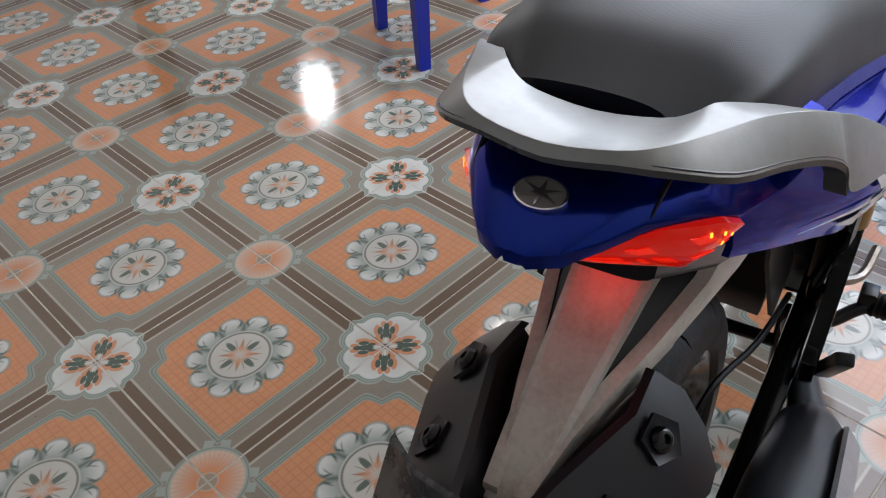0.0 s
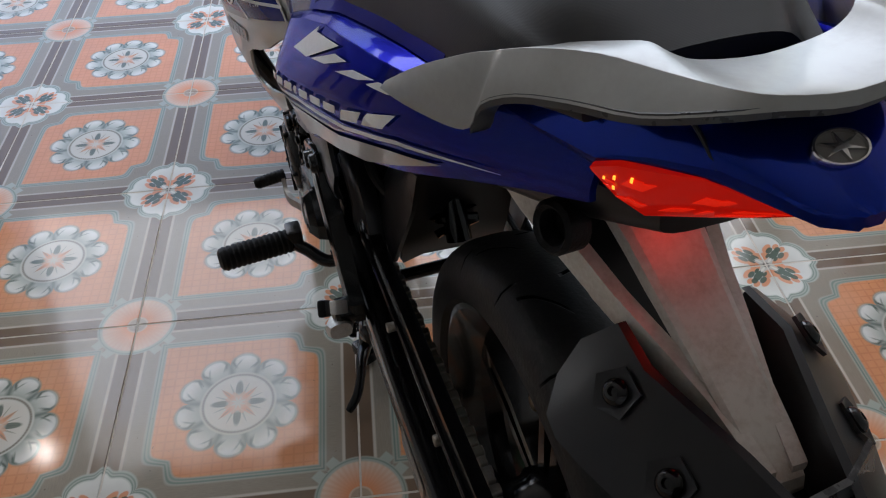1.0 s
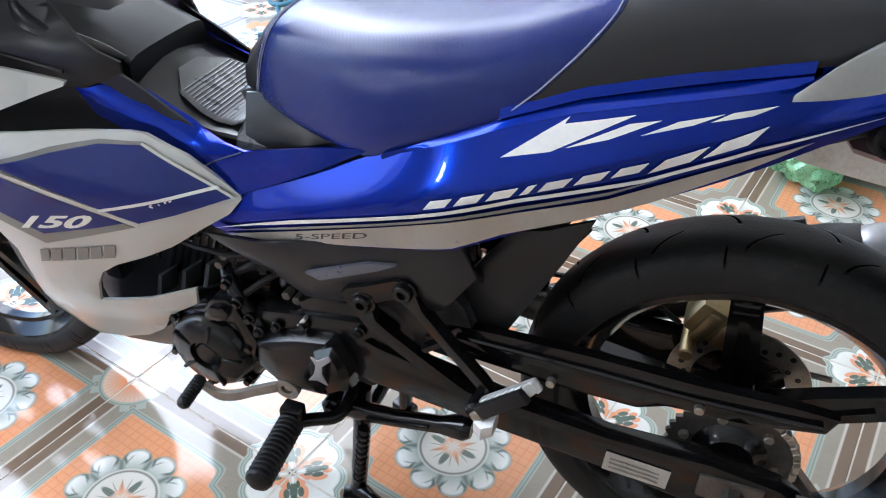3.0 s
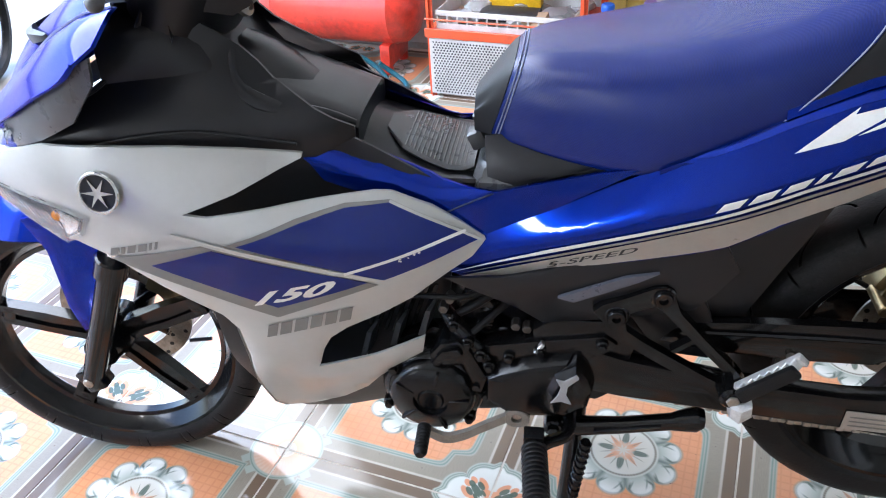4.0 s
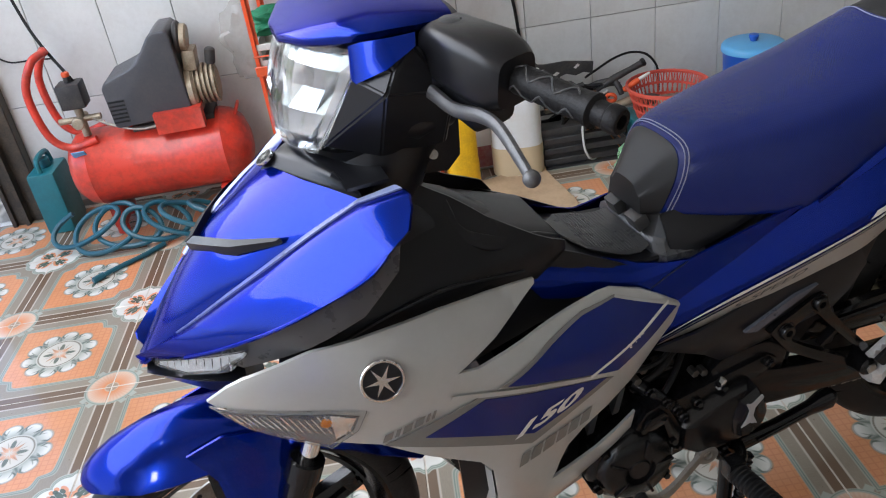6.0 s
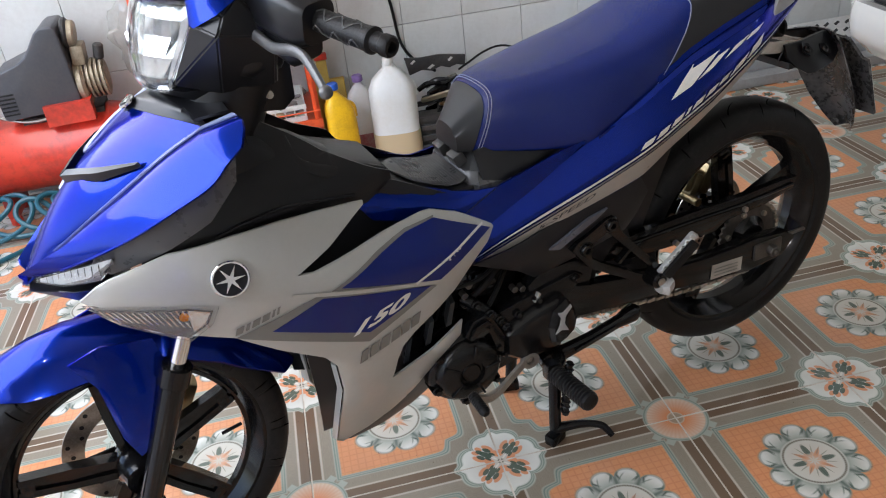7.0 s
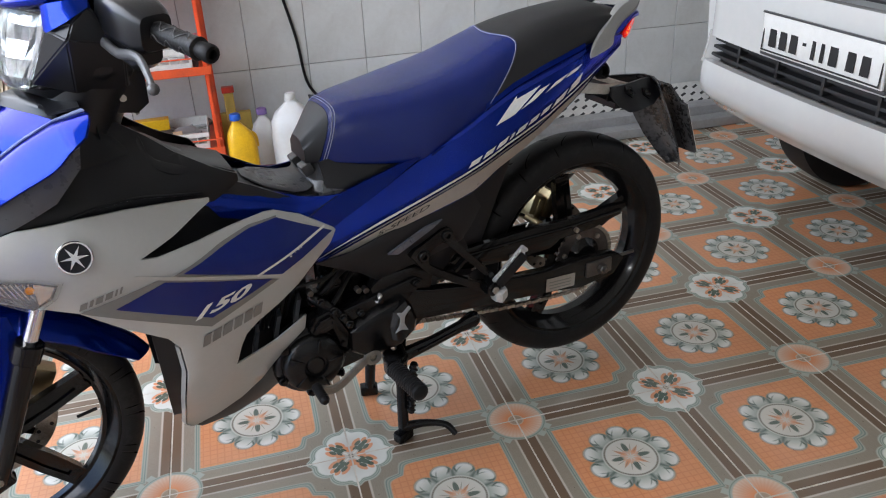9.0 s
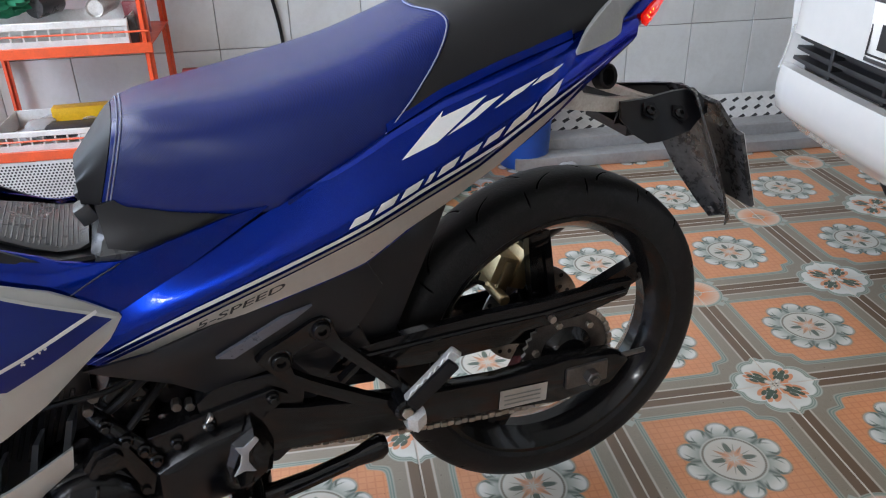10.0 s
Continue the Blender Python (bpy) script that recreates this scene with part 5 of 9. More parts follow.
part("key_boss", moved(lathe([(0.026, -0.012), (0.025, 0.004), (0.022, 0.010), (0.0175, 0.011), (0.016, 0.004), (0.012, 0.003), (0, 0.003)], 24), Matrix.Translation((0.962, 0.074, 0.790)) @ Vector((-0.55, 0.72, 0.42)).to_track_quat("Z", "Y").to_matrix().to_4x4()), PLASTIC, bike, "round black key switch surround")
part("ignition", moved(lathe([(0, 0), (0.020, 0), (0.021, 0.006), (0.016, 0.010), (0.013, 0.006), (0, 0.006)], 20), pose(0.948, 0.03, 0.862, 0, -65, 0)), STEEL, bike, "round key switch")
part("steering_neck", loft([oval(1.015, 0, 0.80, 0.10, 0.085, 20, 3), oval(1.01, 0, 0.84, 0.105, 0.08, 20, 3)]), PLASTIC, bike)
part("neck_column", moved(lathe([(0.062, 0), (0.066, 0.05), (0.070, 0.10), (0.078, 0.16)], 24), pose(1.055, 0, 0.79, 0, -22, 0) @ Matrix.Diagonal((1.0, 1.55, 1, 1))), PLASTIC, bike)

# --- nose cowl ---
ST = [  # station: centre, mid, crease, outer edge as (x, y, z)
    ((1.372, 0.0, 0.669), (1.370, 0.008, 0.672), (1.362, 0.018, 0.677), (1.345, 0.040, 0.690)),
    ((1.345, 0.0, 0.712), (1.341, 0.018, 0.709), (1.325, 0.037, 0.706), (1.292, 0.105, 0.724)),
    ((1.302, 0.0, 0.770), (1.298, 0.030, 0.764), (1.290, 0.059, 0.734), (1.240, 0.150, 0.752)),
    ((1.250, 0.0, 0.822), (1.246, 0.044, 0.816), (1.234, 0.088, 0.778), (1.186, 0.188, 0.782)),
    ((1.200, 0.0, 0.858), (1.194, 0.055, 0.854), (1.182, 0.112, 0.816), (1.134, 0.214, 0.812)),
    ((1.172, 0.0, 0.878), (1.160, 0.062, 0.874), (1.120, 0.139, 0.860), (1.086, 0.228, 0.837)),
    ((1.150, 0.0, 0.894), (1.116, 0.072, 0.893), (1.064, 0.149, 0.886), (1.062, 0.230, 0.858)),
]


def cowl_grid(cols, n=5):
    lines = [smooth_line([st[c] for st in ST], n) for c in cols]
    return lines


def skin(lines, thick=(0, 0, -0.004)):
    bm = bmesh.new()
    vs = [[bm.verts.new(p) for p in line] for line in lines]
    for a, b in zip(vs, vs[1:]):
        for i in range(len(a) - 1):
            bm.faces.new((a[i], a[i + 1], b[i + 1], b[i]))
    bmesh.ops.recalc_face_normals(bm, faces=bm.faces[:])
    res = bmesh.ops.extrude_face_region(bm, geom=bm.faces[:])
    bmesh.ops.translate(bm, vec=thick, verts=[v for v in res["geom"] if isinstance(v, bmesh.types.BMVert)])
    return bm


def between(a, b, f, bulge=0.0):
    return [p.lerp(q, f) + Vector((bulge, 0, bulge)) for p, q in zip(a, b)]


c0, c1, c2, c3 = cowl_grid((0, 1, 2, 3))
flip = lambda line: [Vector((p.x, -p.y, p.z)) for p in line]
full = [flip(c2), between(flip(c2), flip(c1), 0.5, 0.002), flip(c1), c0, c1, between(c1, c2, 0.5, 0.002), c2]
nose = part("nose_cowl", skin(full), BLUE, bike, "glossy metallic blue nose cowl", angle=50)
for s in (1, -1):
    a, b = (c2, c3) if s > 0 else (flip(c2), flip(c3))
    ext = [list(l) for l in (a, between(a, b, 0.2, 0.010), between(a, b, 0.45, 0.014), between(a, b, 0.75, 0.009), b)]
    ends = [Vector((1.030, s * 0.172, 0.902)), Vector((1.025, s * 0.184, 0.904)), Vector((1.023, s * 0.198, 0.903)), Vector((1.026, s * 0.212, 0.894)), Vector((1.036, s * 0.226, 0.876))]
    for l, e in zip(ext, ends):
        l.append(l[-1].lerp(e, 0.5))
        l.append(e)
    part("nose_wing", skin(ext, (-0.003, -s * 0.003, -0.002)), BLUE, nose, "blue cowl wing")
    edge_a = [p.lerp(q, -0.10) + Vector((0.001, 0, 0.0035)) for p, q in zip(ext[0][8:], ext[1][8:])]
    edge_b = [p.lerp(q, 0.95) + Vector((0.001, s * 0.001, 0.0025)) for p, q in zip(ext[0][8:], ext[1][8:])]
    part("wing_trim", skin([edge_a, [p.lerp(q, 0.5) + Vector((0.001, 0, 0.002)) for p, q in zip(edge_a, edge_b)], edge_b], (-0.001, 0, -0.002)), WING_TRIM, nose, "pale silver-blue accent strip")
    part("wing_trim", tube([p + Vector((0.001, s * 0.001, -0.001)) for p in ext[-1][4:-1:2]], 0.0024, 8, 2), BLUE, nose, "rolled lower edge of the wing")
    if s < 0:
        part("stripe", tube([Vector((p.x + 0.001, p.y, p.z + 0.001)) for p in flip(c1)[12::3]], 0.0042, 8, 2, flat=0.3), WING_TRIM, nose, "pale silver-blue ridge band")
    part("intake", loft([[(x0, s * y, z0), (x0 + 0.011, s * y, z0 - 0.007), (x0 + 0.007, s * y, z0 - 0.020), (x0 - 0.006, s * y, z0 - 0.016)] for x0, y, z0 in ((1.258, 0.002, 0.826), (1.236, 0.040, 0.836), (1.208, 0.078, 0.844))] + [[(1.160, s * 0.120, 0.853), (1.166, s * 0.120, 0.850), (1.164, s * 0.120, 0.844), (1.158, s * 0.120, 0.846)]]), PLASTIC, nose, "black air intake lip")
    part("cowl_flank", sheet([(1.252, 0.744), (1.240, 0.753), (1.186, 0.784), (1.134, 0.814), (1.092, 0.838), (1.066, 0.852), (1.046, 0.862), (1.052, 0.830), (1.096, 0.780), (1.158, 0.748), (1.240, 0.712), (1.262, 0.722)],
                             lambda x, z: soft_table([(1.04, 0.226), (1.1, 0.216), (1.16, 0.200), (1.2, 0.176), (1.25, 0.142), (1.28, 0.112)])(x) - 0.03 * (0.78 - z), 0.005, 0, s, edge=0.003), GREY_PLASTIC, bike, "dark grey cowl flank")
    drl = part("position_lamp", loft([[(1.344, s * 0.044, 0.694), (1.348, s * 0.042, 0.684), (1.330, s * 0.046, 0.680), (1.328, s * 0.050, 0.692)], [(1.306, s * 0.092, 0.714), (1.312, s * 0.090, 0.690), (1.292, s * 0.086, 0.682), (1.290, s * 0.090, 0.712)], [(1.268, s * 0.132, 0.732), (1.274, s * 0.130, 0.706), (1.256, s * 0.124, 0.698), (1.252, s * 0.128, 0.730)], [(1.236, s * 0.158, 0.744), (1.238, s * 0.158, 0.736), (1.230, s * 0.152, 0.732), (1.228, s * 0.152, 0.742)]]), CLEAR_LENS, bike, "clear position lamp lens")
    part("reflector", loft([[(1.338, s * 0.045, 0.690), (1.339, s * 0.044, 0.685), (1.330, s * 0.046, 0.682)], [(1.301, s * 0.088, 0.710), (1.306, s * 0.087, 0.692), (1.292, s * 0.085, 0.686)], [(1.263, s * 0.127, 0.728), (1.268, s * 0.126, 0.709), (1.255, s * 0.122, 0.701)], [(1.233, s * 0.153, 0.741), (1.235, s * 0.153, 0.737), (1.230, s * 0.151, 0.734)]]), DRL_BACK, drl)
    for k in range(9):
        f = 0.15 + k * 0.09
        part("flute", rod((1.344 - 0.108 * f, s * (0.043 + 0.115 * f), 0.695 + 0.048 * f - 0.004), (1.344 - 0.104 * f, s * (0.042 + 0.113 * f), 0.690 + 0.040 * f - 0.012), 0.0008, 6), CHROME, drl)
part("chin", loft([[(1.362, -0.03, 0.668), (1.362, 0.03, 0.668), (1.34, 0.03, 0.655), (1.34, -0.03, 0.655)], [(1.30, -0.09, 0.675), (1.30, 0.09, 0.675), (1.29, 0.08, 0.65), (1.29, -0.08, 0.65)], [(1.24, -0.14, 0.69), (1.24, 0.14, 0.69), (1.22, 0.12, 0.65), (1.22, -0.12, 0.65)]]), PLASTIC, bike)
top = [[Vector((1.158, y, 0.888 - abs(y) * 0.12)), Vector((1.143, y, 0.904 - abs(y) * 0.14)), Vector((1.115, y, 0.912 - abs(y) * 0.12)), Vector((1.075, y, 0.908 - abs(y) * 0.08)), Vector((1.03, y * 1.08, 0.902))] for y in (-0.135, -0.09, -0.045, 0, 0.045, 0.09, 0.135)]
for line in top:
    line[0].x -= abs(line[0].y) * 0.66
    line[1].x -= abs(line[1].y) * 0.60
    line[2].x -= abs(line[2].y) * 0.35
part("cowl_top", skin([smooth_line(l, 3) for l in top]), PLASTIC, bike, "black satin cowl top")
emblem(bike, look((1.148, 0.0, 0.9005), (1.09, 0.0, 0.80)), 0.013)

# --- handlebar head with lamp ---
head = part("handlebar_cover", loft([oval(0.905, 0, 1.005, 0.105, 0.045, 24, 3), oval(0.94, 0, 0.985, 0.140, 0.066, 24, 3.2), oval(0.985, 0, 0.982, 0.148, 0.070, 24, 3.2), oval(1.03, 0, 0.985, 0.138, 0.066, 24, 3), oval(1.042, 0, 0.985, 0.128, 0.060, 24, 3)]), PLASTIC, bike, "matt black handlebar cover")
LENS_SEC = [(0.9225, 1.094, 0.066, 1.121), (0.927, 1.091, 0.078, 1.126), (0.938, 1.087, 0.090, 1.130), (0.970, 1.072, 0.112, 1.127), (1.000, 1.060, 0.130, 1.120), (1.025, 1.049, 0.144, 1.110), (1.045, 1.041, 0.152, 1.099)]


def lens_ring(z, xo, yo, xc, shrink=1.0, back=0.0):
    """A level cut through the headlight: a bowed front from one outer edge to the other, closed behind."""
    out = []
    for k in range(-8, 9):
        f = k / 8
        out.append((xo + (xc - xo) * (1 - abs(f) ** 2.3) * shrink - back, yo * f * (0.94 if back else 1.0), z))
    return out + [(xo - 0.014 - back, yo * 0.96, z), (xo - 0.014 - back, -yo * 0.96, z)]


lens = part("headlight", loft([lens_ring(*r) for r in LENS_SEC]), CLEAR_LENS, bike, "clear faceted headlight lens")
bowl = []
for k, (z, xo, yo, xc) in enumerate(LENS_SEC):
    zz = 0.984 + (z - 0.984) * 0.90
    bowl.append([(x - (0.010 if k % 3 == 1 else 0.004) * (1 if i % 6 < 3 else 0.5), y, zz) for i, (x, y, _) in enumerate(lens_ring(zz, xo - 0.008, yo * 0.90, xc - 0.020))])
part("reflector", loft(bowl), REFLECTOR, lens, "bright faceted reflector", smooth=False)
part("bulb_shield", moved(lathe([(0.0, 0.016), (0.012, 0.014), (0.018, 0.006), (0.019, -0.004), (0.014, -0.004)], 20), pose(1.110, 0.0, 0.985, 0, 90, 0)), REFLECTOR, lens)
part("lens_rim", tube([(1.042, 0.152, 1.043), (1.050, 0.145, 1.022), (1.0735, 0.1125, 0.970), (1.0885, 0.0905, 0.938), (1.096, 0.072, 0.923), (1.123, 0.0, 0.921), (1.096, -0.072, 0.923), (1.0885, -0.0905, 0.938), (1.0735, -0.1125, 0.970), (1.050, -0.145, 1.022), (1.042, -0.152, 1.043)], 0.0018, 6, 3), CLEAR_LENS, lens)
for s in (1, -1):
    a, b, c = Vector((1.050, s * 0.147, 1.021)), Vector((1.026, s * 0.184, 1.008)), Vector((1.087, s * 0.094, 0.935))
    d, e, f, g = Vector((1.028, s * 0.112, 0.914)), Vector((0.990, s * 0.176, 1.050)), Vector((0.950, s * 0.168, 0.990)), Vector((0.952, s * 0.112, 0.912))
    tmp = bmesh.new()
    h, i_ = Vector((1.040, s * 0.154, 1.046)), Vector((1.013, s * 0.180, 1.031))
    va = {k: tmp.verts.new(v) for k, v in dict(a=a, b=b, c=c, d=d, e=e, f=f, g=g, h=h, i=i_).items()}
    for poly in ("hai", "abi", "acb", "bcd", "bdgf", "bfe", "ibe", "hie"):
        tmp.faces.new([va[q] for q in poly])
    bmesh.ops.recalc_face_normals(tmp, faces=tmp.faces[:])
    solid = bmesh.ops.extrude_face_region(tmp, geom=tmp.faces[:])
    bmesh.ops.translate(tmp, vec=(-0.006, -s * 0.008, 0), verts=[v for v in solid["geom"] if isinstance(v, bmesh.types.BMVert)])
    bmesh.ops.bevel(tmp, geom=[q for q in tmp.edges if q.calc_face_angle(0) > 0.2], offset=0.0022, segments=2, affect="EDGES", clamp_overlap=True)
    part("lamp_cheek", tmp, PLASTIC, bike, "faceted black cheek beside the headlight", angle=24)
part("brow", loft([oval(0.930, 0, 1.056, 0.130, 0.014, 24, 2.6), oval(0.975, 0, 1.064, 0.158, 0.020, 24, 2.6), oval(1.02, 0, 1.066, 0.160, 0.021, 24, 2.6), oval(1.055, 0, 1.061, 0.138, 0.018, 24, 2.6), oval(1.085, 0, 1.054, 0.095, 0.012, 24, 2.6), oval(1.104, 0, 1.048, 0.040, 0.006, 24, 2.6)]), BLUE, bike, "metallic blue headlight brow")
for s in (1, -1):
    part("brow_cheek", loft([[(0.985, s * 0.176, 1.062), (0.988, s * 0.182, 1.050), (0.984, s * 0.172, 1.046)], [(1.012, s * 0.176, 1.062), (1.020, s * 0.184, 1.034), (1.008, s * 0.168, 1.036)], [(1.040, s * 0.156, 1.058), (1.049, s * 0.158, 1.018), (1.034, s * 0.146, 1.030)], [(1.048, s * 0.146, 1.054), (1.052, s * 0.150, 1.022), (1.042, s * 0.140, 1.034)]]), BLUE, bike)
    grip_in, grip_out = Vector((0.912, s * 0.228, 1.017)), Vector((0.862, s * 0.343, 0.996))
    ax = (grip_out - grip_in).normalized()
    box_m = Matrix.Translation((0.930, s * 0.196, 1.022)) @ ax.to_track_quat("X", "Z").to_matrix().to_4x4()
    housing = part("switch_box", loft([oval(-0.062, 0, 0.006, 0.026, 0.022, 20, 4), oval(-0.050, 0, 0.006, 0.032, 0.030, 20, 4), oval(0.020, 0, 0.004, 0.036, 0.034, 20, 4), oval(0.040, 0, 0.0, 0.032, 0.032, 20, 4), oval(0.052, 0, 0.0, 0.026, 0.026, 20, 4)]), PLASTIC, bike, "black switch housing", box_m)
    part("switch_underside", moved(loft([oval(-0.050, 0, -0.030, 0.022, 0.022, 16, 4), oval(0.015, 0, -0.036, 0.024, 0.030, 16, 4), oval(0.035, 0, -0.032, 0.018, 0.020, 16, 4)]), Matrix()), PLASTIC, housing)
    part("switch_button", box(-0.020, 0.0, 0.026, 0.040, -0.022, -0.008, 0.003), GREY_PLASTIC, housing)
    part("switch_button", box(0.010, 0.026, 0.024, 0.038, -0.030, -0.014, 0.003), GREY_PLASTIC, housing)
    part("cap_plug", moved(lathe([(0, 0.003), (0.010, 0.003), (0.013, 0.001), (0.013, -0.004)], 18), pose(-0.040, 0.0, 0.034)), GREY_PLASTIC, housing)
    prof = [(0, -0.004), (0.023, -0.004), (0.024, 0.004), (0.0185, 0.008)]
    for k in range(13):
        prof += [(0.0185, 0.012 + k * 0.0075), (0.0190, 0.0145 + k * 0.0075), (0.0190, 0.0165 + k * 0.0075)]
    prof += [(0.0195, 0.116), (0.021, 0.120), (0.021, 0.124), (0.0150, 0.127), (0.0150, 0.140), (0.017, 0.142), (0.017, 0.152), (0.0145, 0.155), (0.009, 0.155), (0.009, 0.145), (0, 0.145)]
    part("grip", moved(lathe([(r * 0.80, h * 0.96) for r, h in prof], 24), Matrix.Translation(grip_in - ax * 0.012) @ ax.to_track_quat("Z", "Y").to_matrix().to_4x4()), RUBBER, bike, "black rubber handgrip")
    turn_m = Matrix.Translation(grip_in - ax * 0.012) @ ax.to_track_quat("Z", "Y").to_matrix().to_4x4()
    for k in range(4):
        part("grip_tread", moved(tube([(0.0153 * math.cos(1.57 * k + 0.5 * abs((j % 4) - 2)), 0.0153 * math.sin(1.57 * k + 0.5 * abs((j % 4) - 2)), 0.018 + j * 0.008) for j in range(12)], 0.0012, 5, 2), turn_m), GREY_PLASTIC, bike)
    lever = part("lever", tube([(0.984, s * 0.150, 1.006), (0.972, s * 0.180, 0.993), (0.963, s * 0.205, 0.985), (0.949, s * 0.243, 0.987), (0.942, s * 0.270, 0.982), (0.941, s * 0.315, 0.965), (0.942, s * 0.334, 0.959)], [0.0075, 0.0066, 0.0064, 0.0062, 0.0058, 0.0050, 0.0046], 10, 6, flat=1.25), LEVER, bike, "worn grey alloy brake or clutch lever")
    b = bmesh.new()
    bmesh.ops.create_uvsphere(b, u_segments=16, v_segments=10, radius=0.0085, matrix=Matrix.Translation((0.942, s * 0.340, 0.958)))
    part("lever_ball", b, LEVER, lever)
    part("lever_perch", moved(box(-0.022, 0.022, -0.018, 0.018, -0.014, 0.014, 0.006), pose(0.976, s * 0.152, 1.008, 0, 15, s * -25)), PLASTIC, bike)
part("handlebar_skirt", loft([[(x, -w, t), (x, w, t), (x, w * 0.82, b), (x, -w * 0.82, b)] for x, w, t, b in ((0.918, 0.070, 0.930, 0.868), (0.940, 0.088, 0.930, 0.858), (0.985, 0.100, 0.926, 0.868), (1.035, 0.106, 0.922, 0.894), (1.075, 0.088, 0.922, 0.908), (1.100, 0.050, 0.922, 0.914))]), PLASTIC, bike)
part("skirt_bolt", moved(lathe([(0, 0), (0.006, 0), (0.006, 0.003), (0.003, 0.003), (0, 0.002)], 12), pose(0.960, 0.084, 0.889, -78, 0, 0)), STEEL, bike)

# --- fork, front guard ---
steer = 5.0
for s in (1, -1):
    part("fork_slider", join(rod((1.203, s * 0.088, 0.490), (1.318, s * 0.088, 0.235), 0.021, 18, 0.0185, 0.004), rod((1.199, s * 0.088, 0.500), (1.215, s * 0.088, 0.465), 0.026, 18, None, 0.003), moved(box(-0.020, 0.020, -0.016, 0.016, -0.025, 0.020, 0.006), pose(1.315, s * 0.084, 0.245, 0, 24, 0))), GLOSS_BLACK, bike, "gloss black fork slider")
    part("fork_stanchion", rod((1.150, s * 0.088, 0.600), (1.204, s * 0.088, 0.488), 0.0135, 16), CHROME, bike, "chromed fork tube")
gsec = []
for ang, w, lift, drop in ((53, 0.018, 0.034, 0.006), (55, 0.036, 0.039, 0.016), (59, 0.050, 0.042, 0.034), (65, 0.061, 0.043, 0.058), (74, 0.066, 0.041, 0.070), (84, 0.068, 0.040, 0.074), (98, 0.066, 0.036, 0.070), (116, 0.060, 0.034, 0.058), (134, 0.052, 0.031, 0.050), (144, 0.046, 0.030, 0.044), (154, 0.038, 0.040, 0.034), (160, 0.028, 0.046, 0.026)):
    R = 0.278 + lift
    a = radians(ang)
    rad = Vector((math.cos(a), 0, math.sin(a)))
    c = Vector((1.312, 0, 0.264))
    ring = []
    for k in range(9):
        f = -1 + k / 4
        ring.append(c + rad * (R - drop * abs(f) ** 2.4) + Vector((0, w * f, 0)))
    for k in range(9):
        f = 1 - k / 4
        ring.append(c + rad * (R - 0.004 - drop * abs(f) ** 2.4) + Vector((0, w * f * 0.96, 0)))
    gsec.append(ring)
mud = part("front_mudguard", loft(gsec), BLUE, bike, "glossy metallic blue front mudguard")
for s in (1, -1):
    part("mudguard_cheek", sheet([(1.350, 0.545), (1.322, 0.490), (1.314, 0.390), (1.298, 0.345), (1.262, 0.362), (1.232, 0.430), (1.214, 0.492), (1.222, 0.545), (1.300, 0.560)], lambda x, z: 0.070 + 0.10 * max(0.0, 0.52 - z) * (1 if z > 0.42 else 1.0), 0.004, 0, s, edge=0.004), BLUE, mud, "blue mudguard cheek over the fork")

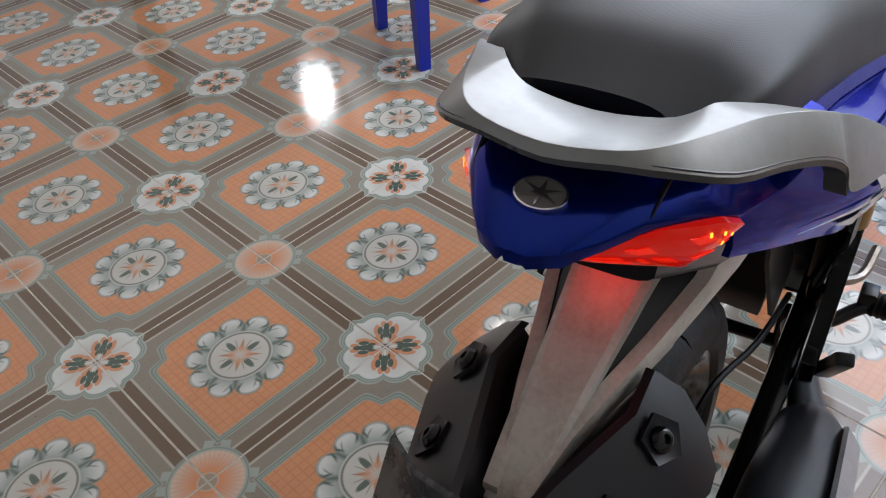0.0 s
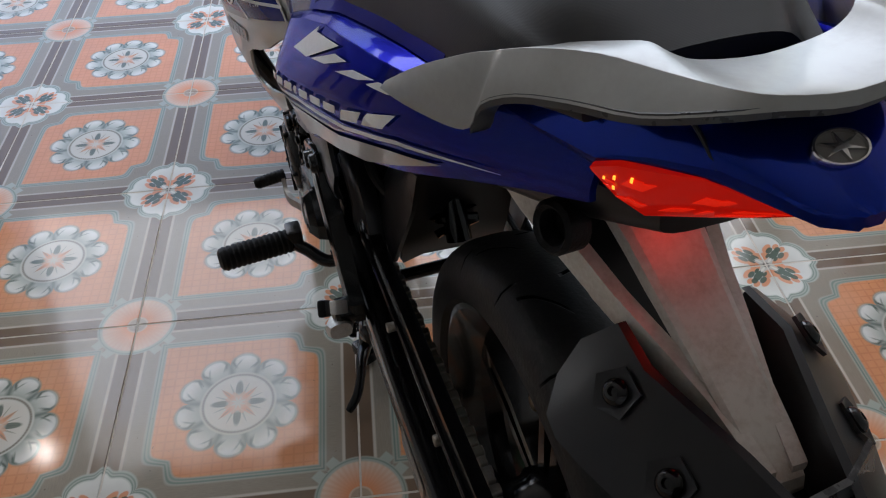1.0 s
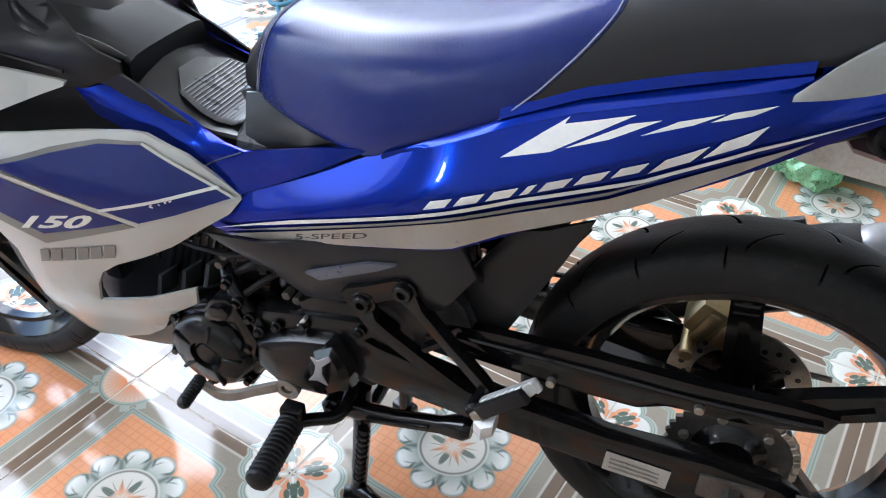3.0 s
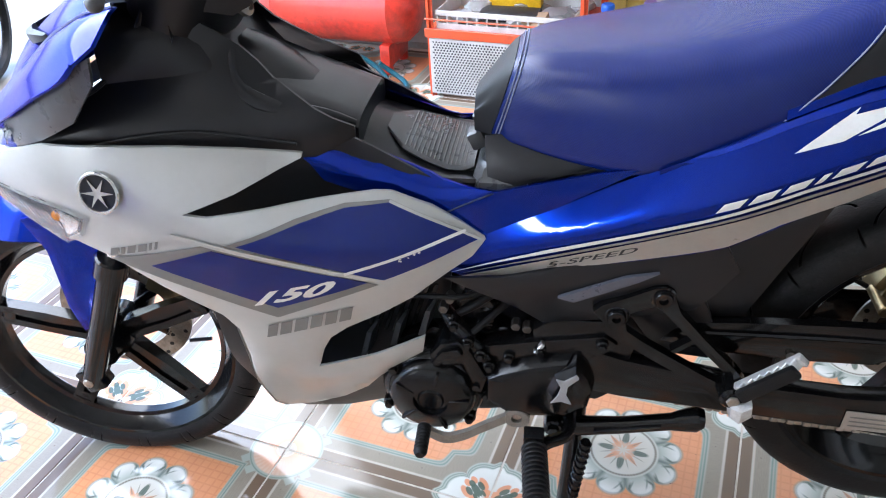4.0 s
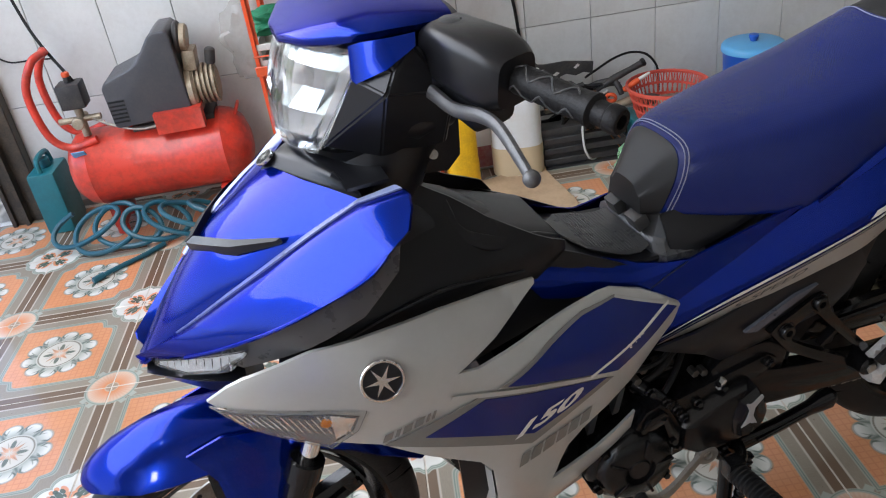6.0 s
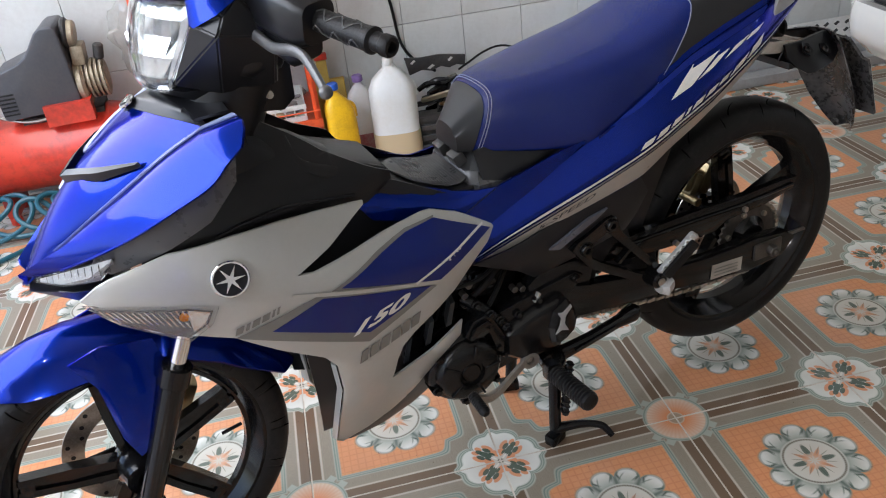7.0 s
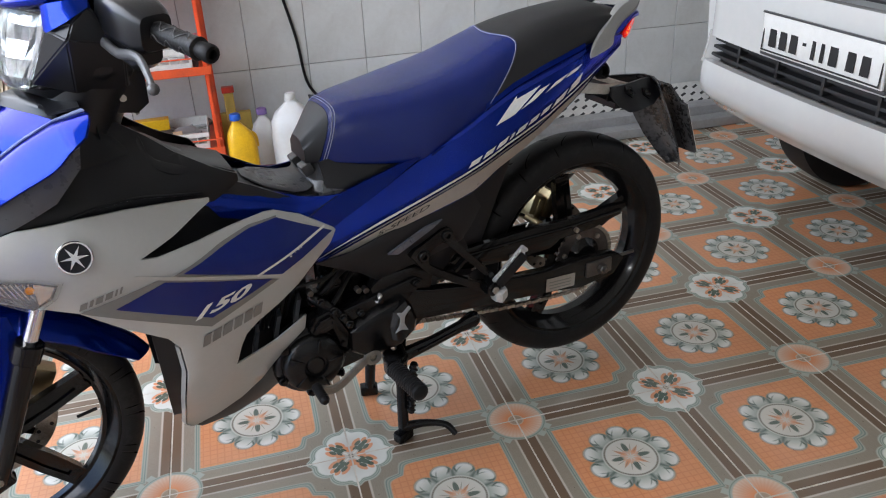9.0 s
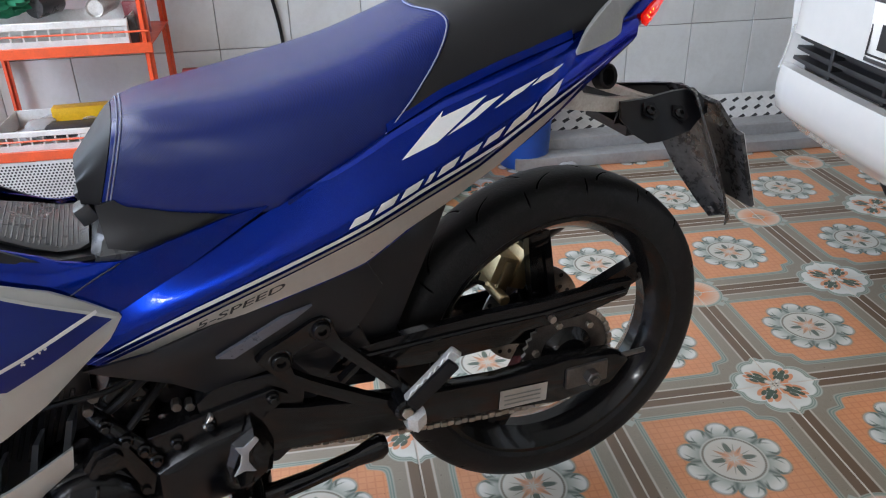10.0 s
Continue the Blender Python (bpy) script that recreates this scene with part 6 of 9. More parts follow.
# --- wheels ---
def wheel(name, x, z, R, half, rim_r, spin, turn, label):
    """A cast wheel with tyre, five twin spokes, hub and drilled disc."""
    m = pose(x, 0, z, 0, 0, turn)
    hub = part(name, moved(lathe([(0.012, -0.055), (0.030, -0.055), (0.034, -0.030), (0.040, -0.022), (0.040, 0.022), (0.034, 0.030), (0.030, 0.055), (0.012, 0.055)], 28, True), pose(0, 0, 0, 90)), GLOSS_BLACK, bike, label, m)
    prof = []
    for k in range(-7, 8):
        a = k / 7
        prof.append((R - (R - rim_r) * 0.93 * abs(a) ** 2.6, half * math.sin(a * math.pi / 2) ** 1 * (1 - 0.10 * abs(a) ** 6)))
    prof += [(rim_r - 0.006, half * 0.72), (rim_r - 0.006, -half * 0.72)]
    part("tyre", moved(lathe(prof, 84, True), pose(0, 0, 0, 90)), TYRE, hub, "black road tyre with slanted tread cuts")
    w = half * 0.80
    half_rim = [(rim_r + 0.004, w), (rim_r + 0.006, w - 0.003), (rim_r - 0.003, w - 0.004), (rim_r - 0.005, w - 0.010), (rim_r - 0.011, w - 0.012), (rim_r - 0.013, w - 0.020), (rim_r - 0.020, w - 0.023), (rim_r - 0.022, w * 0.34), (rim_r - 0.028, w * 0.26)]
    inner = [(rim_r - 0.034, w * 0.26), (rim_r - 0.026, w - 0.021), (rim_r - 0.017, w - 0.009), (rim_r - 0.008, w)]
    rim_prof = half_rim + [(r, -h) for r, h in half_rim[::-1]] + [(r, -h) for r, h in inner[::-1]] + inner
    part("rim", moved(lathe(rim_prof, 84, True), pose(0, 0, 0, 90)), GLOSS_BLACK, hub, "gloss black cast rim", angle=22)
    part("rim_edge", moved(lathe([(rim_r + 0.0045, w + 0.0002), (rim_r + 0.0062, w - 0.0010), (rim_r + 0.0048, w - 0.0022), (rim_r + 0.0030, w - 0.0008)], 84, True), pose(0, 0, 0, 90)), STEEL, hub, "worn bright rim edge")
    bar = [loft([[(0.020, -0.020, -0.006), (0.020, 0.020, -0.006), (0.020, 0.017, 0.006), (0.020, -0.017, 0.006)], [(0.10, -0.013, -0.006), (0.10, 0.013, -0.006), (0.10, 0.011, 0.005), (0.10, -0.011, 0.005)], [(rim_r - 0.034, -0.012, -0.006), (rim_r - 0.034, 0.012, -0.006), (rim_r - 0.034, 0.010, 0.006), (rim_r - 0.034, -0.010, 0.006)]])]
    for s in (1, -1):
        b = loft([[(0.024, s * 0.012 - 0.007, -0.013), (0.024, s * 0.012 + 0.007, -0.013), (0.024, s * 0.012 + 0.005, 0.017), (0.024, s * 0.012 - 0.005, 0.017)],
                  [(0.11, s * 0.015 - 0.0065, -0.011), (0.11, s * 0.015 + 0.0065, -0.011), (0.11, s * 0.015 + 0.0045, 0.013), (0.11, s * 0.015 - 0.0045, 0.013)],
                  [(rim_r - 0.034, s * 0.012 - 0.007, -0.012), (rim_r - 0.034, s * 0.012 + 0.007, -0.012), (rim_r - 0.034, s * 0.012 + 0.005, 0.012), (rim_r - 0.034, s * 0.012 - 0.005, 0.012)]])
        bar.append(b)
    bar.append(box(rim_r - 0.06, rim_r - 0.036, -0.018, 0.018, -0.012, 0.012, 0.004))
    spoke = part("spoke", moved(join(*bar), pose(0, 0, 0, 90, 0, 0)), GLOSS_BLACK, hub, m=pose(0, 0, 0, 0, -spin, 0))
    for k in range(1, 5):
        o = new("spoke", spoke.data)
        o.parent = hub
        o.matrix_basis = pose(0, 0, 0, 0, -spin - 72 * k, 0)
    return hub


def drilled_disc(parent, r, y, inner):
    disc = lathe([(r, -0.002), (r, 0.002), (inner, 0.002), (inner, -0.002)], 60, True)
    ob = part("brake_disc", moved(disc, pose(0, y, 0, 90)), STEEL, parent, "drilled steel brake disc")
    dots = []
    for k in range(30):
        rr = inner + (r - inner) * (0.25 + 0.25 * (k % 3))
        a = k * 2 * math.pi / 30
        for yy in (-0.0022, 0.0022):
            dots.append(moved(lathe([(0, -0.0004), (0.0042, -0.0004), (0.0042, 0.0004), (0, 0.0004)], 8), pose(rr * math.cos(a), y + yy, rr * math.sin(a), 90)))
    part("drill_holes", join(*dots), PLASTIC, ob)
    for k in range(5):
        part("disc_carrier", moved(box(0.03, inner + 0.006, -0.008, 0.008, -0.002, 0.002, 0.001, 1), pose(0, y, 0, 90, 0, 0) @ pose(0, 0, 0, 0, 0, 72 * k)), GLOSS_BLACK, ob)
    return ob


rear = wheel("rear_wheel", 0.0, 0.329, 0.287, 0.057, 0.226, 83, 0, "black five-spoke rear wheel")
front = wheel("front_wheel", 1.315, 0.270, 0.274, 0.040, 0.226, 15, steer, "black five-spoke front wheel")
drilled_disc(rear, 0.095, -0.052, 0.062)
drilled_disc(front, 0.120, -0.056, 0.082)
part("front_caliper", moved(box(-0.035, 0.035, -0.022, 0.022, -0.03, 0.03, 0.008), pose(1.225, -0.075, 0.335, 0, -30, 0)), GOLD, bike, "gold brake caliper")
part("front_axle", rod((1.315, -0.105, 0.245), (1.315, 0.108, 0.245), 0.009, 12, None, 0.002), STEEL, bike)
part("tyre_valve", rod((1.13, 0.004, 0.272), (1.168, 0.010, 0.270), 0.0035, 8), PLASTIC, bike)

# --- lower frame, engine and drive ---
part("frame_panel", sheet([(0.690, 0.528), (0.614, 0.533), (0.344, 0.606), (0.320, 0.560), (0.366, 0.490), (0.470, 0.462), (0.560, 0.446), (0.596, 0.476)], lambda x, z: 0.140 - 0.25 * max(0.0, 0.52 - z), 0.005, 0, 1, edge=0.004), PLASTIC, bike, "matt black frame cover")
part("frame_panel", sheet([(0.690, 0.528), (0.614, 0.533), (0.344, 0.606), (0.320, 0.560), (0.366, 0.490), (0.470, 0.462), (0.560, 0.446), (0.596, 0.476)], lambda x, z: 0.140 - 0.25 * max(0.0, 0.52 - z), 0.005, 0, -1, edge=0.004), PLASTIC, bike, "matt black frame cover")
part("frame_accent", sheet([(0.541, 0.511), (0.520, 0.505), (0.441, 0.542), (0.416, 0.557), (0.456, 0.549), (0.531, 0.516)], lambda x, z: 0.149, 0.006, 0, 1, edge=0.002), BLADE_GREY, bike, "blue-grey accent blade")
part("frame_spine", loft([oval(0.30, 0, 0.62, 0.045, 0.03, 12, 3), oval(0.45, 0, 0.58, 0.05, 0.035, 12, 3), oval(0.62, 0, 0.57, 0.05, 0.05, 12, 3), oval(0.80, 0, 0.62, 0.05, 0.05, 12, 3), oval(0.98, 0, 0.72, 0.05, 0.05, 12, 3)]), PLASTIC, bike)
part("under_seat_box", loft([oval(0.16, 0, 0.73, 0.07, 0.045, 12, 4), oval(0.30, 0, 0.69, 0.10, 0.075, 12, 4), oval(0.42, 0, 0.65, 0.11, 0.08, 12, 4), oval(0.58, 0, 0.60, 0.09, 0.06, 12, 4)]), PLASTIC, bike)
case = part("crankcase", slab([(0.790, 0.300), (0.775, 0.380), (0.720, 0.405), (0.660, 0.400), (0.560, 0.420), (0.500, 0.425), (0.470, 0.390), (0.500, 0.300), (0.560, 0.255), (0.650, 0.240), (0.720, 0.245)], 0.20, 0.012, 0.095), ENGINE, bike, "black oily engine crankcase")
m_left = pose(0.720, 0.098, 0.311, -90, 0, 0)
cover = part("alternator_cover", moved(lathe([(0.078, 0), (0.078, 0.020), (0.073, 0.030), (0.066, 0.034), (0.062, 0.046), (0.054, 0.053), (0.026, 0.056), (0.025, 0.050), (0.020, 0.050), (0.017, 0.053), (0, 0.053)], 40), m_left), ENGINE, case, "round black engine cover")
for k in range(6):
    a = radians(60 * k + 20)
    part("cover_lug", moved(join(rod((0.071 * math.cos(a), 0.071 * math.sin(a), 0.0), (0.071 * math.cos(a), 0.071 * math.sin(a), 0.040), 0.0095, 12, None, 0.002), rod((0.071 * math.cos(a), 0.071 * math.sin(a), 0.040), (0.071 * math.cos(a), 0.071 * math.sin(a), 0.046), 0.006, 6)), m_left), ENGINE, cover)
for k in range(5):
    part("cover_rib", moved(moved(box(0.028, 0.058, -0.0025, 0.0025, 0.046, 0.057, 0.001, 1), pose(0, 0, 0, 0, 0, 72 * k + 40)), m_left), ENGINE, cover)
bracket = part("cover_bracket", slab([(0.722, 0.386), (0.702, 0.413), (0.676, 0.420), (0.662, 0.408), (0.636, 0.352), (0.646, 0.318), (0.658, 0.330), (0.672, 0.376), (0.697, 0.366)], 0.050, 0.007, 0.140, 2), ENGINE, case, "black cast bracket over the round cover", angle=30)
part("bracket_cap", slab([(0.712, 0.389), (0.699, 0.407), (0.677, 0.413), (0.668, 0.402), (0.677, 0.388), (0.699, 0.382)], 0.012, 0.005, 0.150, 2), GLOSS_BLACK, bracket, angle=30)
plate = part("sprocket_cover", slab([(0.650, 0.388), (0.641, 0.403), (0.600, 0.410), (0.545, 0.421), (0.476, 0.432), (0.455, 0.417), (0.490, 0.385), (0.502, 0.350), (0.530, 0.318), (0.600, 0.300), (0.650, 0.330)], 0.045, 0.006, 0.126, 2), ENGINE, case, "black sprocket cover", angle=30)
part("cover_bulge", loft([[(0.640 + g, y, 0.355), (0.622 + g, y, 0.371 + g), (0.572, y, 0.388 + g), (0.520 - g, y, 0.398 + g), (0.494 - g, y, 0.360), (0.497 - g, y, 0.315 - g), (0.525, y, 0.287 - g), (0.600, y, 0.280 - g), (0.642 + g, y, 0.308 - g)] for y, g in ((0.118, 0.004), (0.134, 0.0), (0.143, -0.006), (0.147, -0.016))]), ENGINE, plate, "rounded lower half of the sprocket cover", angle=24)
facet = part("cover_facet", loft([[(0.552 + g, y, 0.345), (0.541 + g, y, 0.378 + g), (0.512, y, 0.396 + g), (0.496 - g, y, 0.372), (0.489 - g, y, 0.348), (0.494 - g, y, 0.320 - g), (0.520, y, 0.306 - g), (0.548 + g, y, 0.312)] for y, g in ((0.128, 0.004), (0.148, 0.0), (0.158, -0.008), (0.160, -0.020))]), GLOSS_BLACK, case, "glossy black faceted cover", angle=20)
# Pale Y patch: light reflected by the cover's chamfer, put in as paint.
part("chamfer_reflection", slab([(0.539, 0.381), (0.528, 0.378), (0.511, 0.391), (0.507, 0.384), (0.522, 0.368), (0.524, 0.352), (0.516, 0.334), (0.531, 0.339), (0.546, 0.334), (0.536, 0.350), (0.532, 0.366)], 0.003, 0.001, 0.162, 1), GREY_STEEL_PAINT, facet, "pale Y-shaped patch painted in for the chamfer's reflection")
for x, z in ((0.634, 0.372), (0.606, 0.388), (0.562, 0.404), (0.478, 0.420), (0.640, 0.312), (0.600, 0.288), (0.540, 0.292)):
    part("bolt", join(rod((x, 0.118, z), (x, 0.134, z), 0.0085, 14, None, 0.002), rod((x, 0.134, z), (x, 0.139, z), 0.0058, 6, None, 0.001)), GLOSS_BLACK, case)
part("clamp", slab([(0.572, 0.402), (0.561, 0.418), (0.556, 0.416), (0.565, 0.400)], 0.012, 0.001, 0.134, 1), ALLOY, case, "bright bent wire clamp")
# coolant elbow with its banjo bolts between the cylinder and the sprocket cover
elbow = part("coolant_elbow", tube([(0.700, 0.095, 0.440), (0.682, 0.112, 0.428), (0.662, 0.122, 0.408), (0.640, 0.124, 0.380), (0.630, 0.122, 0.362)], [0.011, 0.0125, 0.0115, 0.0115, 0.010], 12, 6), ENGINE, case, "black coolant elbow")
for x, y, z in ((0.684, 0.120, 0.432), (0.664, 0.132, 0.412), (0.646, 0.134, 0.392), (0.634, 0.134, 0.372)):
    part("clamp", join(rod((x, y - 0.012, z), (x, y + 0.004, z), 0.0095, 14, None, 0.002), rod((x, y + 0.004, z), (x, y + 0.009, z), 0.006, 6, None, 0.001)), GLOSS_BLACK, elbow)
part("breather_spring", join(tube([(0.640 + 0.013 * math.cos(k * 0.8), 0.085 + 0.013 * math.sin(k * 0.8), 0.395 + 0.0007 * k) for k in range(70)], 0.0030, 6, 1), rod((0.640, 0.085, 0.385), (0.640, 0.085, 0.448), 0.009, 12), rod((0.640, 0.085, 0.443), (0.640, 0.085, 0.452), 0.018, 16, None, 0.003)), GLOSS_BLACK, bike, "black sprung breather stub")
for x, z in ((0.598, 0.428), (0.582, 0.424), (0.700, 0.452), (0.690, 0.470)):
    part("bolt", rod((x, 0.095, z), (x, 0.112, z), 0.007, 6, None, 0.001), DARK_STEEL, bike)
part("cylinder", join(*[moved(box(-0.006 + k * 0.012, 0.002 + k * 0.012, -0.075, 0.075, -0.058, 0.058, 0.006), pose(0.735, 0, 0.415, 0, -20, 0)) for k in range(7)], moved(box(-0.02, 0.09, -0.06, 0.06, -0.045, 0.045, 0.01), pose(0.735, 0, 0.415, 0, -20, 0))), ENGINE, bike, "finned black cylinder")
part("cylinder_head", moved(loft([oval(0, 0, 0, 0.080, 0.060, 18, 5), oval(0.05, 0, 0, 0.082, 0.064, 18, 5), oval(0.075, 0, 0, 0.070, 0.050, 18, 5)]), pose(0.82, 0, 0.445, 0, -20, 0)), ENGINE, bike, "black cylinder head")
part("radiator", box(0.895, 0.925, -0.10, 0.10, 0.36, 0.52, 0.004), PLASTIC, bike)
part("throttle_body", join(rod((0.640, 0.03, 0.445), (0.655, 0.085, 0.455), 0.022, 16, None, 0.004), rod((0.655, 0.085, 0.455), (0.655, 0.100, 0.455), 0.028, 6, None, 0.003), rod((0.66, 0.06, 0.43), (0.66, 0.06, 0.49), 0.012, 12)), ENGINE, bike)
part("starter_motor", rod((0.60, -0.03, 0.435), (0.60, 0.075, 0.435), 0.028, 18, None, 0.006), ENGINE, bike)
for k, pts in enumerate(([(0.70, 0.09, 0.42), (0.66, 0.105, 0.455), (0.62, 0.09, 0.475), (0.55, 0.06, 0.48)], [(0.78, 0.08, 0.45), (0.72, 0.11, 0.475), (0.66, 0.11, 0.48), (0.60, 0.08, 0.50)], [(0.69, 0.10, 0.36), (0.675, 0.118, 0.40), (0.64, 0.110, 0.435), (0.60, 0.08, 0.46)], [(0.42, 0.05, 0.60), (0.36, 0.09, 0.55), (0.33, 0.07, 0.50), (0.36, 0.02, 0.44)])):
    part("hose", tube(pts, (0.006, 0.004, 0.005, 0.006)[k], 8, 6), RUBBER, bike, "black hose")
part("swingarm_pivot_plate", slab([(0.500, 0.460), (0.440, 0.455), (0.410, 0.410), (0.430, 0.330), (0.480, 0.290), (0.520, 0.300), (0.520, 0.400)], 0.030, 0.005, 0.105), PLASTIC, bike)
ARM_SIDE = [(0.520, 0.415), (0.450, 0.392), (0.290, 0.360), (0.143, 0.347), (0.020, 0.351), (-0.060, 0.340), (-0.088, 0.322), (-0.056, 0.284), (0.040, 0.274), (0.143, 0.290), (0.300, 0.306), (0.450, 0.322), (0.520, 0.335)]
for s in (1, -1):
    arm = part("swingarm", moved(slab(ARM_SIDE, 0.030, 0.005, 0.126), Matrix.Diagonal((1, s, 1, 1))), GLOSS_BLACK, bike, "black box-section swingarm", angle=30)
    part("adjuster", join(box(-0.045, 0.030, s * 0.127 - 0.004, s * 0.127 + 0.004, 0.298, 0.336, 0.003), rod((-0.012, s * 0.12, 0.316), (-0.012, s * 0.146, 0.316), 0.013, 6, None, 0.002), rod((-0.012, s * 0.14, 0.316), (-0.012, s * 0.152, 0.316), 0.007, 12, None, 0.001), rod((-0.125, s * 0.112, 0.322), (-0.07, s * 0.112, 0.322), 0.0045, 8)), DARK_STEEL, arm, "dirty steel axle nut")
label = part("label", sheet([(0.145, 0.293), (0.064, 0.289), (0.062, 0.322), (0.143, 0.327)], flat(0.1265), 0.0012, 0.001, 1, edge=0), CHAMPAGNE, bike, "faded silver label with unreadable print")
for k in range(3):
    part("print_line", sheet([(0.137, 0.318 - k * 0.008), (0.075, 0.314 - k * 0.008), (0.075, 0.312 - k * 0.008), (0.137, 0.316 - k * 0.008)], flat(0.1282), 0.0006, 0.0008, 1, edge=0), GREY_FILM, label)
guard = part("chain_guard", sheet([(0.372, 0.448), (0.300, 0.452), (0.181, 0.455), (0.062, 0.453), (-0.053, 0.457), (-0.095, 0.455), (-0.086, 0.430), (-0.009, 0.413), (0.086, 0.408), (0.120, 0.392), (0.210, 0.392), (0.330, 0.400), (0.400, 0.415)], flat(0.108), 0.014, 0, 1, edge=0.005, roll=0.004), GLOSS_BLACK, bike, "black chain guard")
part("guard_rib", tube([(0.352, 0.109, 0.437), (0.181, 0.109, 0.438), (0.062, 0.109, 0.436), (-0.080, 0.109, 0.443)], 0.0035, 6, 3), GLOSS_BLACK, guard)
for x, z in ((0.226, 0.402), (0.050, 0.424)):
    part("bolt", rod((x, 0.104, z), (x, 0.116, z), 0.006, 12, None, 0.001), STEEL, guard)
part("pivot_cover", slab([(0.575, 0.430), (0.545, 0.452), (0.470, 0.452), (0.430, 0.425), (0.440, 0.370), (0.470, 0.330), (0.530, 0.315), (0.565, 0.345)], 0.030, 0.006, 0.118), ENGINE, bike, "black swingarm pivot cover")

teeth = 34
ring = []
for k in range(teeth * 2):
    r = 0.080 if k % 2 else 0.074
    ring.append((r * math.cos(k * math.pi / teeth), r * math.sin(k * math.pi / teeth)))
part("rear_sprocket", moved(slab(ring, 0.006, 0, 0.075), pose(0, 0, 0.329)), DARK_STEEL, bike, "dirty toothed rear sprocket")
for k in range(6):
    a = radians(60 * k + 12)
    part("sprocket_bolt", rod((0.058 * math.cos(a), 0.070, 0.329 + 0.058 * math.sin(a)), (0.058 * math.cos(a), 0.082, 0.329 + 0.058 * math.sin(a)), 0.0065, 6, None, 0.001), STEEL, bike)
part("sprocket_hub", moved(lathe([(0.0, 0), (0.052, 0), (0.052, 0.014), (0.036, 0.022), (0.030, 0.030), (0, 0.030)], 30), pose(0, 0.058, 0.329, -90, 0, 0)), GLOSS_BLACK, bike)
link = box(-0.0052, 0.0052, -0.006, 0.006, -0.0042, 0.0042, 0.001, 1)
link_me = bpy.data.meshes.new("chain_link")
link.to_mesh(link_me)
link.free()
link_me.materials.append(STEEL)
chain = thing("chain", "", "", pose(0, 0.075, 0))
chain.parent = bike
loop = []
for k in range(44):
    loop.append((0.50 - k * 0.0127 * 0.93, 0.297 - 0.060 * math.sin(min(1.0, k / 43) * math.pi / 2), 3 - k * 0.02))
for k in range(20):
    a = radians(-100 - k * 9.0)
    loop.append((0.079 * math.cos(a), 0.329 + 0.079 * math.sin(a), 0))
for k in range(40):
    loop.append((0.01 + k * 0.0127, 0.407 - 0.0010 * k, 0))
for k, (x, z, _) in enumerate(loop):
    nx, nz, _ = loop[(k + 1) % len(loop)]
    o = new("chain_link", link_me)
    o.parent = chain
    w = 0.7 if k % 2 else 1.0
    o.matrix_basis = pose(x, 0, z, 0, -math.degrees(math.atan2(nz - z, nx - x)), 0) @ Matrix.Diagonal((1, w, 1, 1))
part("hugger", loft([[(x, -w, z), (x + 0.006, 0, z + 0.012), (x, w, z), (x + dx, w, z - 0.01), (x + dx, -w, z - 0.01)] for x, z, w, dx in ((0.255, 0.610, 0.055, 0.02), (0.285, 0.560, 0.066, 0.022), (0.305, 0.500, 0.070, 0.022), (0.318, 0.440, 0.070, 0.02), (0.325, 0.40, 0.066, 0.02))]), PLASTIC, bike, "black inner mudguard")
for s in (1, -1):
    part("hugger_arm", sheet([(0.262, 0.600), (0.205, 0.628), (0.235, 0.560), (0.300, 0.430), (0.385, 0.438), (0.360, 0.50), (0.300, 0.590)], lambda x, z: 0.078 + 0.08 * max(0, 0.55 - z), 0.005, 0, s, edge=0.003), PLASTIC, bike, "black inner mudguard flank")
part("shock_absorber", join(rod((0.30, 0, 0.44), (0.40, 0, 0.60), 0.016, 16), tube([(0.305 + 0.085 * k / 72 + 0.0, 0.028 * math.cos(k * 0.70), 0.452 + 0.136 * k / 72 + 0.028 * math.sin(k * 0.70) * 0.0) for k in range(73)], 0.0055, 6, 1)), GLOSS_BLACK, bike, "coil-over rear shock")
HANGER_OUT = [(0.495, 0.492), (0.484, 0.504), (0.453, 0.518), (0.420, 0.535), (0.404, 0.537), (0.394, 0.524), (0.384, 0.497), (0.347, 0.453), (0.303, 0.405), (0.288, 0.385), (0.287, 0.358), (0.299, 0.343), (0.316, 0.349), (0.352, 0.375), (0.404, 0.408), (0.458, 0.444)]
HANGER_IN = [(0.452, 0.478), (0.447, 0.487), (0.432, 0.496), (0.416, 0.502), (0.406, 0.496), (0.394, 0.482), (0.361, 0.445), (0.323, 0.403), (0.312, 0.391), (0.310, 0.381), (0.317, 0.377), (0.329, 0.381), (0.346, 0.391), (0.394, 0.421), (0.429, 0.444), (0.448, 0.459)]


def hanger_bm(s):
    """A cast triangular plate with a window, its edges rounded over, and one web across the window."""
    secs = []
    for y, g in ((0.128, 0.0), (0.140, 0.0), (0.146, 0.004), (0.146, 0.010)):
        secs.append([(x + (0.395 - x) * g * 4, s * y, z + (0.448 - z) * g * 4) for x, z in HANGER_OUT])
    for y, g in ((0.143, 0.004), (0.128, 0.0)):
        secs.append([(x - (0.395 - x) * g * 5, s * y, z - (0.448 - z) * g * 5) for x, z in HANGER_IN])
    bm = loft(secs + [secs[0]], caps=False)
    web = loft([[(x - 0.004, s * 0.126, z - 0.003), (x + 0.004, s * 0.126, z + 0.003), (x + 0.003, s * 0.139, z + 0.002), (x - 0.003, s * 0.139, z - 0.002)] for x, z in ((0.386, 0.424), (0.357, 0.448))])
    return join(bm, web)


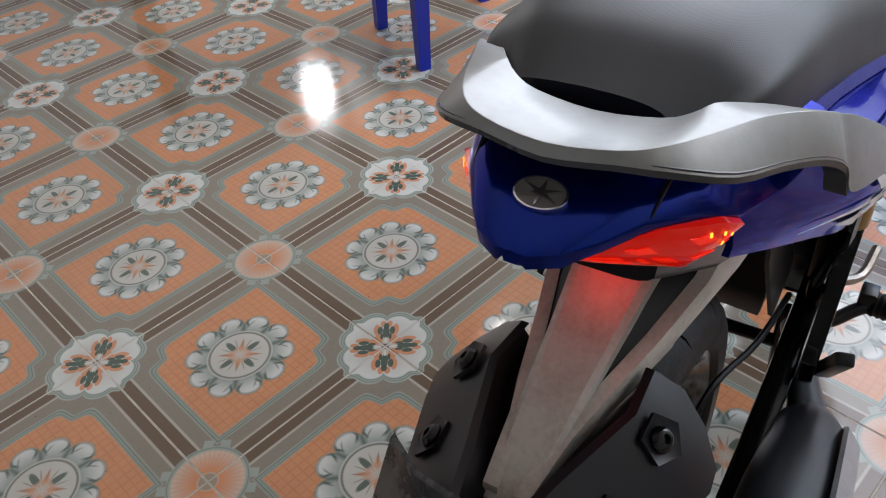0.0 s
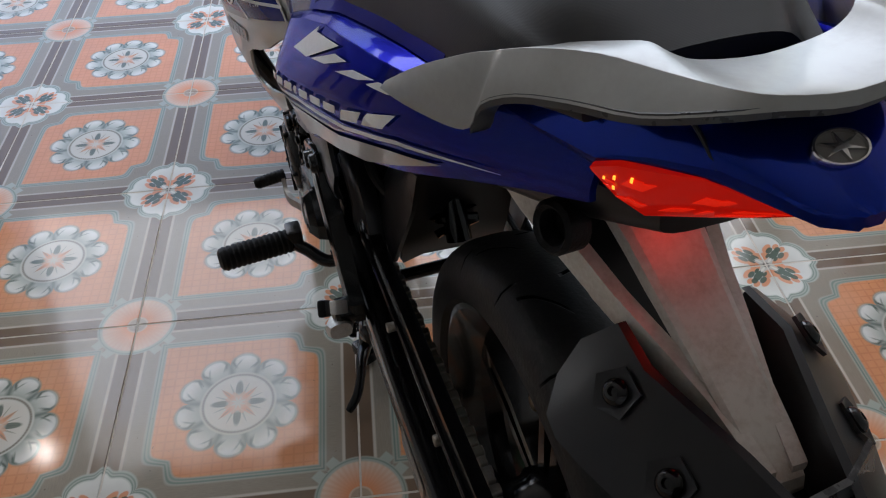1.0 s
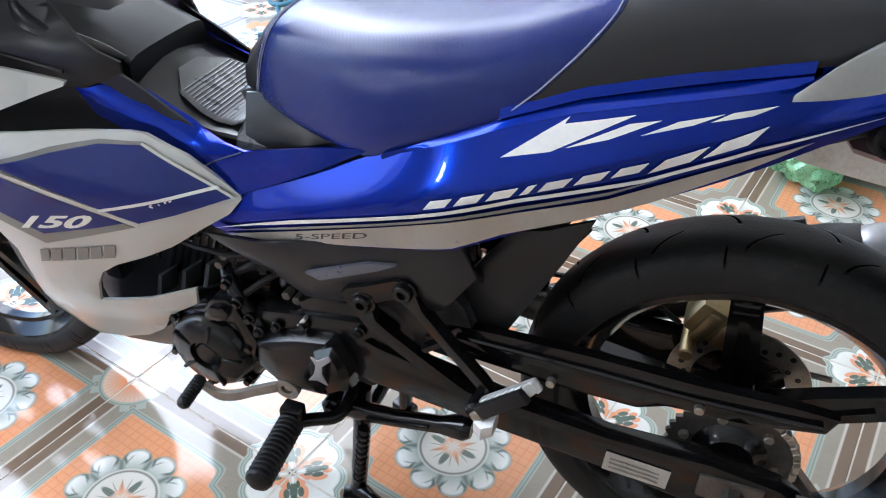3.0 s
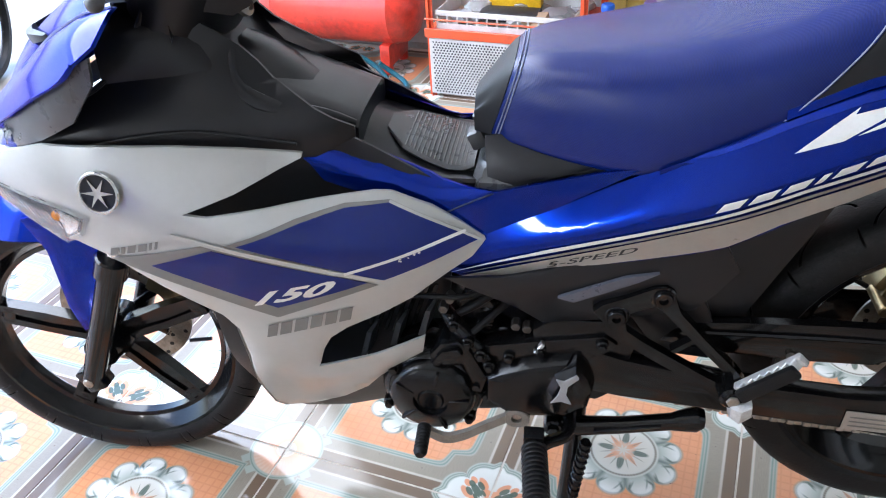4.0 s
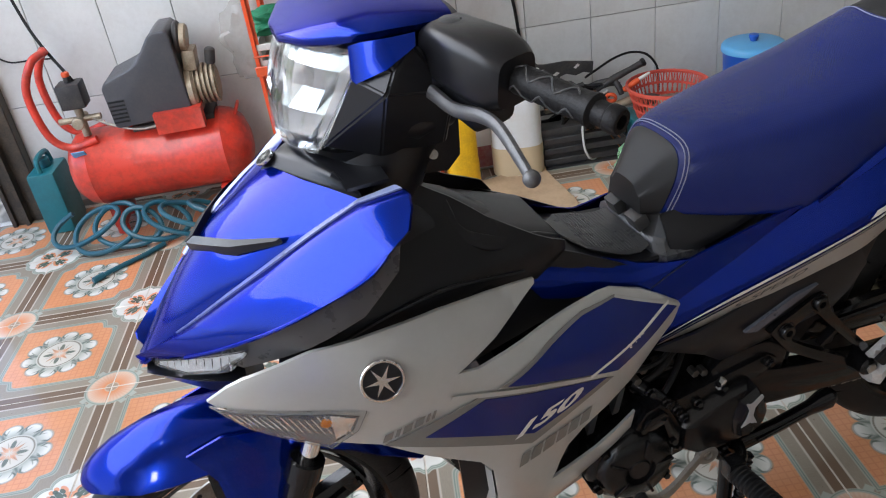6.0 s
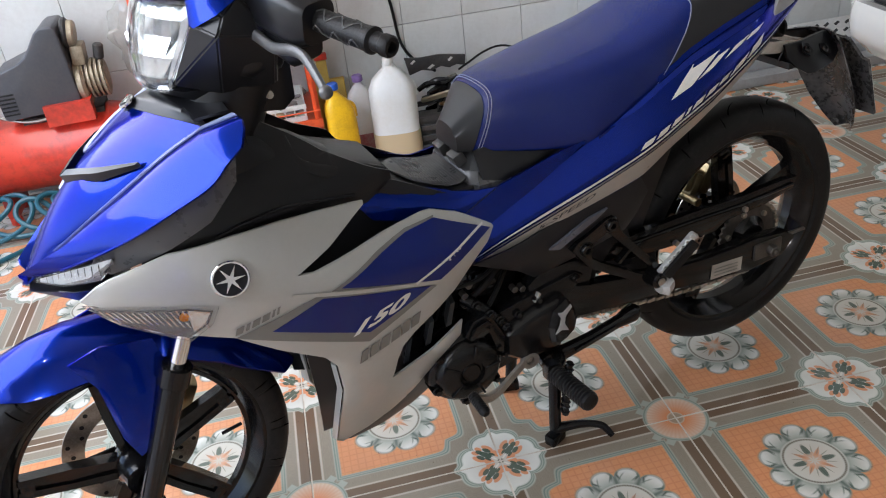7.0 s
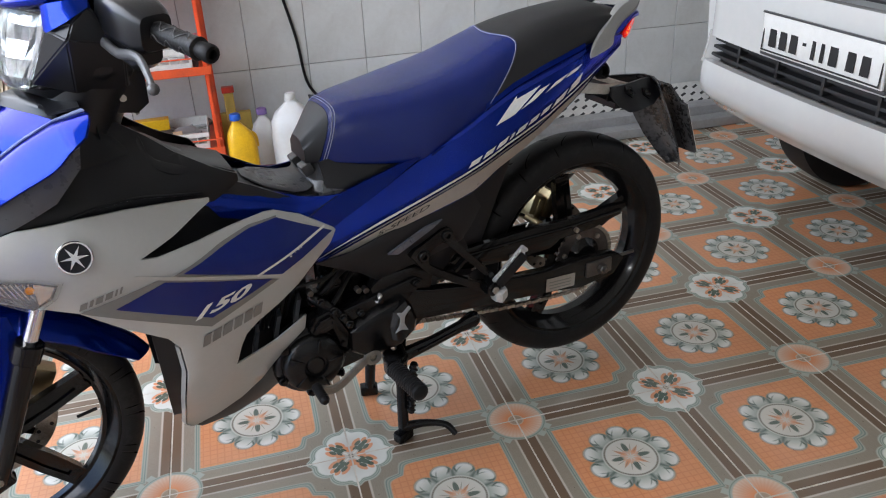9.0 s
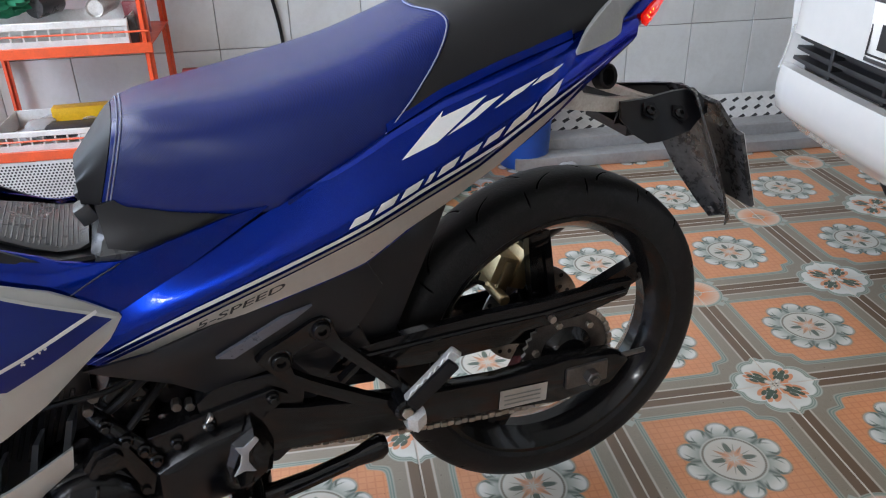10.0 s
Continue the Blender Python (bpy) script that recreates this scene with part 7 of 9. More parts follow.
part("frame_gusset", slab([(0.480, 0.500), (0.400, 0.530), (0.345, 0.480), (0.322, 0.420), (0.330, 0.385), (0.420, 0.395), (0.480, 0.430)], 0.020, 0.004, 0.104), PLASTIC, bike, "black frame gusset behind the peg hanger")
hanger = part("pillion_peg_hanger", hanger_bm(1), GLOSS_BLACK, bike, "black triangular pillion peg hanger", angle=30)
for x, z in ((0.408, 0.519), (0.464, 0.485)):
    part("bolt", join(moved(lathe([(0.0125, 0), (0.0125, 0.006), (0.0105, 0.009), (0.006, 0.009), (0.005, 0.004), (0, 0.004)], 18), pose(x, 0.143, z, -90, 0, 0)), rod((x, 0.128, z), (x, 0.146, z), 0.017, 18, None, 0.002)), GLOSS_BLACK, hanger, "socket bolt")
part("peg_pivot", rod((0.304, 0.128, 0.366), (0.304, 0.164, 0.366), 0.017, 18, None, 0.004), GLOSS_BLACK, hanger)
part("pivot_bolt", rod((0.304, 0.164, 0.366), (0.304, 0.168, 0.366), 0.009, 6, None, 0.001), STEEL, hanger)
part("peg_stop", loft([oval(0.306, 0.158, 0.350, 0.014, 0.012, 10, 3), oval(0.294, 0.162, 0.348, 0.018, 0.015, 10, 3), oval(0.280, 0.162, 0.356, 0.014, 0.013, 10, 3)]), PEG_ALLOY, hanger, "worn bare alloy peg boss")
peg_m = Matrix.Translation((0.300, 0.160, 0.378)) @ Vector((-0.066, 0.014, 0.072)).to_track_quat("Z", "Y").to_matrix().to_4x4()
PEG_OUT = peg_m.to_3x3().inverted() @ Vector((0.65, 0, 0.76))
side = 1 if PEG_OUT.x > 0 else -1
peg = part("pillion_peg", moved(box(min(0.006 * side, 0.016 * side), max(0.006 * side, 0.016 * side), -0.010, 0.010, 0.004, 0.092, 0.004), peg_m), RUBBER, hanger, "folded pillion peg")
teeth_line = [(-0.013, 0.000), (-0.013, 0.100), (-0.006, 0.104), (0.002, 0.100)]
for k in range(7):
    h = 0.094 - k * 0.0130
    teeth_line += [(-0.004, h), (0.003, h - 0.0075)]
part("peg_edge", moved(slab([(x * side, h) for x, h in teeth_line + [(-0.002, 0.0)]], 0.016, 0.0012, 0.008, 1), peg_m), PEG_ALLOY, peg, "bare serrated alloy edge")
hanger_r = part("pillion_peg_hanger", hanger_bm(-1), GLOSS_BLACK, bike, "black triangular pillion peg hanger", angle=30)
part("pillion_peg", moved(box(-0.010, 0.010, -0.008, 0.008, 0, 0.105, 0.004), Matrix.Translation((0.303, -0.152, 0.368)) @ Vector((-0.063, -0.020, 0.095)).to_track_quat("Z", "Y").to_matrix().to_4x4()), PLASTIC, hanger_r)


def ribbed(a, b, r, n, flat_=1.0):
    a, b = Vector(a), Vector(b)
    L = (b - a).length
    p = [(0, 0), (r * 0.8, 0)]
    for k in range(n):
        h = L * (k + 0.2) / (n + 0.4)
        p += [(r * 0.925, h), (r, h + L * 0.25 / n), (r, h + L * 0.6 / n), (r * 0.925, h + L * 0.8 / n)]
    p += [(r * 0.9, L), (r * 0.6, L + 0.004), (0, L + 0.004)]
    return moved(lathe(p, 16), Matrix.Translation(a) @ (b - a).to_track_quat("Z", "Y").to_matrix().to_4x4() @ Matrix.Diagonal((1, flat_, 1, 1)))


for s in (1, -1):
    part("rider_peg", ribbed((0.566, s * 0.185, 0.268), (0.556, s * 0.292, 0.270), 0.019, 13), RUBBER, bike, "ribbed black rubber rider peg")
    part("peg_bracket", join(tube([(0.515, s * 0.09, 0.262), (0.520, s * 0.135, 0.248), (0.548, s * 0.165, 0.258), (0.566, s * 0.188, 0.268)], 0.010, 10, 5), box(0.552, 0.582, s * 0.178 - 0.012, s * 0.178 + 0.012, 0.255, 0.292, 0.004)), ENGINE, bike)
lever_line = smooth_line([(0.610, 0.146, 0.282), (0.640, 0.156, 0.272), (0.672, 0.164, 0.258), (0.700, 0.168, 0.254), (0.728, 0.168, 0.268)], 6)
eye = [[(0.594 + 0.019 * math.cos(a), y, 0.283 + 0.017 * math.sin(a)) for a in [k * math.pi / 9 for k in range(18)]] for y in (0.138, 0.148)]
hole = [[(0.594 + 0.0085 * math.cos(a), y, 0.283 + 0.0085 * math.sin(a)) for a in [k * math.pi / 9 for k in range(18)]] for y in (0.148, 0.138)]
lever = part("gear_lever", join(loft([[(p.x, p.y - 0.0035, p.z - 0.0095), (p.x, p.y + 0.0035, p.z - 0.0080), (p.x, p.y + 0.0035, p.z + 0.0080), (p.x, p.y - 0.0035, p.z + 0.0095)] for p in lever_line]), loft(eye + hole + [eye[0]], caps=False)), GEAR_STEEL, bike, "flat worn steel gear lever with an eye", angle=30)
part("gear_toe_peg", ribbed((0.729, 0.163, 0.272), (0.728, 0.212, 0.266), 0.0105, 8), RUBBER, lever, "ribbed rubber toe peg")
part("gear_shaft", rod((0.594, 0.110, 0.283), (0.594, 0.144, 0.283), 0.0075, 14, None, 0.002), STEEL, lever)
side_stand = part("side_stand", loft([oval(0.548, 0.105, 0.236, 0.012, 0.017, 14, 3), oval(0.500, 0.110, 0.240, 0.012, 0.0155, 14, 3), oval(0.440, 0.114, 0.252, 0.011, 0.0125, 14, 3), oval(0.370, 0.115, 0.268, 0.011, 0.0125, 14, 3), oval(0.352, 0.115, 0.273, 0.015, 0.017, 14, 2.5), oval(0.334, 0.115, 0.277, 0.018, 0.0185, 14, 2.5), oval(0.324, 0.115, 0.278, 0.013, 0.013, 14, 2.5)]), GLOSS_BLACK, bike, "folded black side stand with a flat foot")
part("stand_rib", rod((0.480, 0.126, 0.247), (0.385, 0.127, 0.268), 0.0030, 8), GLOSS_BLACK, side_stand)
part("stand_lug", join(rod((0.540, 0.092, 0.240), (0.540, 0.124, 0.240), 0.016, 14, None, 0.003), rod((0.540, 0.124, 0.240), (0.540, 0.130, 0.240), 0.009, 6, None, 0.001)), GLOSS_BLACK, side_stand)
stand = part("centre_stand", join(*[tube([(0.505, s * 0.085, 0.262), (0.510, s * 0.090, 0.160), (0.518, s * 0.097, 0.050), (0.520, s * 0.100, 0.020)], [0.014, 0.014, 0.013, 0.012], 12, 5) for s in (1, -1)], rod((0.508, -0.090, 0.19), (0.508, 0.090, 0.19), 0.011, 12), *[moved(box(-0.022, 0.022, -0.013, 0.013, -0.014, 0.012, 0.005), pose(0.522, s * 0.102, 0.016, 0, 0, s * 20)) for s in (1, -1)]), ENGINE, bike, "black centre stand")
part("stand_pedal", tube([(0.518, 0.100, 0.034), (0.485, 0.114, 0.040), (0.450, 0.126, 0.036), (0.426, 0.138, 0.028), (0.416, 0.152, 0.014), (0.413, 0.158, 0.009)], [0.013, 0.010, 0.008, 0.008, 0.0075, 0.006], 10, 5), ENGINE, stand, "foot pedal of the stand")
part("stand_spring", join(rod((0.490, 0.118, 0.215), (0.506, 0.120, 0.085), 0.0070, 10), tube([(0.490 + 0.00021 * k + 0.0085 * math.cos(k * 0.8), 0.118 + 0.0085 * math.sin(k * 0.8), 0.215 - 0.0017 * k) for k in range(76)], 0.0024, 6, 1)), ENGINE, stand, "black return spring")
# --- exhaust and rear brake on the far flank ---
SIL = pose(0.245, -0.160, 0.330, 0, 24.4, 0)
can = part("silencer", join(tube([(0.46, -0.100, 0.275), (0.33, -0.140, 0.300), (0.24, -0.160, 0.332)], [0.017, 0.020, 0.026], 14, 5), moved(loft([oval(0.01, 0, 0, 0.026, 0.028, 24, 2.6), oval(-0.05, 0, 0, 0.038, 0.046, 24, 3), oval(-0.20, 0, 0, 0.043, 0.054, 24, 3.2), oval(-0.36, 0, 0, 0.044, 0.054, 24, 3.2), oval(-0.40, 0, 0, 0.040, 0.048, 24, 3)]), SIL)), PLASTIC, bike, "black silencer")
part("silencer_cover", moved(loft([[(x, -0.047, b), (x, -0.050, t), (x, -0.034, t + 0.018), (x, -0.030, t + 0.014), (x, -0.044, t - 0.003), (x, -0.042, b)] for x, b, t in ((-0.02, -0.006, 0.010), (-0.08, -0.020, 0.036), (-0.22, -0.026, 0.044), (-0.30, -0.010, 0.046), (-0.335, 0.020, 0.044))]), SIL), GREY_STEEL_PAINT, can, "grey angular heat shield", angle=24)
part("silencer_end", moved(lathe([(0.030, 0), (0.043, 0.003), (0.046, 0.010), (0.046, 0.030), (0.040, 0.046), (0.026, 0.050), (0.022, 0.040), (0, 0.040)], 28), SIL @ pose(-0.395, 0, 0, 0, -90, 0) @ Matrix.Diagonal((1.08, 0.92, 1, 1))), GREY_STEEL_PAINT, can, "silver end cap")
res = part("brake_reservoir", join(rod((0.392, -0.128, 0.520), (0.392, -0.128, 0.562), 0.021, 20, None, 0.004)), AMBER_CUP, bike, "amber brake fluid cup")
part("cap", join(rod((0.392, -0.128, 0.562), (0.392, -0.128, 0.580), 0.025, 20, None, 0.004), rod((0.392, -0.128, 0.580), (0.392, -0.128, 0.584), 0.014, 6)), PLASTIC, res)
part("reservoir_hose", tube([(0.392, -0.128, 0.520), (0.380, -0.122, 0.46), (0.40, -0.112, 0.40), (0.42, -0.105, 0.34)], 0.005, 8, 5), RUBBER, bike)
part("battery_cover", slab([(0.52, 0.470), (0.50, 0.520), (0.44, 0.545), (0.40, 0.490), (0.42, 0.400), (0.48, 0.380)], 0.030, 0.006, -0.100), ENGINE, bike, "black right-hand frame casting")
part("brake_master", join(rod((0.405, -0.118, 0.330), (0.405, -0.118, 0.420), 0.013, 14, None, 0.003), box(0.390, 0.425, -0.125, -0.108, 0.395, 0.425, 0.003)), ENGINE, bike)
part("rear_caliper", join(moved(box(-0.036, 0.036, -0.030, 0.022, -0.026, 0.026, 0.006), pose(0.045, -0.055, 0.428, 0, -24, 0)), moved(box(-0.012, 0.012, -0.036, 0.028, -0.034, 0.034, 0.005), pose(0.028, -0.055, 0.432, 0, -24, 0)), moved(box(-0.010, 0.010, -0.036, 0.028, -0.034, 0.034, 0.005), pose(0.062, -0.055, 0.420, 0, -24, 0)), rod((0.075, -0.06, 0.40), (0.075, 0.0, 0.40), 0.010, 12, None, 0.002)), GOLD, bike, "gold anodised rear brake caliper")
part("brake_hose", tube([(0.09, -0.05, 0.41), (0.16, -0.06, 0.44), (0.26, -0.08, 0.42), (0.38, -0.09, 0.40)], 0.004, 8, 5), RUBBER, bike)
part("brake_pedal", tube([(0.58, -0.12, 0.27), (0.64, -0.16, 0.25), (0.70, -0.17, 0.265)], 0.008, 8, 4), STEEL, bike)
part("tail_tube", moved(lathe([(0.013, 0), (0.018, 0.004), (0.018, 0.020), (0.015, 0.023), (0.012, 0.020), (0.012, 0.006), (0, 0.006)], 22), pose(-0.045, 0.042, 0.768, -78, 0, 14)), RUBBER, bike, "black rubber-lipped indicator boss")


# ---- things along the tiled wall ----
ORANGE = material("orange_enamel", (0.72, 0.090, 0.022), 0.38, dirt=(0.28, 0.06, 0.03), dirt_amount=0.5, dirt_scale=18, coat=0.2)
RED = material("red_enamel", (0.74, 0.055, 0.030), 0.36, dirt=(0.030, 0.018, 0.016), dirt_amount=0.7, dirt_scale=4.5, coat=0.3)
WHITE_PLASTIC = material("white_plastic", (0.66, 0.66, 0.63), 0.42, dirt=(0.36, 0.33, 0.28), dirt_amount=0.5, dirt_scale=20)
MILKY = material("milky_plastic", (0.74, 0.75, 0.74), 0.40, transmission=0.12, dirt=(0.6, 0.57, 0.48), dirt_amount=0.4)
OIL = material("amber_liquid", (0.56, 0.44, 0.28), 0.35)
YELLOW = material("yellow_plastic", (0.82, 0.48, 0.015), 0.36, dirt=(0.42, 0.20, 0.02), dirt_amount=0.5, dirt_scale=16)
BLUE_PLASTIC = material("blue_plastic", (0.015, 0.10, 0.50), 0.35, dirt=(0.03, 0.08, 0.25), dirt_amount=0.4)
LIGHT_BLUE = material("sky_blue_plastic", (0.10, 0.40, 0.72), 0.35, dirt=(0.2, 0.35, 0.45), dirt_amount=0.3)
PURPLE = material("purple_cap", (0.22, 0.14, 0.36), 0.4)
PINK_LABEL = material("worn_red_label", (0.40, 0.10, 0.12), 0.5, dirt=(0.5, 0.42, 0.4), dirt_amount=0.8, dirt_scale=40)
TEAL = material("teal_plastic", (0.010, 0.16, 0.19), 0.35, dirt=(0.02, 0.08, 0.09), dirt_amount=0.5)
HOSE = material("teal_air_hose", (0.010, 0.10, 0.14), 0.32, dirt=(0.03, 0.06, 0.07), dirt_amount=0.5)
GREEN_BAG = material("thin_green_plastic_film", (0.30, 0.62, 0.34), 0.28, transmission=0.45, dirt=(0.4, 0.7, 0.45), dirt_amount=0.5, dirt_scale=30)
GREEN_CLOTH = material("green_mesh_cloth", (0.010, 0.16, 0.075), 0.7, dirt=(0.02, 0.28, 0.14), dirt_amount=0.6, dirt_scale=60)
CLEAR_BAG = material("clear_plastic_bag", (0.72, 0.71, 0.68), 0.22, transmission=0.55, dirt=(0.5, 0.48, 0.44), dirt_amount=0.5, dirt_scale=40)
CARDBOARD = material("brown_cardboard", (0.47, 0.33, 0.20), 0.85, dirt=(0.28, 0.19, 0.11), dirt_amount=0.6, dirt_scale=9, grain=0.3, grain_scale=150)
DARK = material("dark_grimy_plastic", (0.028, 0.028, 0.030), 0.5, dirt=(0.09, 0.08, 0.07), dirt_amount=0.6, dirt_scale=22, grain=0.2)
CAST = material("cast_alloy", (0.42, 0.36, 0.27), 0.5, metal=0.6, dirt=(0.14, 0.11, 0.07), dirt_amount=0.7, dirt_scale=25, grain=0.4, grain_scale=250)
GREY_STEEL = material("grey_galvanised_steel", (0.36, 0.36, 0.355), 0.45, metal=0.4, dirt=(0.22, 0.21, 0.20), dirt_amount=0.6, dirt_scale=8)
PALE_STEEL = material("pale_painted_steel", (0.58, 0.575, 0.55), 0.45, dirt=(0.34, 0.32, 0.29), dirt_amount=0.6, dirt_scale=10)
BASKET_RED = material("coral_red_plastic", (0.62, 0.085, 0.055), 0.4, dirt=(0.4, 0.06, 0.04), dirt_amount=0.4)
WOOD = material("yellow_wood", (0.52, 0.36, 0.08), 0.6, dirt=(0.3, 0.2, 0.06), dirt_amount=0.5, dirt_scale=30)
HOLE = material("dark_perforation", (0.03, 0.03, 0.03), 0.8)

# steel kerb and slotted strip at the wall's foot
solo("wall_kerb", join(box(2.60, 2.806, -5.0, -0.62, 0.002, 0.085, 0.006), box(2.52, 2.60, -5.0, -0.55, 0.002, 0.045, 0.006)), GREY_STEEL, "low grey stepped kerb along the tiled wall", "kerb", kind="structure")
strip = thing("slotted_strip", "pale slotted steel strip lying against the wall", "steel strip", pose(2.70, -0.66, 0.088, 0, 0, 0))
lean = pose(0, 0, 0, 0, -38, 0)
part("strip_plate", moved(box(-0.070, 0.105, -4.2, 0.0, -0.002, 0.002), lean), PALE_STEEL, strip, smooth=False)
slot_me = None
for r in range(4):
    for k in range(64):
        y = -0.03 - k * 0.052 - (r % 2) * 0.026
        if y < -2.4:
            continue
        if slot_me is None:
            b = box(-0.006, 0.006, -0.015, 0.015, -0.0003, 0.0006)
            slot_me = bpy.data.meshes.new("slot")
            b.to_mesh(slot_me)
            b.free()
            slot_me.materials.append(HOLE)
        o = new("slot", slot_me)
        o.parent = strip
        o.matrix_basis = lean @ pose(-0.045 + r * 0.040, y, 0.0022, 0, 0, 28)
solo("crumpled_wrapper", box(2.60, 2.66, -1.34, -1.24, 0.046, 0.050, 0.001, 1), PINK_LABEL, "small red and white torn wrapper on the kerb", "wrapper")


# ---- parts rack ----
def crumple(size, seed, squash=0.7, sub=3, amount=0.35):
    """A crumpled lump, as of a bag or cloth."""
    b = bmesh.new()
    bmesh.ops.create_icosphere(b, subdivisions=sub, radius=1.0)
    off = Vector((seed * 3.1, seed * 1.7, seed * 0.9))
    for v in b.verts:
        n = v.co.normalized()
        d = noise.noise(n * 1.6 + off) * amount + noise.noise(n * 4.5 + off) * amount * 0.55 + abs(noise.noise(n * 9.0 + off)) * amount * 0.35
        v.co = n * (1 + d)
        v.co.x *= size[0]
        v.co.y *= size[1]
        v.co.z = max(-0.85, v.co.z * squash) * size[2]
    lo = min(v.co.z for v in b.verts)
    for v in b.verts:
        v.co.z -= lo
    return b


rack = thing("parts_rack", "orange angle-steel parts rack with three shelves", "rack", pose(2.40, 0.60, 0))
RW, RD = 0.55, 0.36
for x in (0.012, RD - 0.012):
    for y in (0.012, RW - 0.012):
        part("post", join(box(x - 0.012, x + 0.012, y - 0.0015, y + 0.0015, 0.0, 1.45), box(x - 0.0015, x + 0.0015, y - 0.012, y + 0.012, 0.0, 1.45)), ORANGE, rack, smooth=False)
for z in (0.225, 0.535, 0.815, 1.15):
    shelf = part("shelf", box(0.0, RD, 0.0, RW, z + 0.010, z + 0.014), ORANGE, rack, smooth=False)
    part("shelf_lip", box(-0.004, 0.0, -0.004, RW + 0.004, z - 0.010, z + 0.022, 0.002, 1), ORANGE, shelf)
    part("shelf_rail", tube([(-0.006, 0, z + 0.055), (-0.006, RW, z + 0.055)], 0.003, 6, 1), ORANGE, shelf)
panel = part("perforated_panel", box(-0.002, 0.002, 0.012, RW - 0.012, 0.015, 0.212), PALE_STEEL, rack, "white perforated steel panel", smooth=False)
hv, hf = [], []
for r in range(20):
    for c in range(46):
        y, z = 0.025 + c * 0.0112 + (r % 2) * 0.0056, 0.024 + r * 0.0093
        if y > RW - 0.022:
            continue
        base = len(hv)
        for k in range(6):
            a = k * math.pi / 3
            hv.append((-0.0026, y + 0.0037 * math.cos(a), z + 0.0037 * math.sin(a)))
        hf.append(tuple(range(base, base + 6)))
hm = bpy.data.meshes.new("punched_sheet")
hm.from_pydata(hv, [], hf)
hm.materials.append(HOLE)
hob = new("punched_sheet", hm)
hob.parent = panel
hob["kind"] = "stuff"


def slotted_tray(w, d, h, m, label):
    """A white plastic tray with windows along its front."""
    tray = thing("plastic_tray", label, "tray", m, "trays on the rack")
    part("tray_floor", box(0, d, 0, w, 0, 0.004), WHITE_PLASTIC, tray, smooth=False)
    for y in (0, w - 0.004):
        part("tray_end", box(0, d, y, y + 0.004, 0.004, h, 0.001, 1), WHITE_PLASTIC, tray)
    part("tray_back", box(d - 0.004, d, 0.004, w - 0.004, 0.004, h, 0.001, 1), WHITE_PLASTIC, tray)
    n = int(w / 0.036)
    part("tray_front", join(box(0, 0.004, 0.004, w - 0.004, 0.004, h * 0.30), box(-0.003, 0.006, -0.003, w + 0.003, h * 0.72, h, 0.002, 1)), WHITE_PLASTIC, tray)
    for k in range(n + 1):
        y = 0.004 + k * (w - 0.012) / n
        part("tray_bar", box(0.0, 0.004, y, y + 0.005, h * 0.30, h * 0.72), WHITE_PLASTIC, tray, smooth=False)
    return tray


slotted_tray(0.47, 0.24, 0.062, pose(2.425, 0.65, 0.2395), "white slotted plastic tray full of small bagged parts")
slotted_tray(0.475, 0.20, 0.075, pose(2.41, 0.660, 0.5495), "white slotted plastic tray on the middle shelf")
slotted_tray(0.44, 0.22, 0.070, pose(2.42, 0.66, 0.8295), "white slotted plastic tray on the upper shelf")
rr = random.Random(11)
for k in range(22):
    w = rr.uniform(0.022, 0.048)
    solo("parts_bag", crumple((w, w * 1.1, w * 0.7), 10 + k, 0.7, 2, 0.5), rr.choice([CLEAR_BAG, CLEAR_BAG, CLEAR_BAG, WHITE_PLASTIC, GREY_STEEL, CARDBOARD]),
         "small crumpled clear bag of parts in a tray", "bag", pose(rr.uniform(2.47, 2.62), rr.uniform(0.70, 1.06), 0.2435 + rr.choice((0.0, 0.0, 0.022)), 0, 0, rr.uniform(0, 360)), "bagged parts on the rack")
for k in range(8):
    w = rr.uniform(0.025, 0.05)
    solo("parts_bag", crumple((w, w * 1.1, w * 0.7), 50 + k, 0.7, 2, 0.5), rr.choice([CLEAR_BAG, CLEAR_BAG, GREY_STEEL]),
         "small crumpled clear bag of parts in a tray", "bag", pose(rr.uniform(2.66, 2.72), rr.uniform(0.66, 1.08), 0.2395, 0, 0, rr.uniform(0, 360)), "bagged parts on the rack")
solo("yellow_carton", moved(box(-0.025, 0.025, -0.09, 0.09, 0, 0.045, 0.003), pose(2.585, 0.885, 0.285, 0, 0, 4)), YELLOW, "long yellow carton lying in the tray", "carton")
solo("black_pouch", moved(box(-0.04, 0.04, -0.10, 0.10, 0, 0.035, 0.010), pose(2.50, 0.880, 0.262, 0, 0, 3)), DARK, "flat black pouch lying in the tray", "pouch")
solo("black_can", moved(lathe([(0, 0), (0.030, 0), (0.032, 0.004), (0.032, 0.105), (0.030, 0.110), (0.020, 0.116), (0, 0.116)], 24), pose(2.50, 0.93, 0.652, 90, 0, 70)), GREY_PLASTIC, "dark grey can lying on its side", "can")
solo("spray_can", moved(lathe([(0, 0.006), (0.022, 0.006), (0.026, 0), (0.028, 0.004), (0.028, 0.13), (0.018, 0.145), (0.010, 0.16), (0, 0.16)], 24), pose(2.43, 0.745, 0.654, 90, 0, 82)), ALLOY, "bare metal spray can lying on its side", "can")
solo("pink_packet", moved(box(-0.006, 0.006, -0.035, 0.035, 0, 0.10, 0.004), pose(2.56, 0.655, 0.555, 0, -14, 0)), PINK_LABEL, "pale pink packet leaning in the rack", "packet")
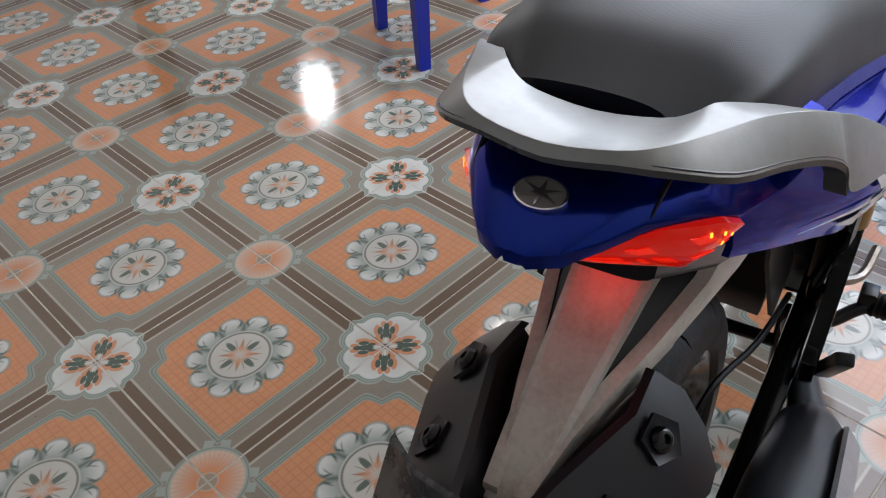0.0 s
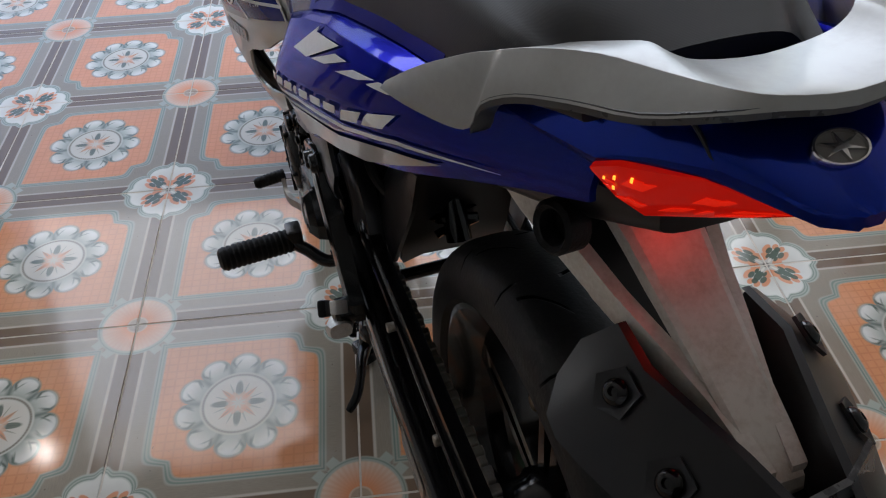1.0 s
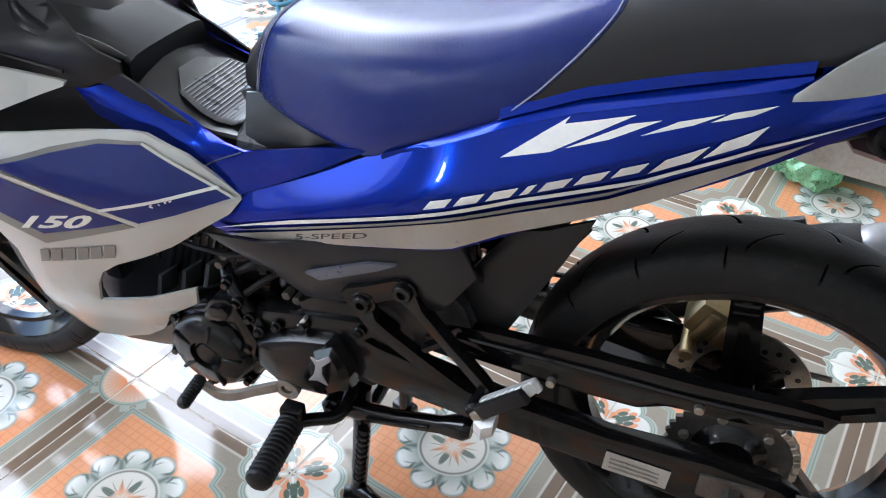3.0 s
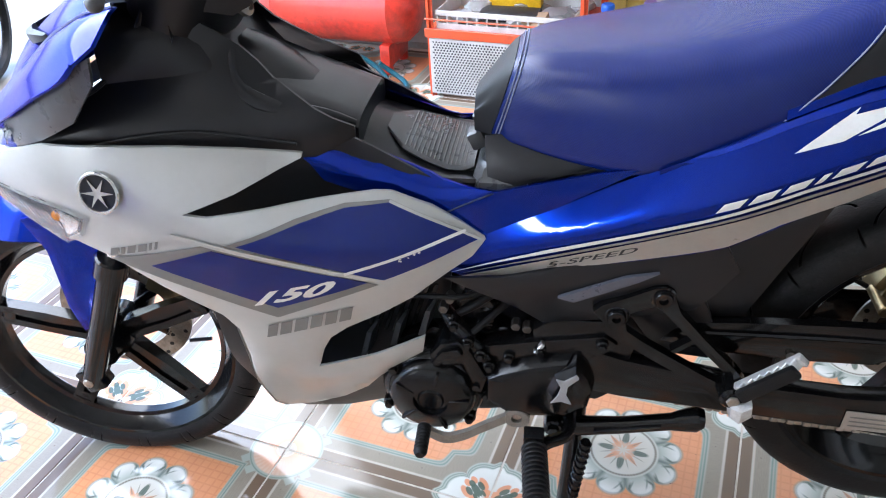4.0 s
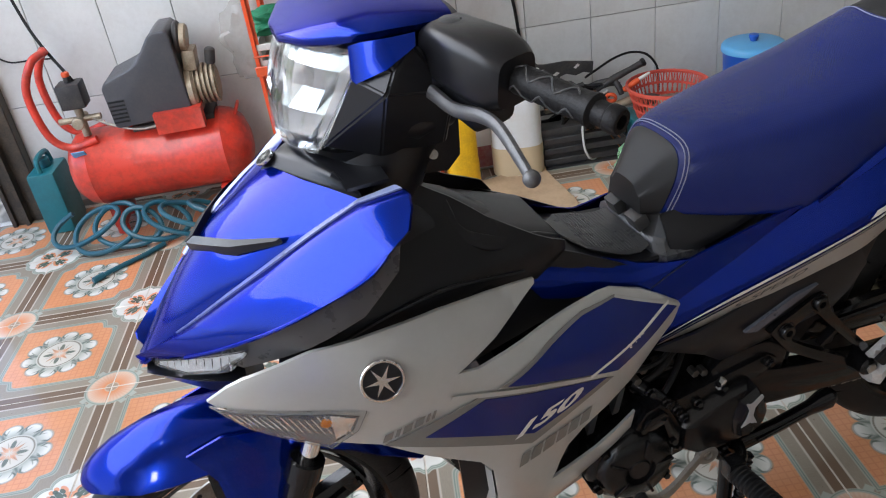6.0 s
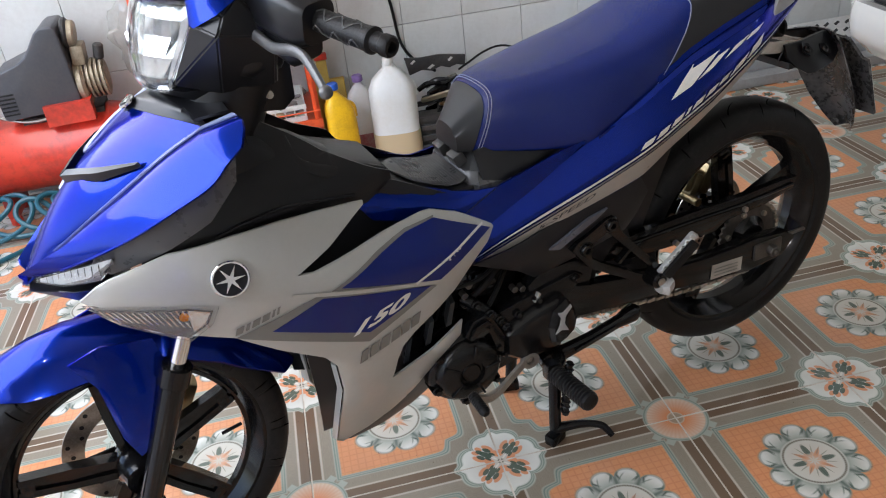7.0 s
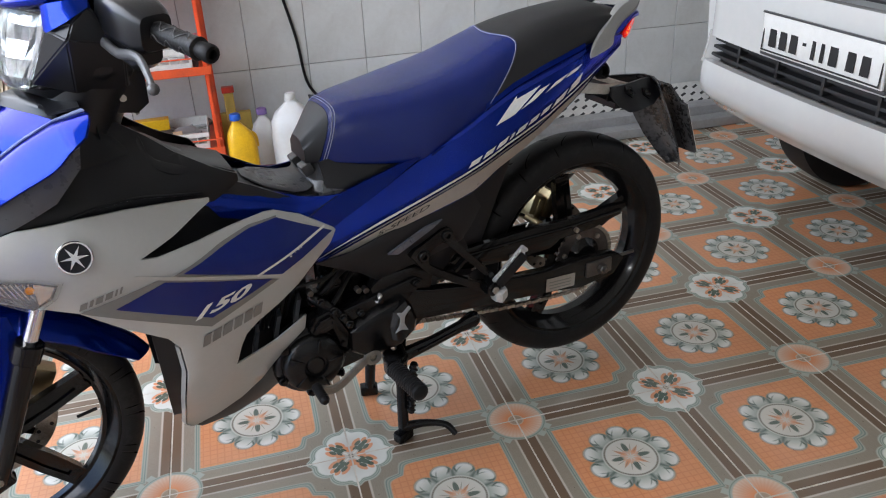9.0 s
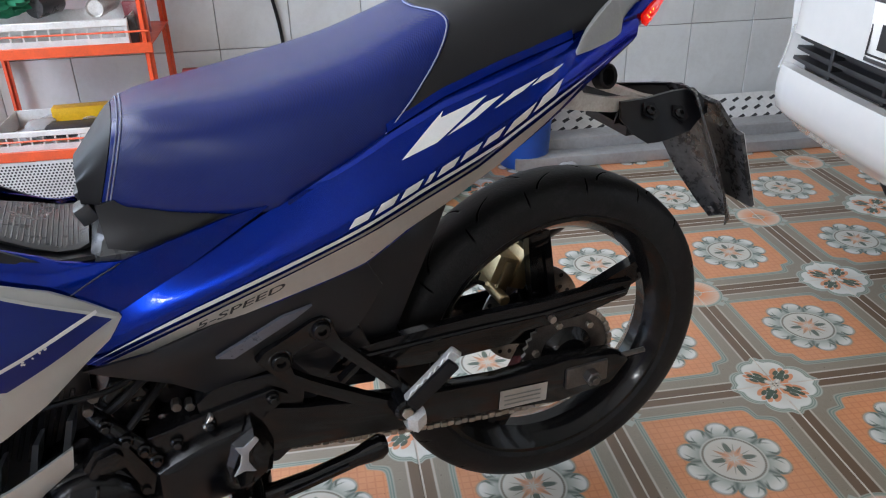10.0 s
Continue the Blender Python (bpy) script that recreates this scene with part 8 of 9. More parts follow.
solo("green_cloth", crumple((0.07, 0.095, 0.055), 4, 0.8, 4, 0.5), GREEN_CLOTH, "bunched green mesh cloth on the rack", "cloth", pose(2.50, 1.045, 0.6285))
solo("box_strip", box(2.43, 2.46, 0.64, 0.67, 0.5495, 0.625, 0.003), DARK, "small black block beside the tray", "block")
solo("steel_tray", join(box(2.44, 2.70, 0.66, 1.10, 0.8995, 0.905), *[rod((2.52, y, 0.905), (2.52, y, 0.935), 0.045, 20, None, 0.004) for y in (0.72, 0.84, 0.97)]), GREY_STEEL, "row of round tins on a sheet on the top shelf", "tins")


# ---- bottles on the floor ----
def bottle(name, label, w, d, h, neck_y, mat, cap_mat, m, fill=None):
    """A squarish moulded jug with shoulder, neck, grip and cap."""
    ob = thing(name, label, "bottle", m)
    secs = []
    for z, kx, ky, off in ((0, 0.86, 0.9, 0), (0.012, 1, 1, 0), (h * 0.30, 1, 1, 0), (h * 0.32, 0.97, 0.98, 0), (h * 0.60, 0.98, 0.98, 0), (h * 0.72, 0.93, 0.94, 0.15), (h * 0.80, 0.76, 0.79, 0.4), (h * 0.87, 0.46, 0.48, 0.85), (h * 0.92, 0.24, 0.25, 1.0), (h * 0.955, 0.24, 0.25, 1.0)):
        ring = []
        for k in range(20):
            a = k * 2 * math.pi / 20
            c, s = math.cos(a), math.sin(a)
            ring.append((math.copysign(abs(c) ** 0.6, c) * d / 2 * kx, math.copysign(abs(s) ** 0.6, s) * w / 2 * ky + off * neck_y, z))
        secs.append(ring)
    part("body", loft(secs), mat, ob)
    part("cap", moved(lathe([(0, 0), (0.020, 0), (0.021, 0.002), (0.021, 0.020), (0.018, 0.024), (0, 0.024)], 22), pose(0, neck_y, h * 0.945)), cap_mat, ob)
    part("grip", tube([(0, -w * 0.22, h * 0.80), (0, -w * 0.44, h * 0.74), (0, -w * 0.47, h * 0.62)], 0.010, 8, 5), mat, ob)
    if fill:
        part("fill_band", loft([[(x * 1.012, y * 1.012, z) for x, y, z in secs[i]] for i in (1, 2)]), fill, ob, "liquid showing through the lower wall")
    return ob


bottle("oil_bottle", "dirty yellow plastic oil bottle with a blue cap", 0.115, 0.085, 0.355, 0.012, YELLOW, BLUE_PLASTIC, pose(2.43, 0.530, 0, 0, 0, 6))
bottle("jug", "large translucent white jug half full of amber liquid", 0.185, 0.14, 0.395, 0.0, MILKY, WHITE_PLASTIC, pose(2.50, 0.320, 0, 0, 0, -8), OIL)
bottle("drink_bottle", "milky bottle with purple cap and worn red label", 0.105, 0.090, 0.315, 0.0, MILKY, PURPLE, pose(2.60, 0.435, 0, 0, 0, 0), PINK_LABEL)
solo("wood_offcut", join(box(2.735, 2.765, 0.535, 0.575, 0, 0.36, 0.002, 1), box(2.755, 2.785, 0.475, 0.61, 0, 0.27, 0.002, 1)), WOOD, "yellow wooden offcuts leaning at the wall", "offcut")
solo("red_block", box(2.735, 2.765, 0.530, 0.580, 0.361, 0.386, 0.003), RED, "small dark red block on the wooden offcut", "block")
cb = bmesh.new()
bmesh.ops.create_grid(cb, x_segments=24, y_segments=24, size=0.5)
for v in cb.verts:
    e = 0.012 * noise.noise(v.co * 7)
    v.co = Vector((v.co.x * 0.34 + e, v.co.y * 0.36 + e, 0.004 + 0.006 * max(0.0, noise.noise(v.co * 5.0)) + (0.010 if abs(v.co.x) > 0.47 else 0)))
res = bmesh.ops.extrude_face_region(cb, geom=cb.faces[:])
bmesh.ops.translate(cb, vec=(0, 0, 0.003), verts=[v for v in res["geom"] if isinstance(v, bmesh.types.BMVert)])
solo("cardboard_sheet", cb, CARDBOARD, "flattened torn brown cardboard lying on the tiles", "cardboard", pose(2.27, 0.385, 0, 0, 0, 8))

# ---- heap of black parts, baskets and bag ----
heap = thing("plastic_crate", "dark slatted plastic crate holding tools", "crate", pose(2.60, 0.08, 0))
for z in (0.02, 0.06, 0.10):
    for (a, b) in (((-0.14, -0.15), (-0.14, 0.15)), ((0.14, -0.15), (0.14, 0.15)), ((-0.14, -0.15), (0.14, -0.15)), ((-0.14, 0.15), (0.14, 0.15))):
        part("crate_slat", box(min(a[0], b[0]) - 0.004, max(a[0], b[0]) + 0.004, min(a[1], b[1]) - 0.004, max(a[1], b[1]) + 0.004, z, z + 0.022, 0.002, 1), DARK, heap)
part("crate_floor", box(-0.14, 0.14, -0.15, 0.15, 0.0, 0.008), DARK, heap, smooth=False)
for k in range(9):
    L = rr.uniform(0.10, 0.22)
    a = rr.uniform(0, 180)
    m = pose(2.60 + rr.uniform(-0.06, 0.06), 0.08 + rr.uniform(-0.06, 0.06), 0.10 + 0.012 * k, rr.uniform(-14, 14), rr.uniform(-14, 14), a)
    solo("black_part", moved(loft([oval(-L / 2, 0, 0.02, 0.010, 0.010, 10, 3), oval(-L / 4, 0, 0.02, 0.020, 0.016, 10, 3), oval(L / 4, 0.01, 0.02, 0.016, 0.014, 10, 3), oval(L / 2, 0.01, 0.02, 0.006, 0.008, 10, 3)]), m), rr.choice([DARK, DARK, PLASTIC, ENGINE]), "black plastic machine part lying in the crate", "part", group="parts in the crate")
def holed_bracket():
    """A long moulded strip with a scalloped lower edge."""
    top = [(-0.125, 0.040), (-0.06, 0.030), (0.02, 0.030), (0.125, 0.012)]
    low = [(0.120, -0.032), (0.085, -0.022), (0.055, -0.030), (0.020, -0.018), (-0.02, -0.030), (-0.06, -0.020), (-0.110, -0.034)]
    return slab(top + low, 0.012, 0.003, 0)


bracket = thing("black_fairing", "long black moulded bracket with pale holes on the heap", "bracket", pose(2.665, 0.112, 0.300, 0, 0, -88))
part("body", holed_bracket(), DARK, bracket)
for x, z, w in ((-0.092, 0.018, 0.011), (0.060, 0.006, 0.012), (-0.020, -0.012, 0.016)):
    part("hole", sheet([(x - w, z - 0.004), (x - 0.3 * w, z - 0.009), (x + w, z + 0.003), (x + 0.3 * w, z + 0.009)], flat(0.0005), 0.001, 0, 1, edge=0), WHITE_PLASTIC, bracket)
    part("hole", sheet([(x - w, z - 0.004), (x - 0.3 * w, z - 0.009), (x + w, z + 0.003), (x + 0.3 * w, z + 0.009)], flat(0.0125), 0.001, 0, -1, edge=0), WHITE_PLASTIC, bracket)
solo("parts_box", join(box(2.47, 2.53, 0.075, 0.235, 0.02, 0.165, 0.006), box(2.465, 2.535, 0.070, 0.240, 0.150, 0.175, 0.004)), DARK, "black plastic parts box in front of the heap", "box", pose(0, 0, -0.0195))
solo("scoop", loft([[(2.56 - 0.02 * k, 0.205 - 0.032 * k, 0.186 + 0.010 * k), (2.54 - 0.02 * k, 0.205 - 0.032 * k, 0.205 + 0.012 * k), (2.53 - 0.02 * k, 0.200 - 0.032 * k, 0.203 + 0.012 * k), (2.55 - 0.02 * k, 0.200 - 0.032 * k, 0.182 + 0.010 * k)] for k in range(5)]), CAST, "grey-brown dusty metal scoop lying on the box", "scoop")
HEAP_BROWN = material("oily_brown_metal", (0.16, 0.085, 0.035), 0.35, metal=0.5, dirt=(0.05, 0.03, 0.02), dirt_amount=0.6, dirt_scale=40)
for x, y, z, turn in ((2.52, 0.118, 0.172, 20), (2.57, 0.020, 0.222, 70), (2.525, 0.045, 0.186, 130), (2.56, -0.010, 0.200, 10)):
    solo("brown_part", moved(join(rod((-0.016, 0, 0), (0.016, 0, 0.004), 0.011, 12, 0.008, 0.002), rod((0.006, 0, 0), (0.010, 0.016, 0.006), 0.007, 10, None, 0.001)), pose(x, y, z, 0, 12, turn)), HEAP_BROWN, "small oily brown metal fitting on the heap", "fitting", group="brown fittings")
solo("orange_ring", moved(lathe([(0.014, -0.006), (0.021, -0.006), (0.023, 0), (0.021, 0.006), (0.014, 0.006), (0.012, 0)], 24, True), pose(2.52, -0.035, 0.216, 20, 60, 0)), ORANGE, "small orange plastic ring on the heap", "ring")
solo("socket", moved(lathe([(0.006, 0), (0.011, 0), (0.011, 0.022), (0.007, 0.022), (0.006, 0.016)], 6, True), pose(2.50, 0.036, 0.174, 0, -80, 0)), STEEL, "small hexagonal steel socket on the heap", "socket")
solo("grey_cylinder", join(rod((2.53, -0.010, 0.172), (2.53, -0.115, 0.192), 0.012, 14, 0.016, 0.003), rod((2.53, -0.112, 0.1915), (2.53, -0.130, 0.195), 0.019, 14, None, 0.003)), CAST, "grey metal cylinder lying on the heap", "cylinder")
driver = thing("hand_tool", "orange-handled screwdriver with a clear tip on the heap", "tool", pose(0, 0, 0))
part("handle", rod((2.55, -0.090, 0.224), (2.55, -0.148, 0.256), 0.0105, 12, 0.012, 0.004), ORANGE, driver)
part("tip", rod((2.55, -0.148, 0.256), (2.55, -0.188, 0.276), 0.008, 10, 0.005, 0.002), WHITE_PLASTIC, driver)
grip = thing("air_gun", "long black pistol-shaped tool on the heap", "tool", pose(0, 0, 0))
part("body", tube([(2.60, -0.030, 0.236), (2.60, -0.075, 0.258), (2.60, -0.130, 0.280), (2.60, -0.176, 0.298)], [0.012, 0.014, 0.011, 0.013], 12, 4), DARK, grip)
part("handle", tube([(2.60, -0.070, 0.252), (2.585, -0.085, 0.225), (2.575, -0.092, 0.200)], [0.010, 0.012, 0.010], 10, 4), DARK, grip)
part("nozzle", rod((2.60, -0.172, 0.297), (2.60, -0.186, 0.303), 0.016, 12, None, 0.003), PLASTIC, grip)
for k in range(7):
    y0 = 0.20 - 0.034 * k
    solo("black_rod", tube([(2.62 + 0.01 * (k % 2), y0, 0.212 + 0.006 * (k % 3)), (2.61, y0 - 0.04, 0.235 + 0.008 * (k % 2)), (2.60, y0 - 0.09, 0.232 + 0.012 * (k % 3))], [0.010, 0.012, 0.007], 8, 4), rr.choice([DARK, PLASTIC, ENGINE]), "black plastic rod lying across the heap", "rod", group="rods on the heap")
solo("cable", tube([(2.66, 0.02, 0.255), (2.68, -0.03, 0.272), (2.68, -0.09, 0.302), (2.68, -0.155, 0.317), (2.69, -0.22, 0.298), (2.69, -0.260, 0.25), (2.68, -0.266, 0.195), (2.67, -0.262, 0.140)], 0.0045, 8, 8), RUBBER, "thick black cable arching over the heap", "cable")
solo("cord", tube([(2.53, -0.025, 0.240), (2.51, 0.005, 0.236), (2.49, 0.045, 0.215), (2.465, 0.075, 0.180), (2.45, 0.090, 0.150), (2.445, 0.088, 0.08), (2.45, 0.07, 0.03), (2.48, 0.04, 0.008), (2.50, 0.02, 0.006)], 0.0040, 6, 6), WHITE_PLASTIC, "thin cream cord hanging from the heap", "cord")


def basket(name, label, r0, r1, h, mat, m):
    """A round basket with a rim and a lattice wall."""
    ob = thing(name, label, "basket", m)
    part("basket_floor", lathe([(0, 0), (r0, 0), (r0, 0.004), (0, 0.004)], 40), mat, ob)
    part("rim", moved(lathe([(r1, -0.008), (r1 + 0.006, -0.006), (r1 + 0.006, 0.004), (r1, 0.006), (r1 - 0.003, 0.002)], 48, True), pose(0, 0, h)), mat, ob)
    n = 44
    for k in range(n):
        a = k * 2 * math.pi / n
        for lean_ in (0.12, -0.12):
            p0, p1 = (r0 * math.cos(a), r0 * math.sin(a), 0.002), (r1 * math.cos(a + lean_), r1 * math.sin(a + lean_), h)
            part("stave", tube([p0, p1], 0.0026, 4, 1), mat, ob, smooth=False)
    for f in (0.33, 0.66):
        r = r0 + (r1 - r0) * f
        part("hoop", moved(lathe([(r - 0.002, -0.004), (r + 0.003, -0.004), (r + 0.003, 0.004), (r - 0.002, 0.004)], 40, True), pose(0, 0, h * f)), mat, ob)
    return ob


basket("round_basket", "coral-red round plastic basket of greasy parts", 0.105, 0.140, 0.115, BASKET_RED, pose(2.50, -0.235, 0.128))
for k in range(7):
    solo("greasy_part", crumple((0.035, 0.045, 0.03), 70 + k, 0.7, 2, 0.5), rr.choice([DARK, STEEL, CAST]), "small greasy metal part in the red basket", "part", pose(2.50 + rr.uniform(-0.06, 0.06), -0.235 + rr.uniform(-0.06, 0.06), 0.136 + 0.012 * (k % 3)), "parts in the basket")
solo("toolbox", join(box(2.38, 2.62, -0.36, -0.11, 0.0, 0.110, 0.010), box(2.375, 2.625, -0.365, -0.105, 0.110, 0.127, 0.006)), TEAL, "teal plastic tool case under the red basket", "toolbox")
bucket = thing("paint_bucket", "blue plastic bucket with a lighter lid", "bucket", pose(2.62, -0.60, 0))
part("body", lathe([(0, 0), (0.088, 0), (0.092, 0.006), (0.106, 0.28), (0.108, 0.285), (0.104, 0.285), (0, 0.285)], 32), BLUE_PLASTIC, bucket)
part("lid", moved(lathe([(0, 0.016), (0.095, 0.014), (0.108, 0.008), (0.113, 0.0), (0.113, -0.014), (0.110, -0.014)], 32), pose(0, 0, 0.292)), LIGHT_BLUE, bucket)
part("knob", moved(lathe([(0, 0.026), (0.016, 0.024), (0.018, 0.018), (0.012, 0.0)], 20), pose(0, 0, 0.308)), BLUE_PLASTIC, bucket)
solo("plastic_bag", crumple((0.10, 0.115, 0.095), 2, 0.80, 4, 0.34), GREEN_BAG, "crumpled pale green plastic bag on the tiles", "bag", pose(2.285, -0.105, 0.001, 0, 0, 30))
solo("clear_sheet", crumple((0.02, 0.09, 0.15), 9, 0.9, 4, 0.4), CLEAR_BAG, "crumpled clear plastic hanging beside the rack", "bag", pose(2.765, 1.21, 0.42))
solo("wall_cable", tube([(2.80, 0.40, 1.30), (2.80, 0.36, 1.05), (2.80, 0.30, 0.80), (2.80, 0.245, 0.55), (2.80, 0.22, 0.36), (2.79, 0.16, 0.27), (2.74, 0.10, 0.24)], 0.006, 8, 6), RUBBER, "black cable hanging down the tiled wall", "cable")
solo("wall_clip", join(tube([(2.800, 0.48, 0.80), (2.79, 0.47, 0.78), (2.79, 0.46, 0.74)], 0.006, 6, 3), box(2.785, 2.808, 0.44, 0.50, 0.775, 0.79, 0.003)), DARK, "small black hook on the wall", "hook")

# ---- air compressor ----
HOOD_GREY = material("blue_grey_hood_plastic", (0.055, 0.058, 0.068), 0.45, dirt=(0.10, 0.095, 0.09), dirt_amount=0.5, dirt_scale=12, grain=0.15)
comp = thing("air_compressor", "red tank air compressor with black motor cover, paint stained", "air compressor", pose(2.62, 1.585, 0.0, 0, 0, 3))
R = 0.135
tank = moved(lathe([(0, -0.325), (0.045, -0.320), (0.095, -0.302), (0.125, -0.272), (R, -0.235), (R + 0.002, -0.232), (R, -0.228), (R, 0.228), (R + 0.002, 0.232), (R, 0.235), (0.125, 0.272), (0.095, 0.302), (0.045, 0.320), (0, 0.325)], 40), pose(0, 0, 0.235, 90, 0, 0))
part("tank", tank, RED, comp, "scuffed red air tank with dark stains")
part("saddle", loft([[(x, y, 0.335), (x, y, 0.375), (x, -y * 0 + y2, 0.375), (x, y2, 0.335)] for x, y, y2 in ((-0.06, -0.22, 0.06), (0.07, -0.22, 0.06))]), DARK, comp, "black mounting plate")
part("belt_guard", loft([[(-0.125, -0.195, z), (-0.125, -0.035, z), (-0.075 - k, -0.035, z), (-0.075 - k, -0.195, z)] for z, k in ((0.352, 0.0), (0.357, 0.004), (0.415, 0.004), (0.425, -0.03))]), RED, comp, "folded red steel guard", smooth=False)
cov = [(-0.165, 0.400), (0.090, 0.390), (0.100, 0.400), (0.105, 0.530), (0.092, 0.550), (0.00, 0.580), (-0.03, 0.598), (-0.085, 0.672), (-0.105, 0.685), (-0.145, 0.685), (-0.156, 0.672)]
motor = part("motor_cover", moved(slab([(y, z) for y, z in cov], 0.20, 0.016, 0.10, 3), pose(0, 0, 0, 0, 0, 90)), HOOD_GREY, comp, "angular blue-grey motor cover")
for k in range(6):
    part("vent_slit", box(-0.103, -0.098, 0.045, 0.098, 0.41 + k * 0.014, 0.416 + k * 0.014), PLASTIC, motor, smooth=False)
pump = part("pump", join(rod((-0.01, -0.19, 0.46), (-0.01, -0.12, 0.46), 0.085, 26, None, 0.010), rod((-0.01, -0.26, 0.47), (-0.01, -0.17, 0.47), 0.055, 22)), CAST, comp, "dirty cast alloy pump")
for k in range(5):
    part("cooling_fin", rod((-0.01, -0.255 + k * 0.016, 0.47), (-0.01, -0.247 + k * 0.016, 0.47), 0.070, 22), CAST, pump)
part("pump_head", join(moved(box(-0.045, 0.045, -0.022, 0.022, 0, 0.07, 0.008), pose(-0.01, -0.185, 0.53, 6, 0, 0)), rod((-0.02, -0.200, 0.635), (-0.02, -0.170, 0.640), 0.046, 22, None, 0.006)), CAST, comp)
part("cylinder_cap", rod((-0.02, -0.178, 0.640), (-0.02, -0.158, 0.643), 0.054, 24, None, 0.006), DARK, comp, "black ribbed cylinder cap")
part("air_filter", rod((-0.02, -0.250, 0.535), (-0.02, -0.262, 0.590), 0.018, 18, None, 0.006), DARK, comp)
part("copper_pipe", tube([(-0.06, -0.16, 0.42), (-0.10, -0.06, 0.385), (-0.09, 0.03, 0.375), (-0.07, 0.12, 0.40), (-0.05, 0.18, 0.43)], 0.005, 8, 6), STEEL, comp)
for x in (-0.075, 0.075):
    part("handle", tube([(x, 0.18, 0.36), (x - 0.0, 0.27, 0.345), (x, 0.33, 0.40), (x, 0.345, 0.55), (x * 0.9, 0.30, 0.645), (0, 0.27, 0.66)], 0.0135, 10, 6), RED, comp, "bent red tube handle")
part("pressure_switch", join(box(-0.085, -0.005, 0.175, 0.255, 0.475, 0.560, 0.008), rod((-0.045, 0.215, 0.560), (-0.045, 0.215, 0.585), 0.012, 12, None, 0.003)), DARK, comp, "black pressure switch box")
part("switch_knob", rod((-0.045, 0.215, 0.578), (-0.045, 0.215, 0.595), 0.013, 14, None, 0.003), ORANGE, comp)
part("manifold", join(rod((-0.045, 0.215, 0.37), (-0.045, 0.215, 0.48), 0.014, 12), rod((-0.045, 0.15, 0.43), (-0.045, 0.29, 0.43), 0.011, 12), rod((-0.10, 0.215, 0.43), (0.01, 0.215, 0.43), 0.010, 12), rod((-0.105, 0.215, 0.43), (-0.085, 0.215, 0.43), 0.020, 16, None, 0.003)), CAST, comp, "brass-coloured manifold with gauge")
part("tank_label", moved(box(-0.001, 0.001, -0.022, 0.022, -0.025, 0.025), pose(-0.103, 0.245, 0.322, 0, -40, 0)), LIGHT_BLUE, comp, "small blue and white tank label", smooth=False)
for y in (-0.20, 0.20):
    part("foot", join(box(-0.10, 0.10, y - 0.02, y + 0.02, 0.030, 0.115, 0.006), *[rod((x, y, 0.0), (x, y, 0.032), 0.022, 14, None, 0.004) for x in (-0.08, 0.08)]), RED, comp)
part("lift_eye", tube([(0.02, -0.285, 0.345), (0.02, -0.30, 0.375), (-0.02, -0.30, 0.375), (-0.02, -0.285, 0.345)], 0.006, 8, 4), RED, comp)
part("power_cord", tube([(-0.04, 0.20, 0.56), (0.06, 0.30, 0.70), (0.14, 0.36, 0.85), (0.175, 0.40, 1.05)], 0.0055, 8, 6), RUBBER, comp)
coil = []
for k in range(150):
    a = k * 0.30
    drift = k / 150
    wob = noise.noise(Vector((k * 0.05, 1.3, 0.2)))
    r = 0.105 + 0.05 * noise.noise(Vector((k * 0.09, 0.3, 4.0)))
    coil.append((2.43 + r * 0.55 * math.cos(a) + 0.05 * wob, 1.93 - 0.62 * drift + r * math.sin(a) * 0.9, 0.07 + 0.055 * math.cos(a * 0.93 + 1.0) + 0.02 * wob))
coil = [(x, y, max(0.011, z)) for x, y, z in coil]
solo("air_hose", tube(coil, 0.0095, 8, 3), HOSE, "loose coils of teal air hose on the floor", "hose")
solo("hose_end", join(tube([(2.36, 1.60, 0.012), (2.30, 1.66, 0.011), (2.24, 1.735, 0.011), (2.20, 1.775, 0.012)], 0.0085, 8, 5), rod((2.205, 1.77, 0.012), (2.175, 1.80, 0.012), 0.011, 12, None, 0.002)), HOSE, "teal hose end with a metal coupling", "hose")
solo("fuel_can", join(box(2.60, 2.76, 1.98, 2.08, 0.0, 0.24, 0.014), rod((2.68, 2.03, 0.24), (2.68, 2.03, 0.275), 0.020, 16, None, 0.004), tube([(2.62, 2.03, 0.24), (2.63, 2.03, 0.285), (2.72, 2.03, 0.285), (2.74, 2.03, 0.24)], 0.010, 8, 4)), TEAL, "teal plastic can standing behind the compressor", "can")
solo("electric_wire", tube([(2.806, 2.10, 0.62), (2.79, 2.05, 0.60), (2.78, 1.98, 0.60), (2.76, 1.90, 0.60)], 0.003, 6, 4), RUBBER, "thin black wire from a hole in the wall", "wire")


# ---- white truck nose ----
CAR_WHITE = material("white_car_paint", (0.53, 0.53, 0.51), 0.22, coat=0.8, dirt=(0.62, 0.61, 0.58), dirt_amount=0.35, dirt_scale=4, rough_var=0.05)
CAR_BLACK = material("black_grille_plastic", (0.012, 0.012, 0.013), 0.45, dirt=(0.04, 0.04, 0.04), dirt_amount=0.4)
PLATE_WHITE = material("plate_enamel", (0.72, 0.72, 0.69), 0.35, dirt=(0.5, 0.49, 0.46), dirt_amount=0.3, dirt_scale=25)
GLASS = material("dark_glass", (0.02, 0.025, 0.03), 0.04, coat=0.5)
CX, HALF = 1.13, 0.76


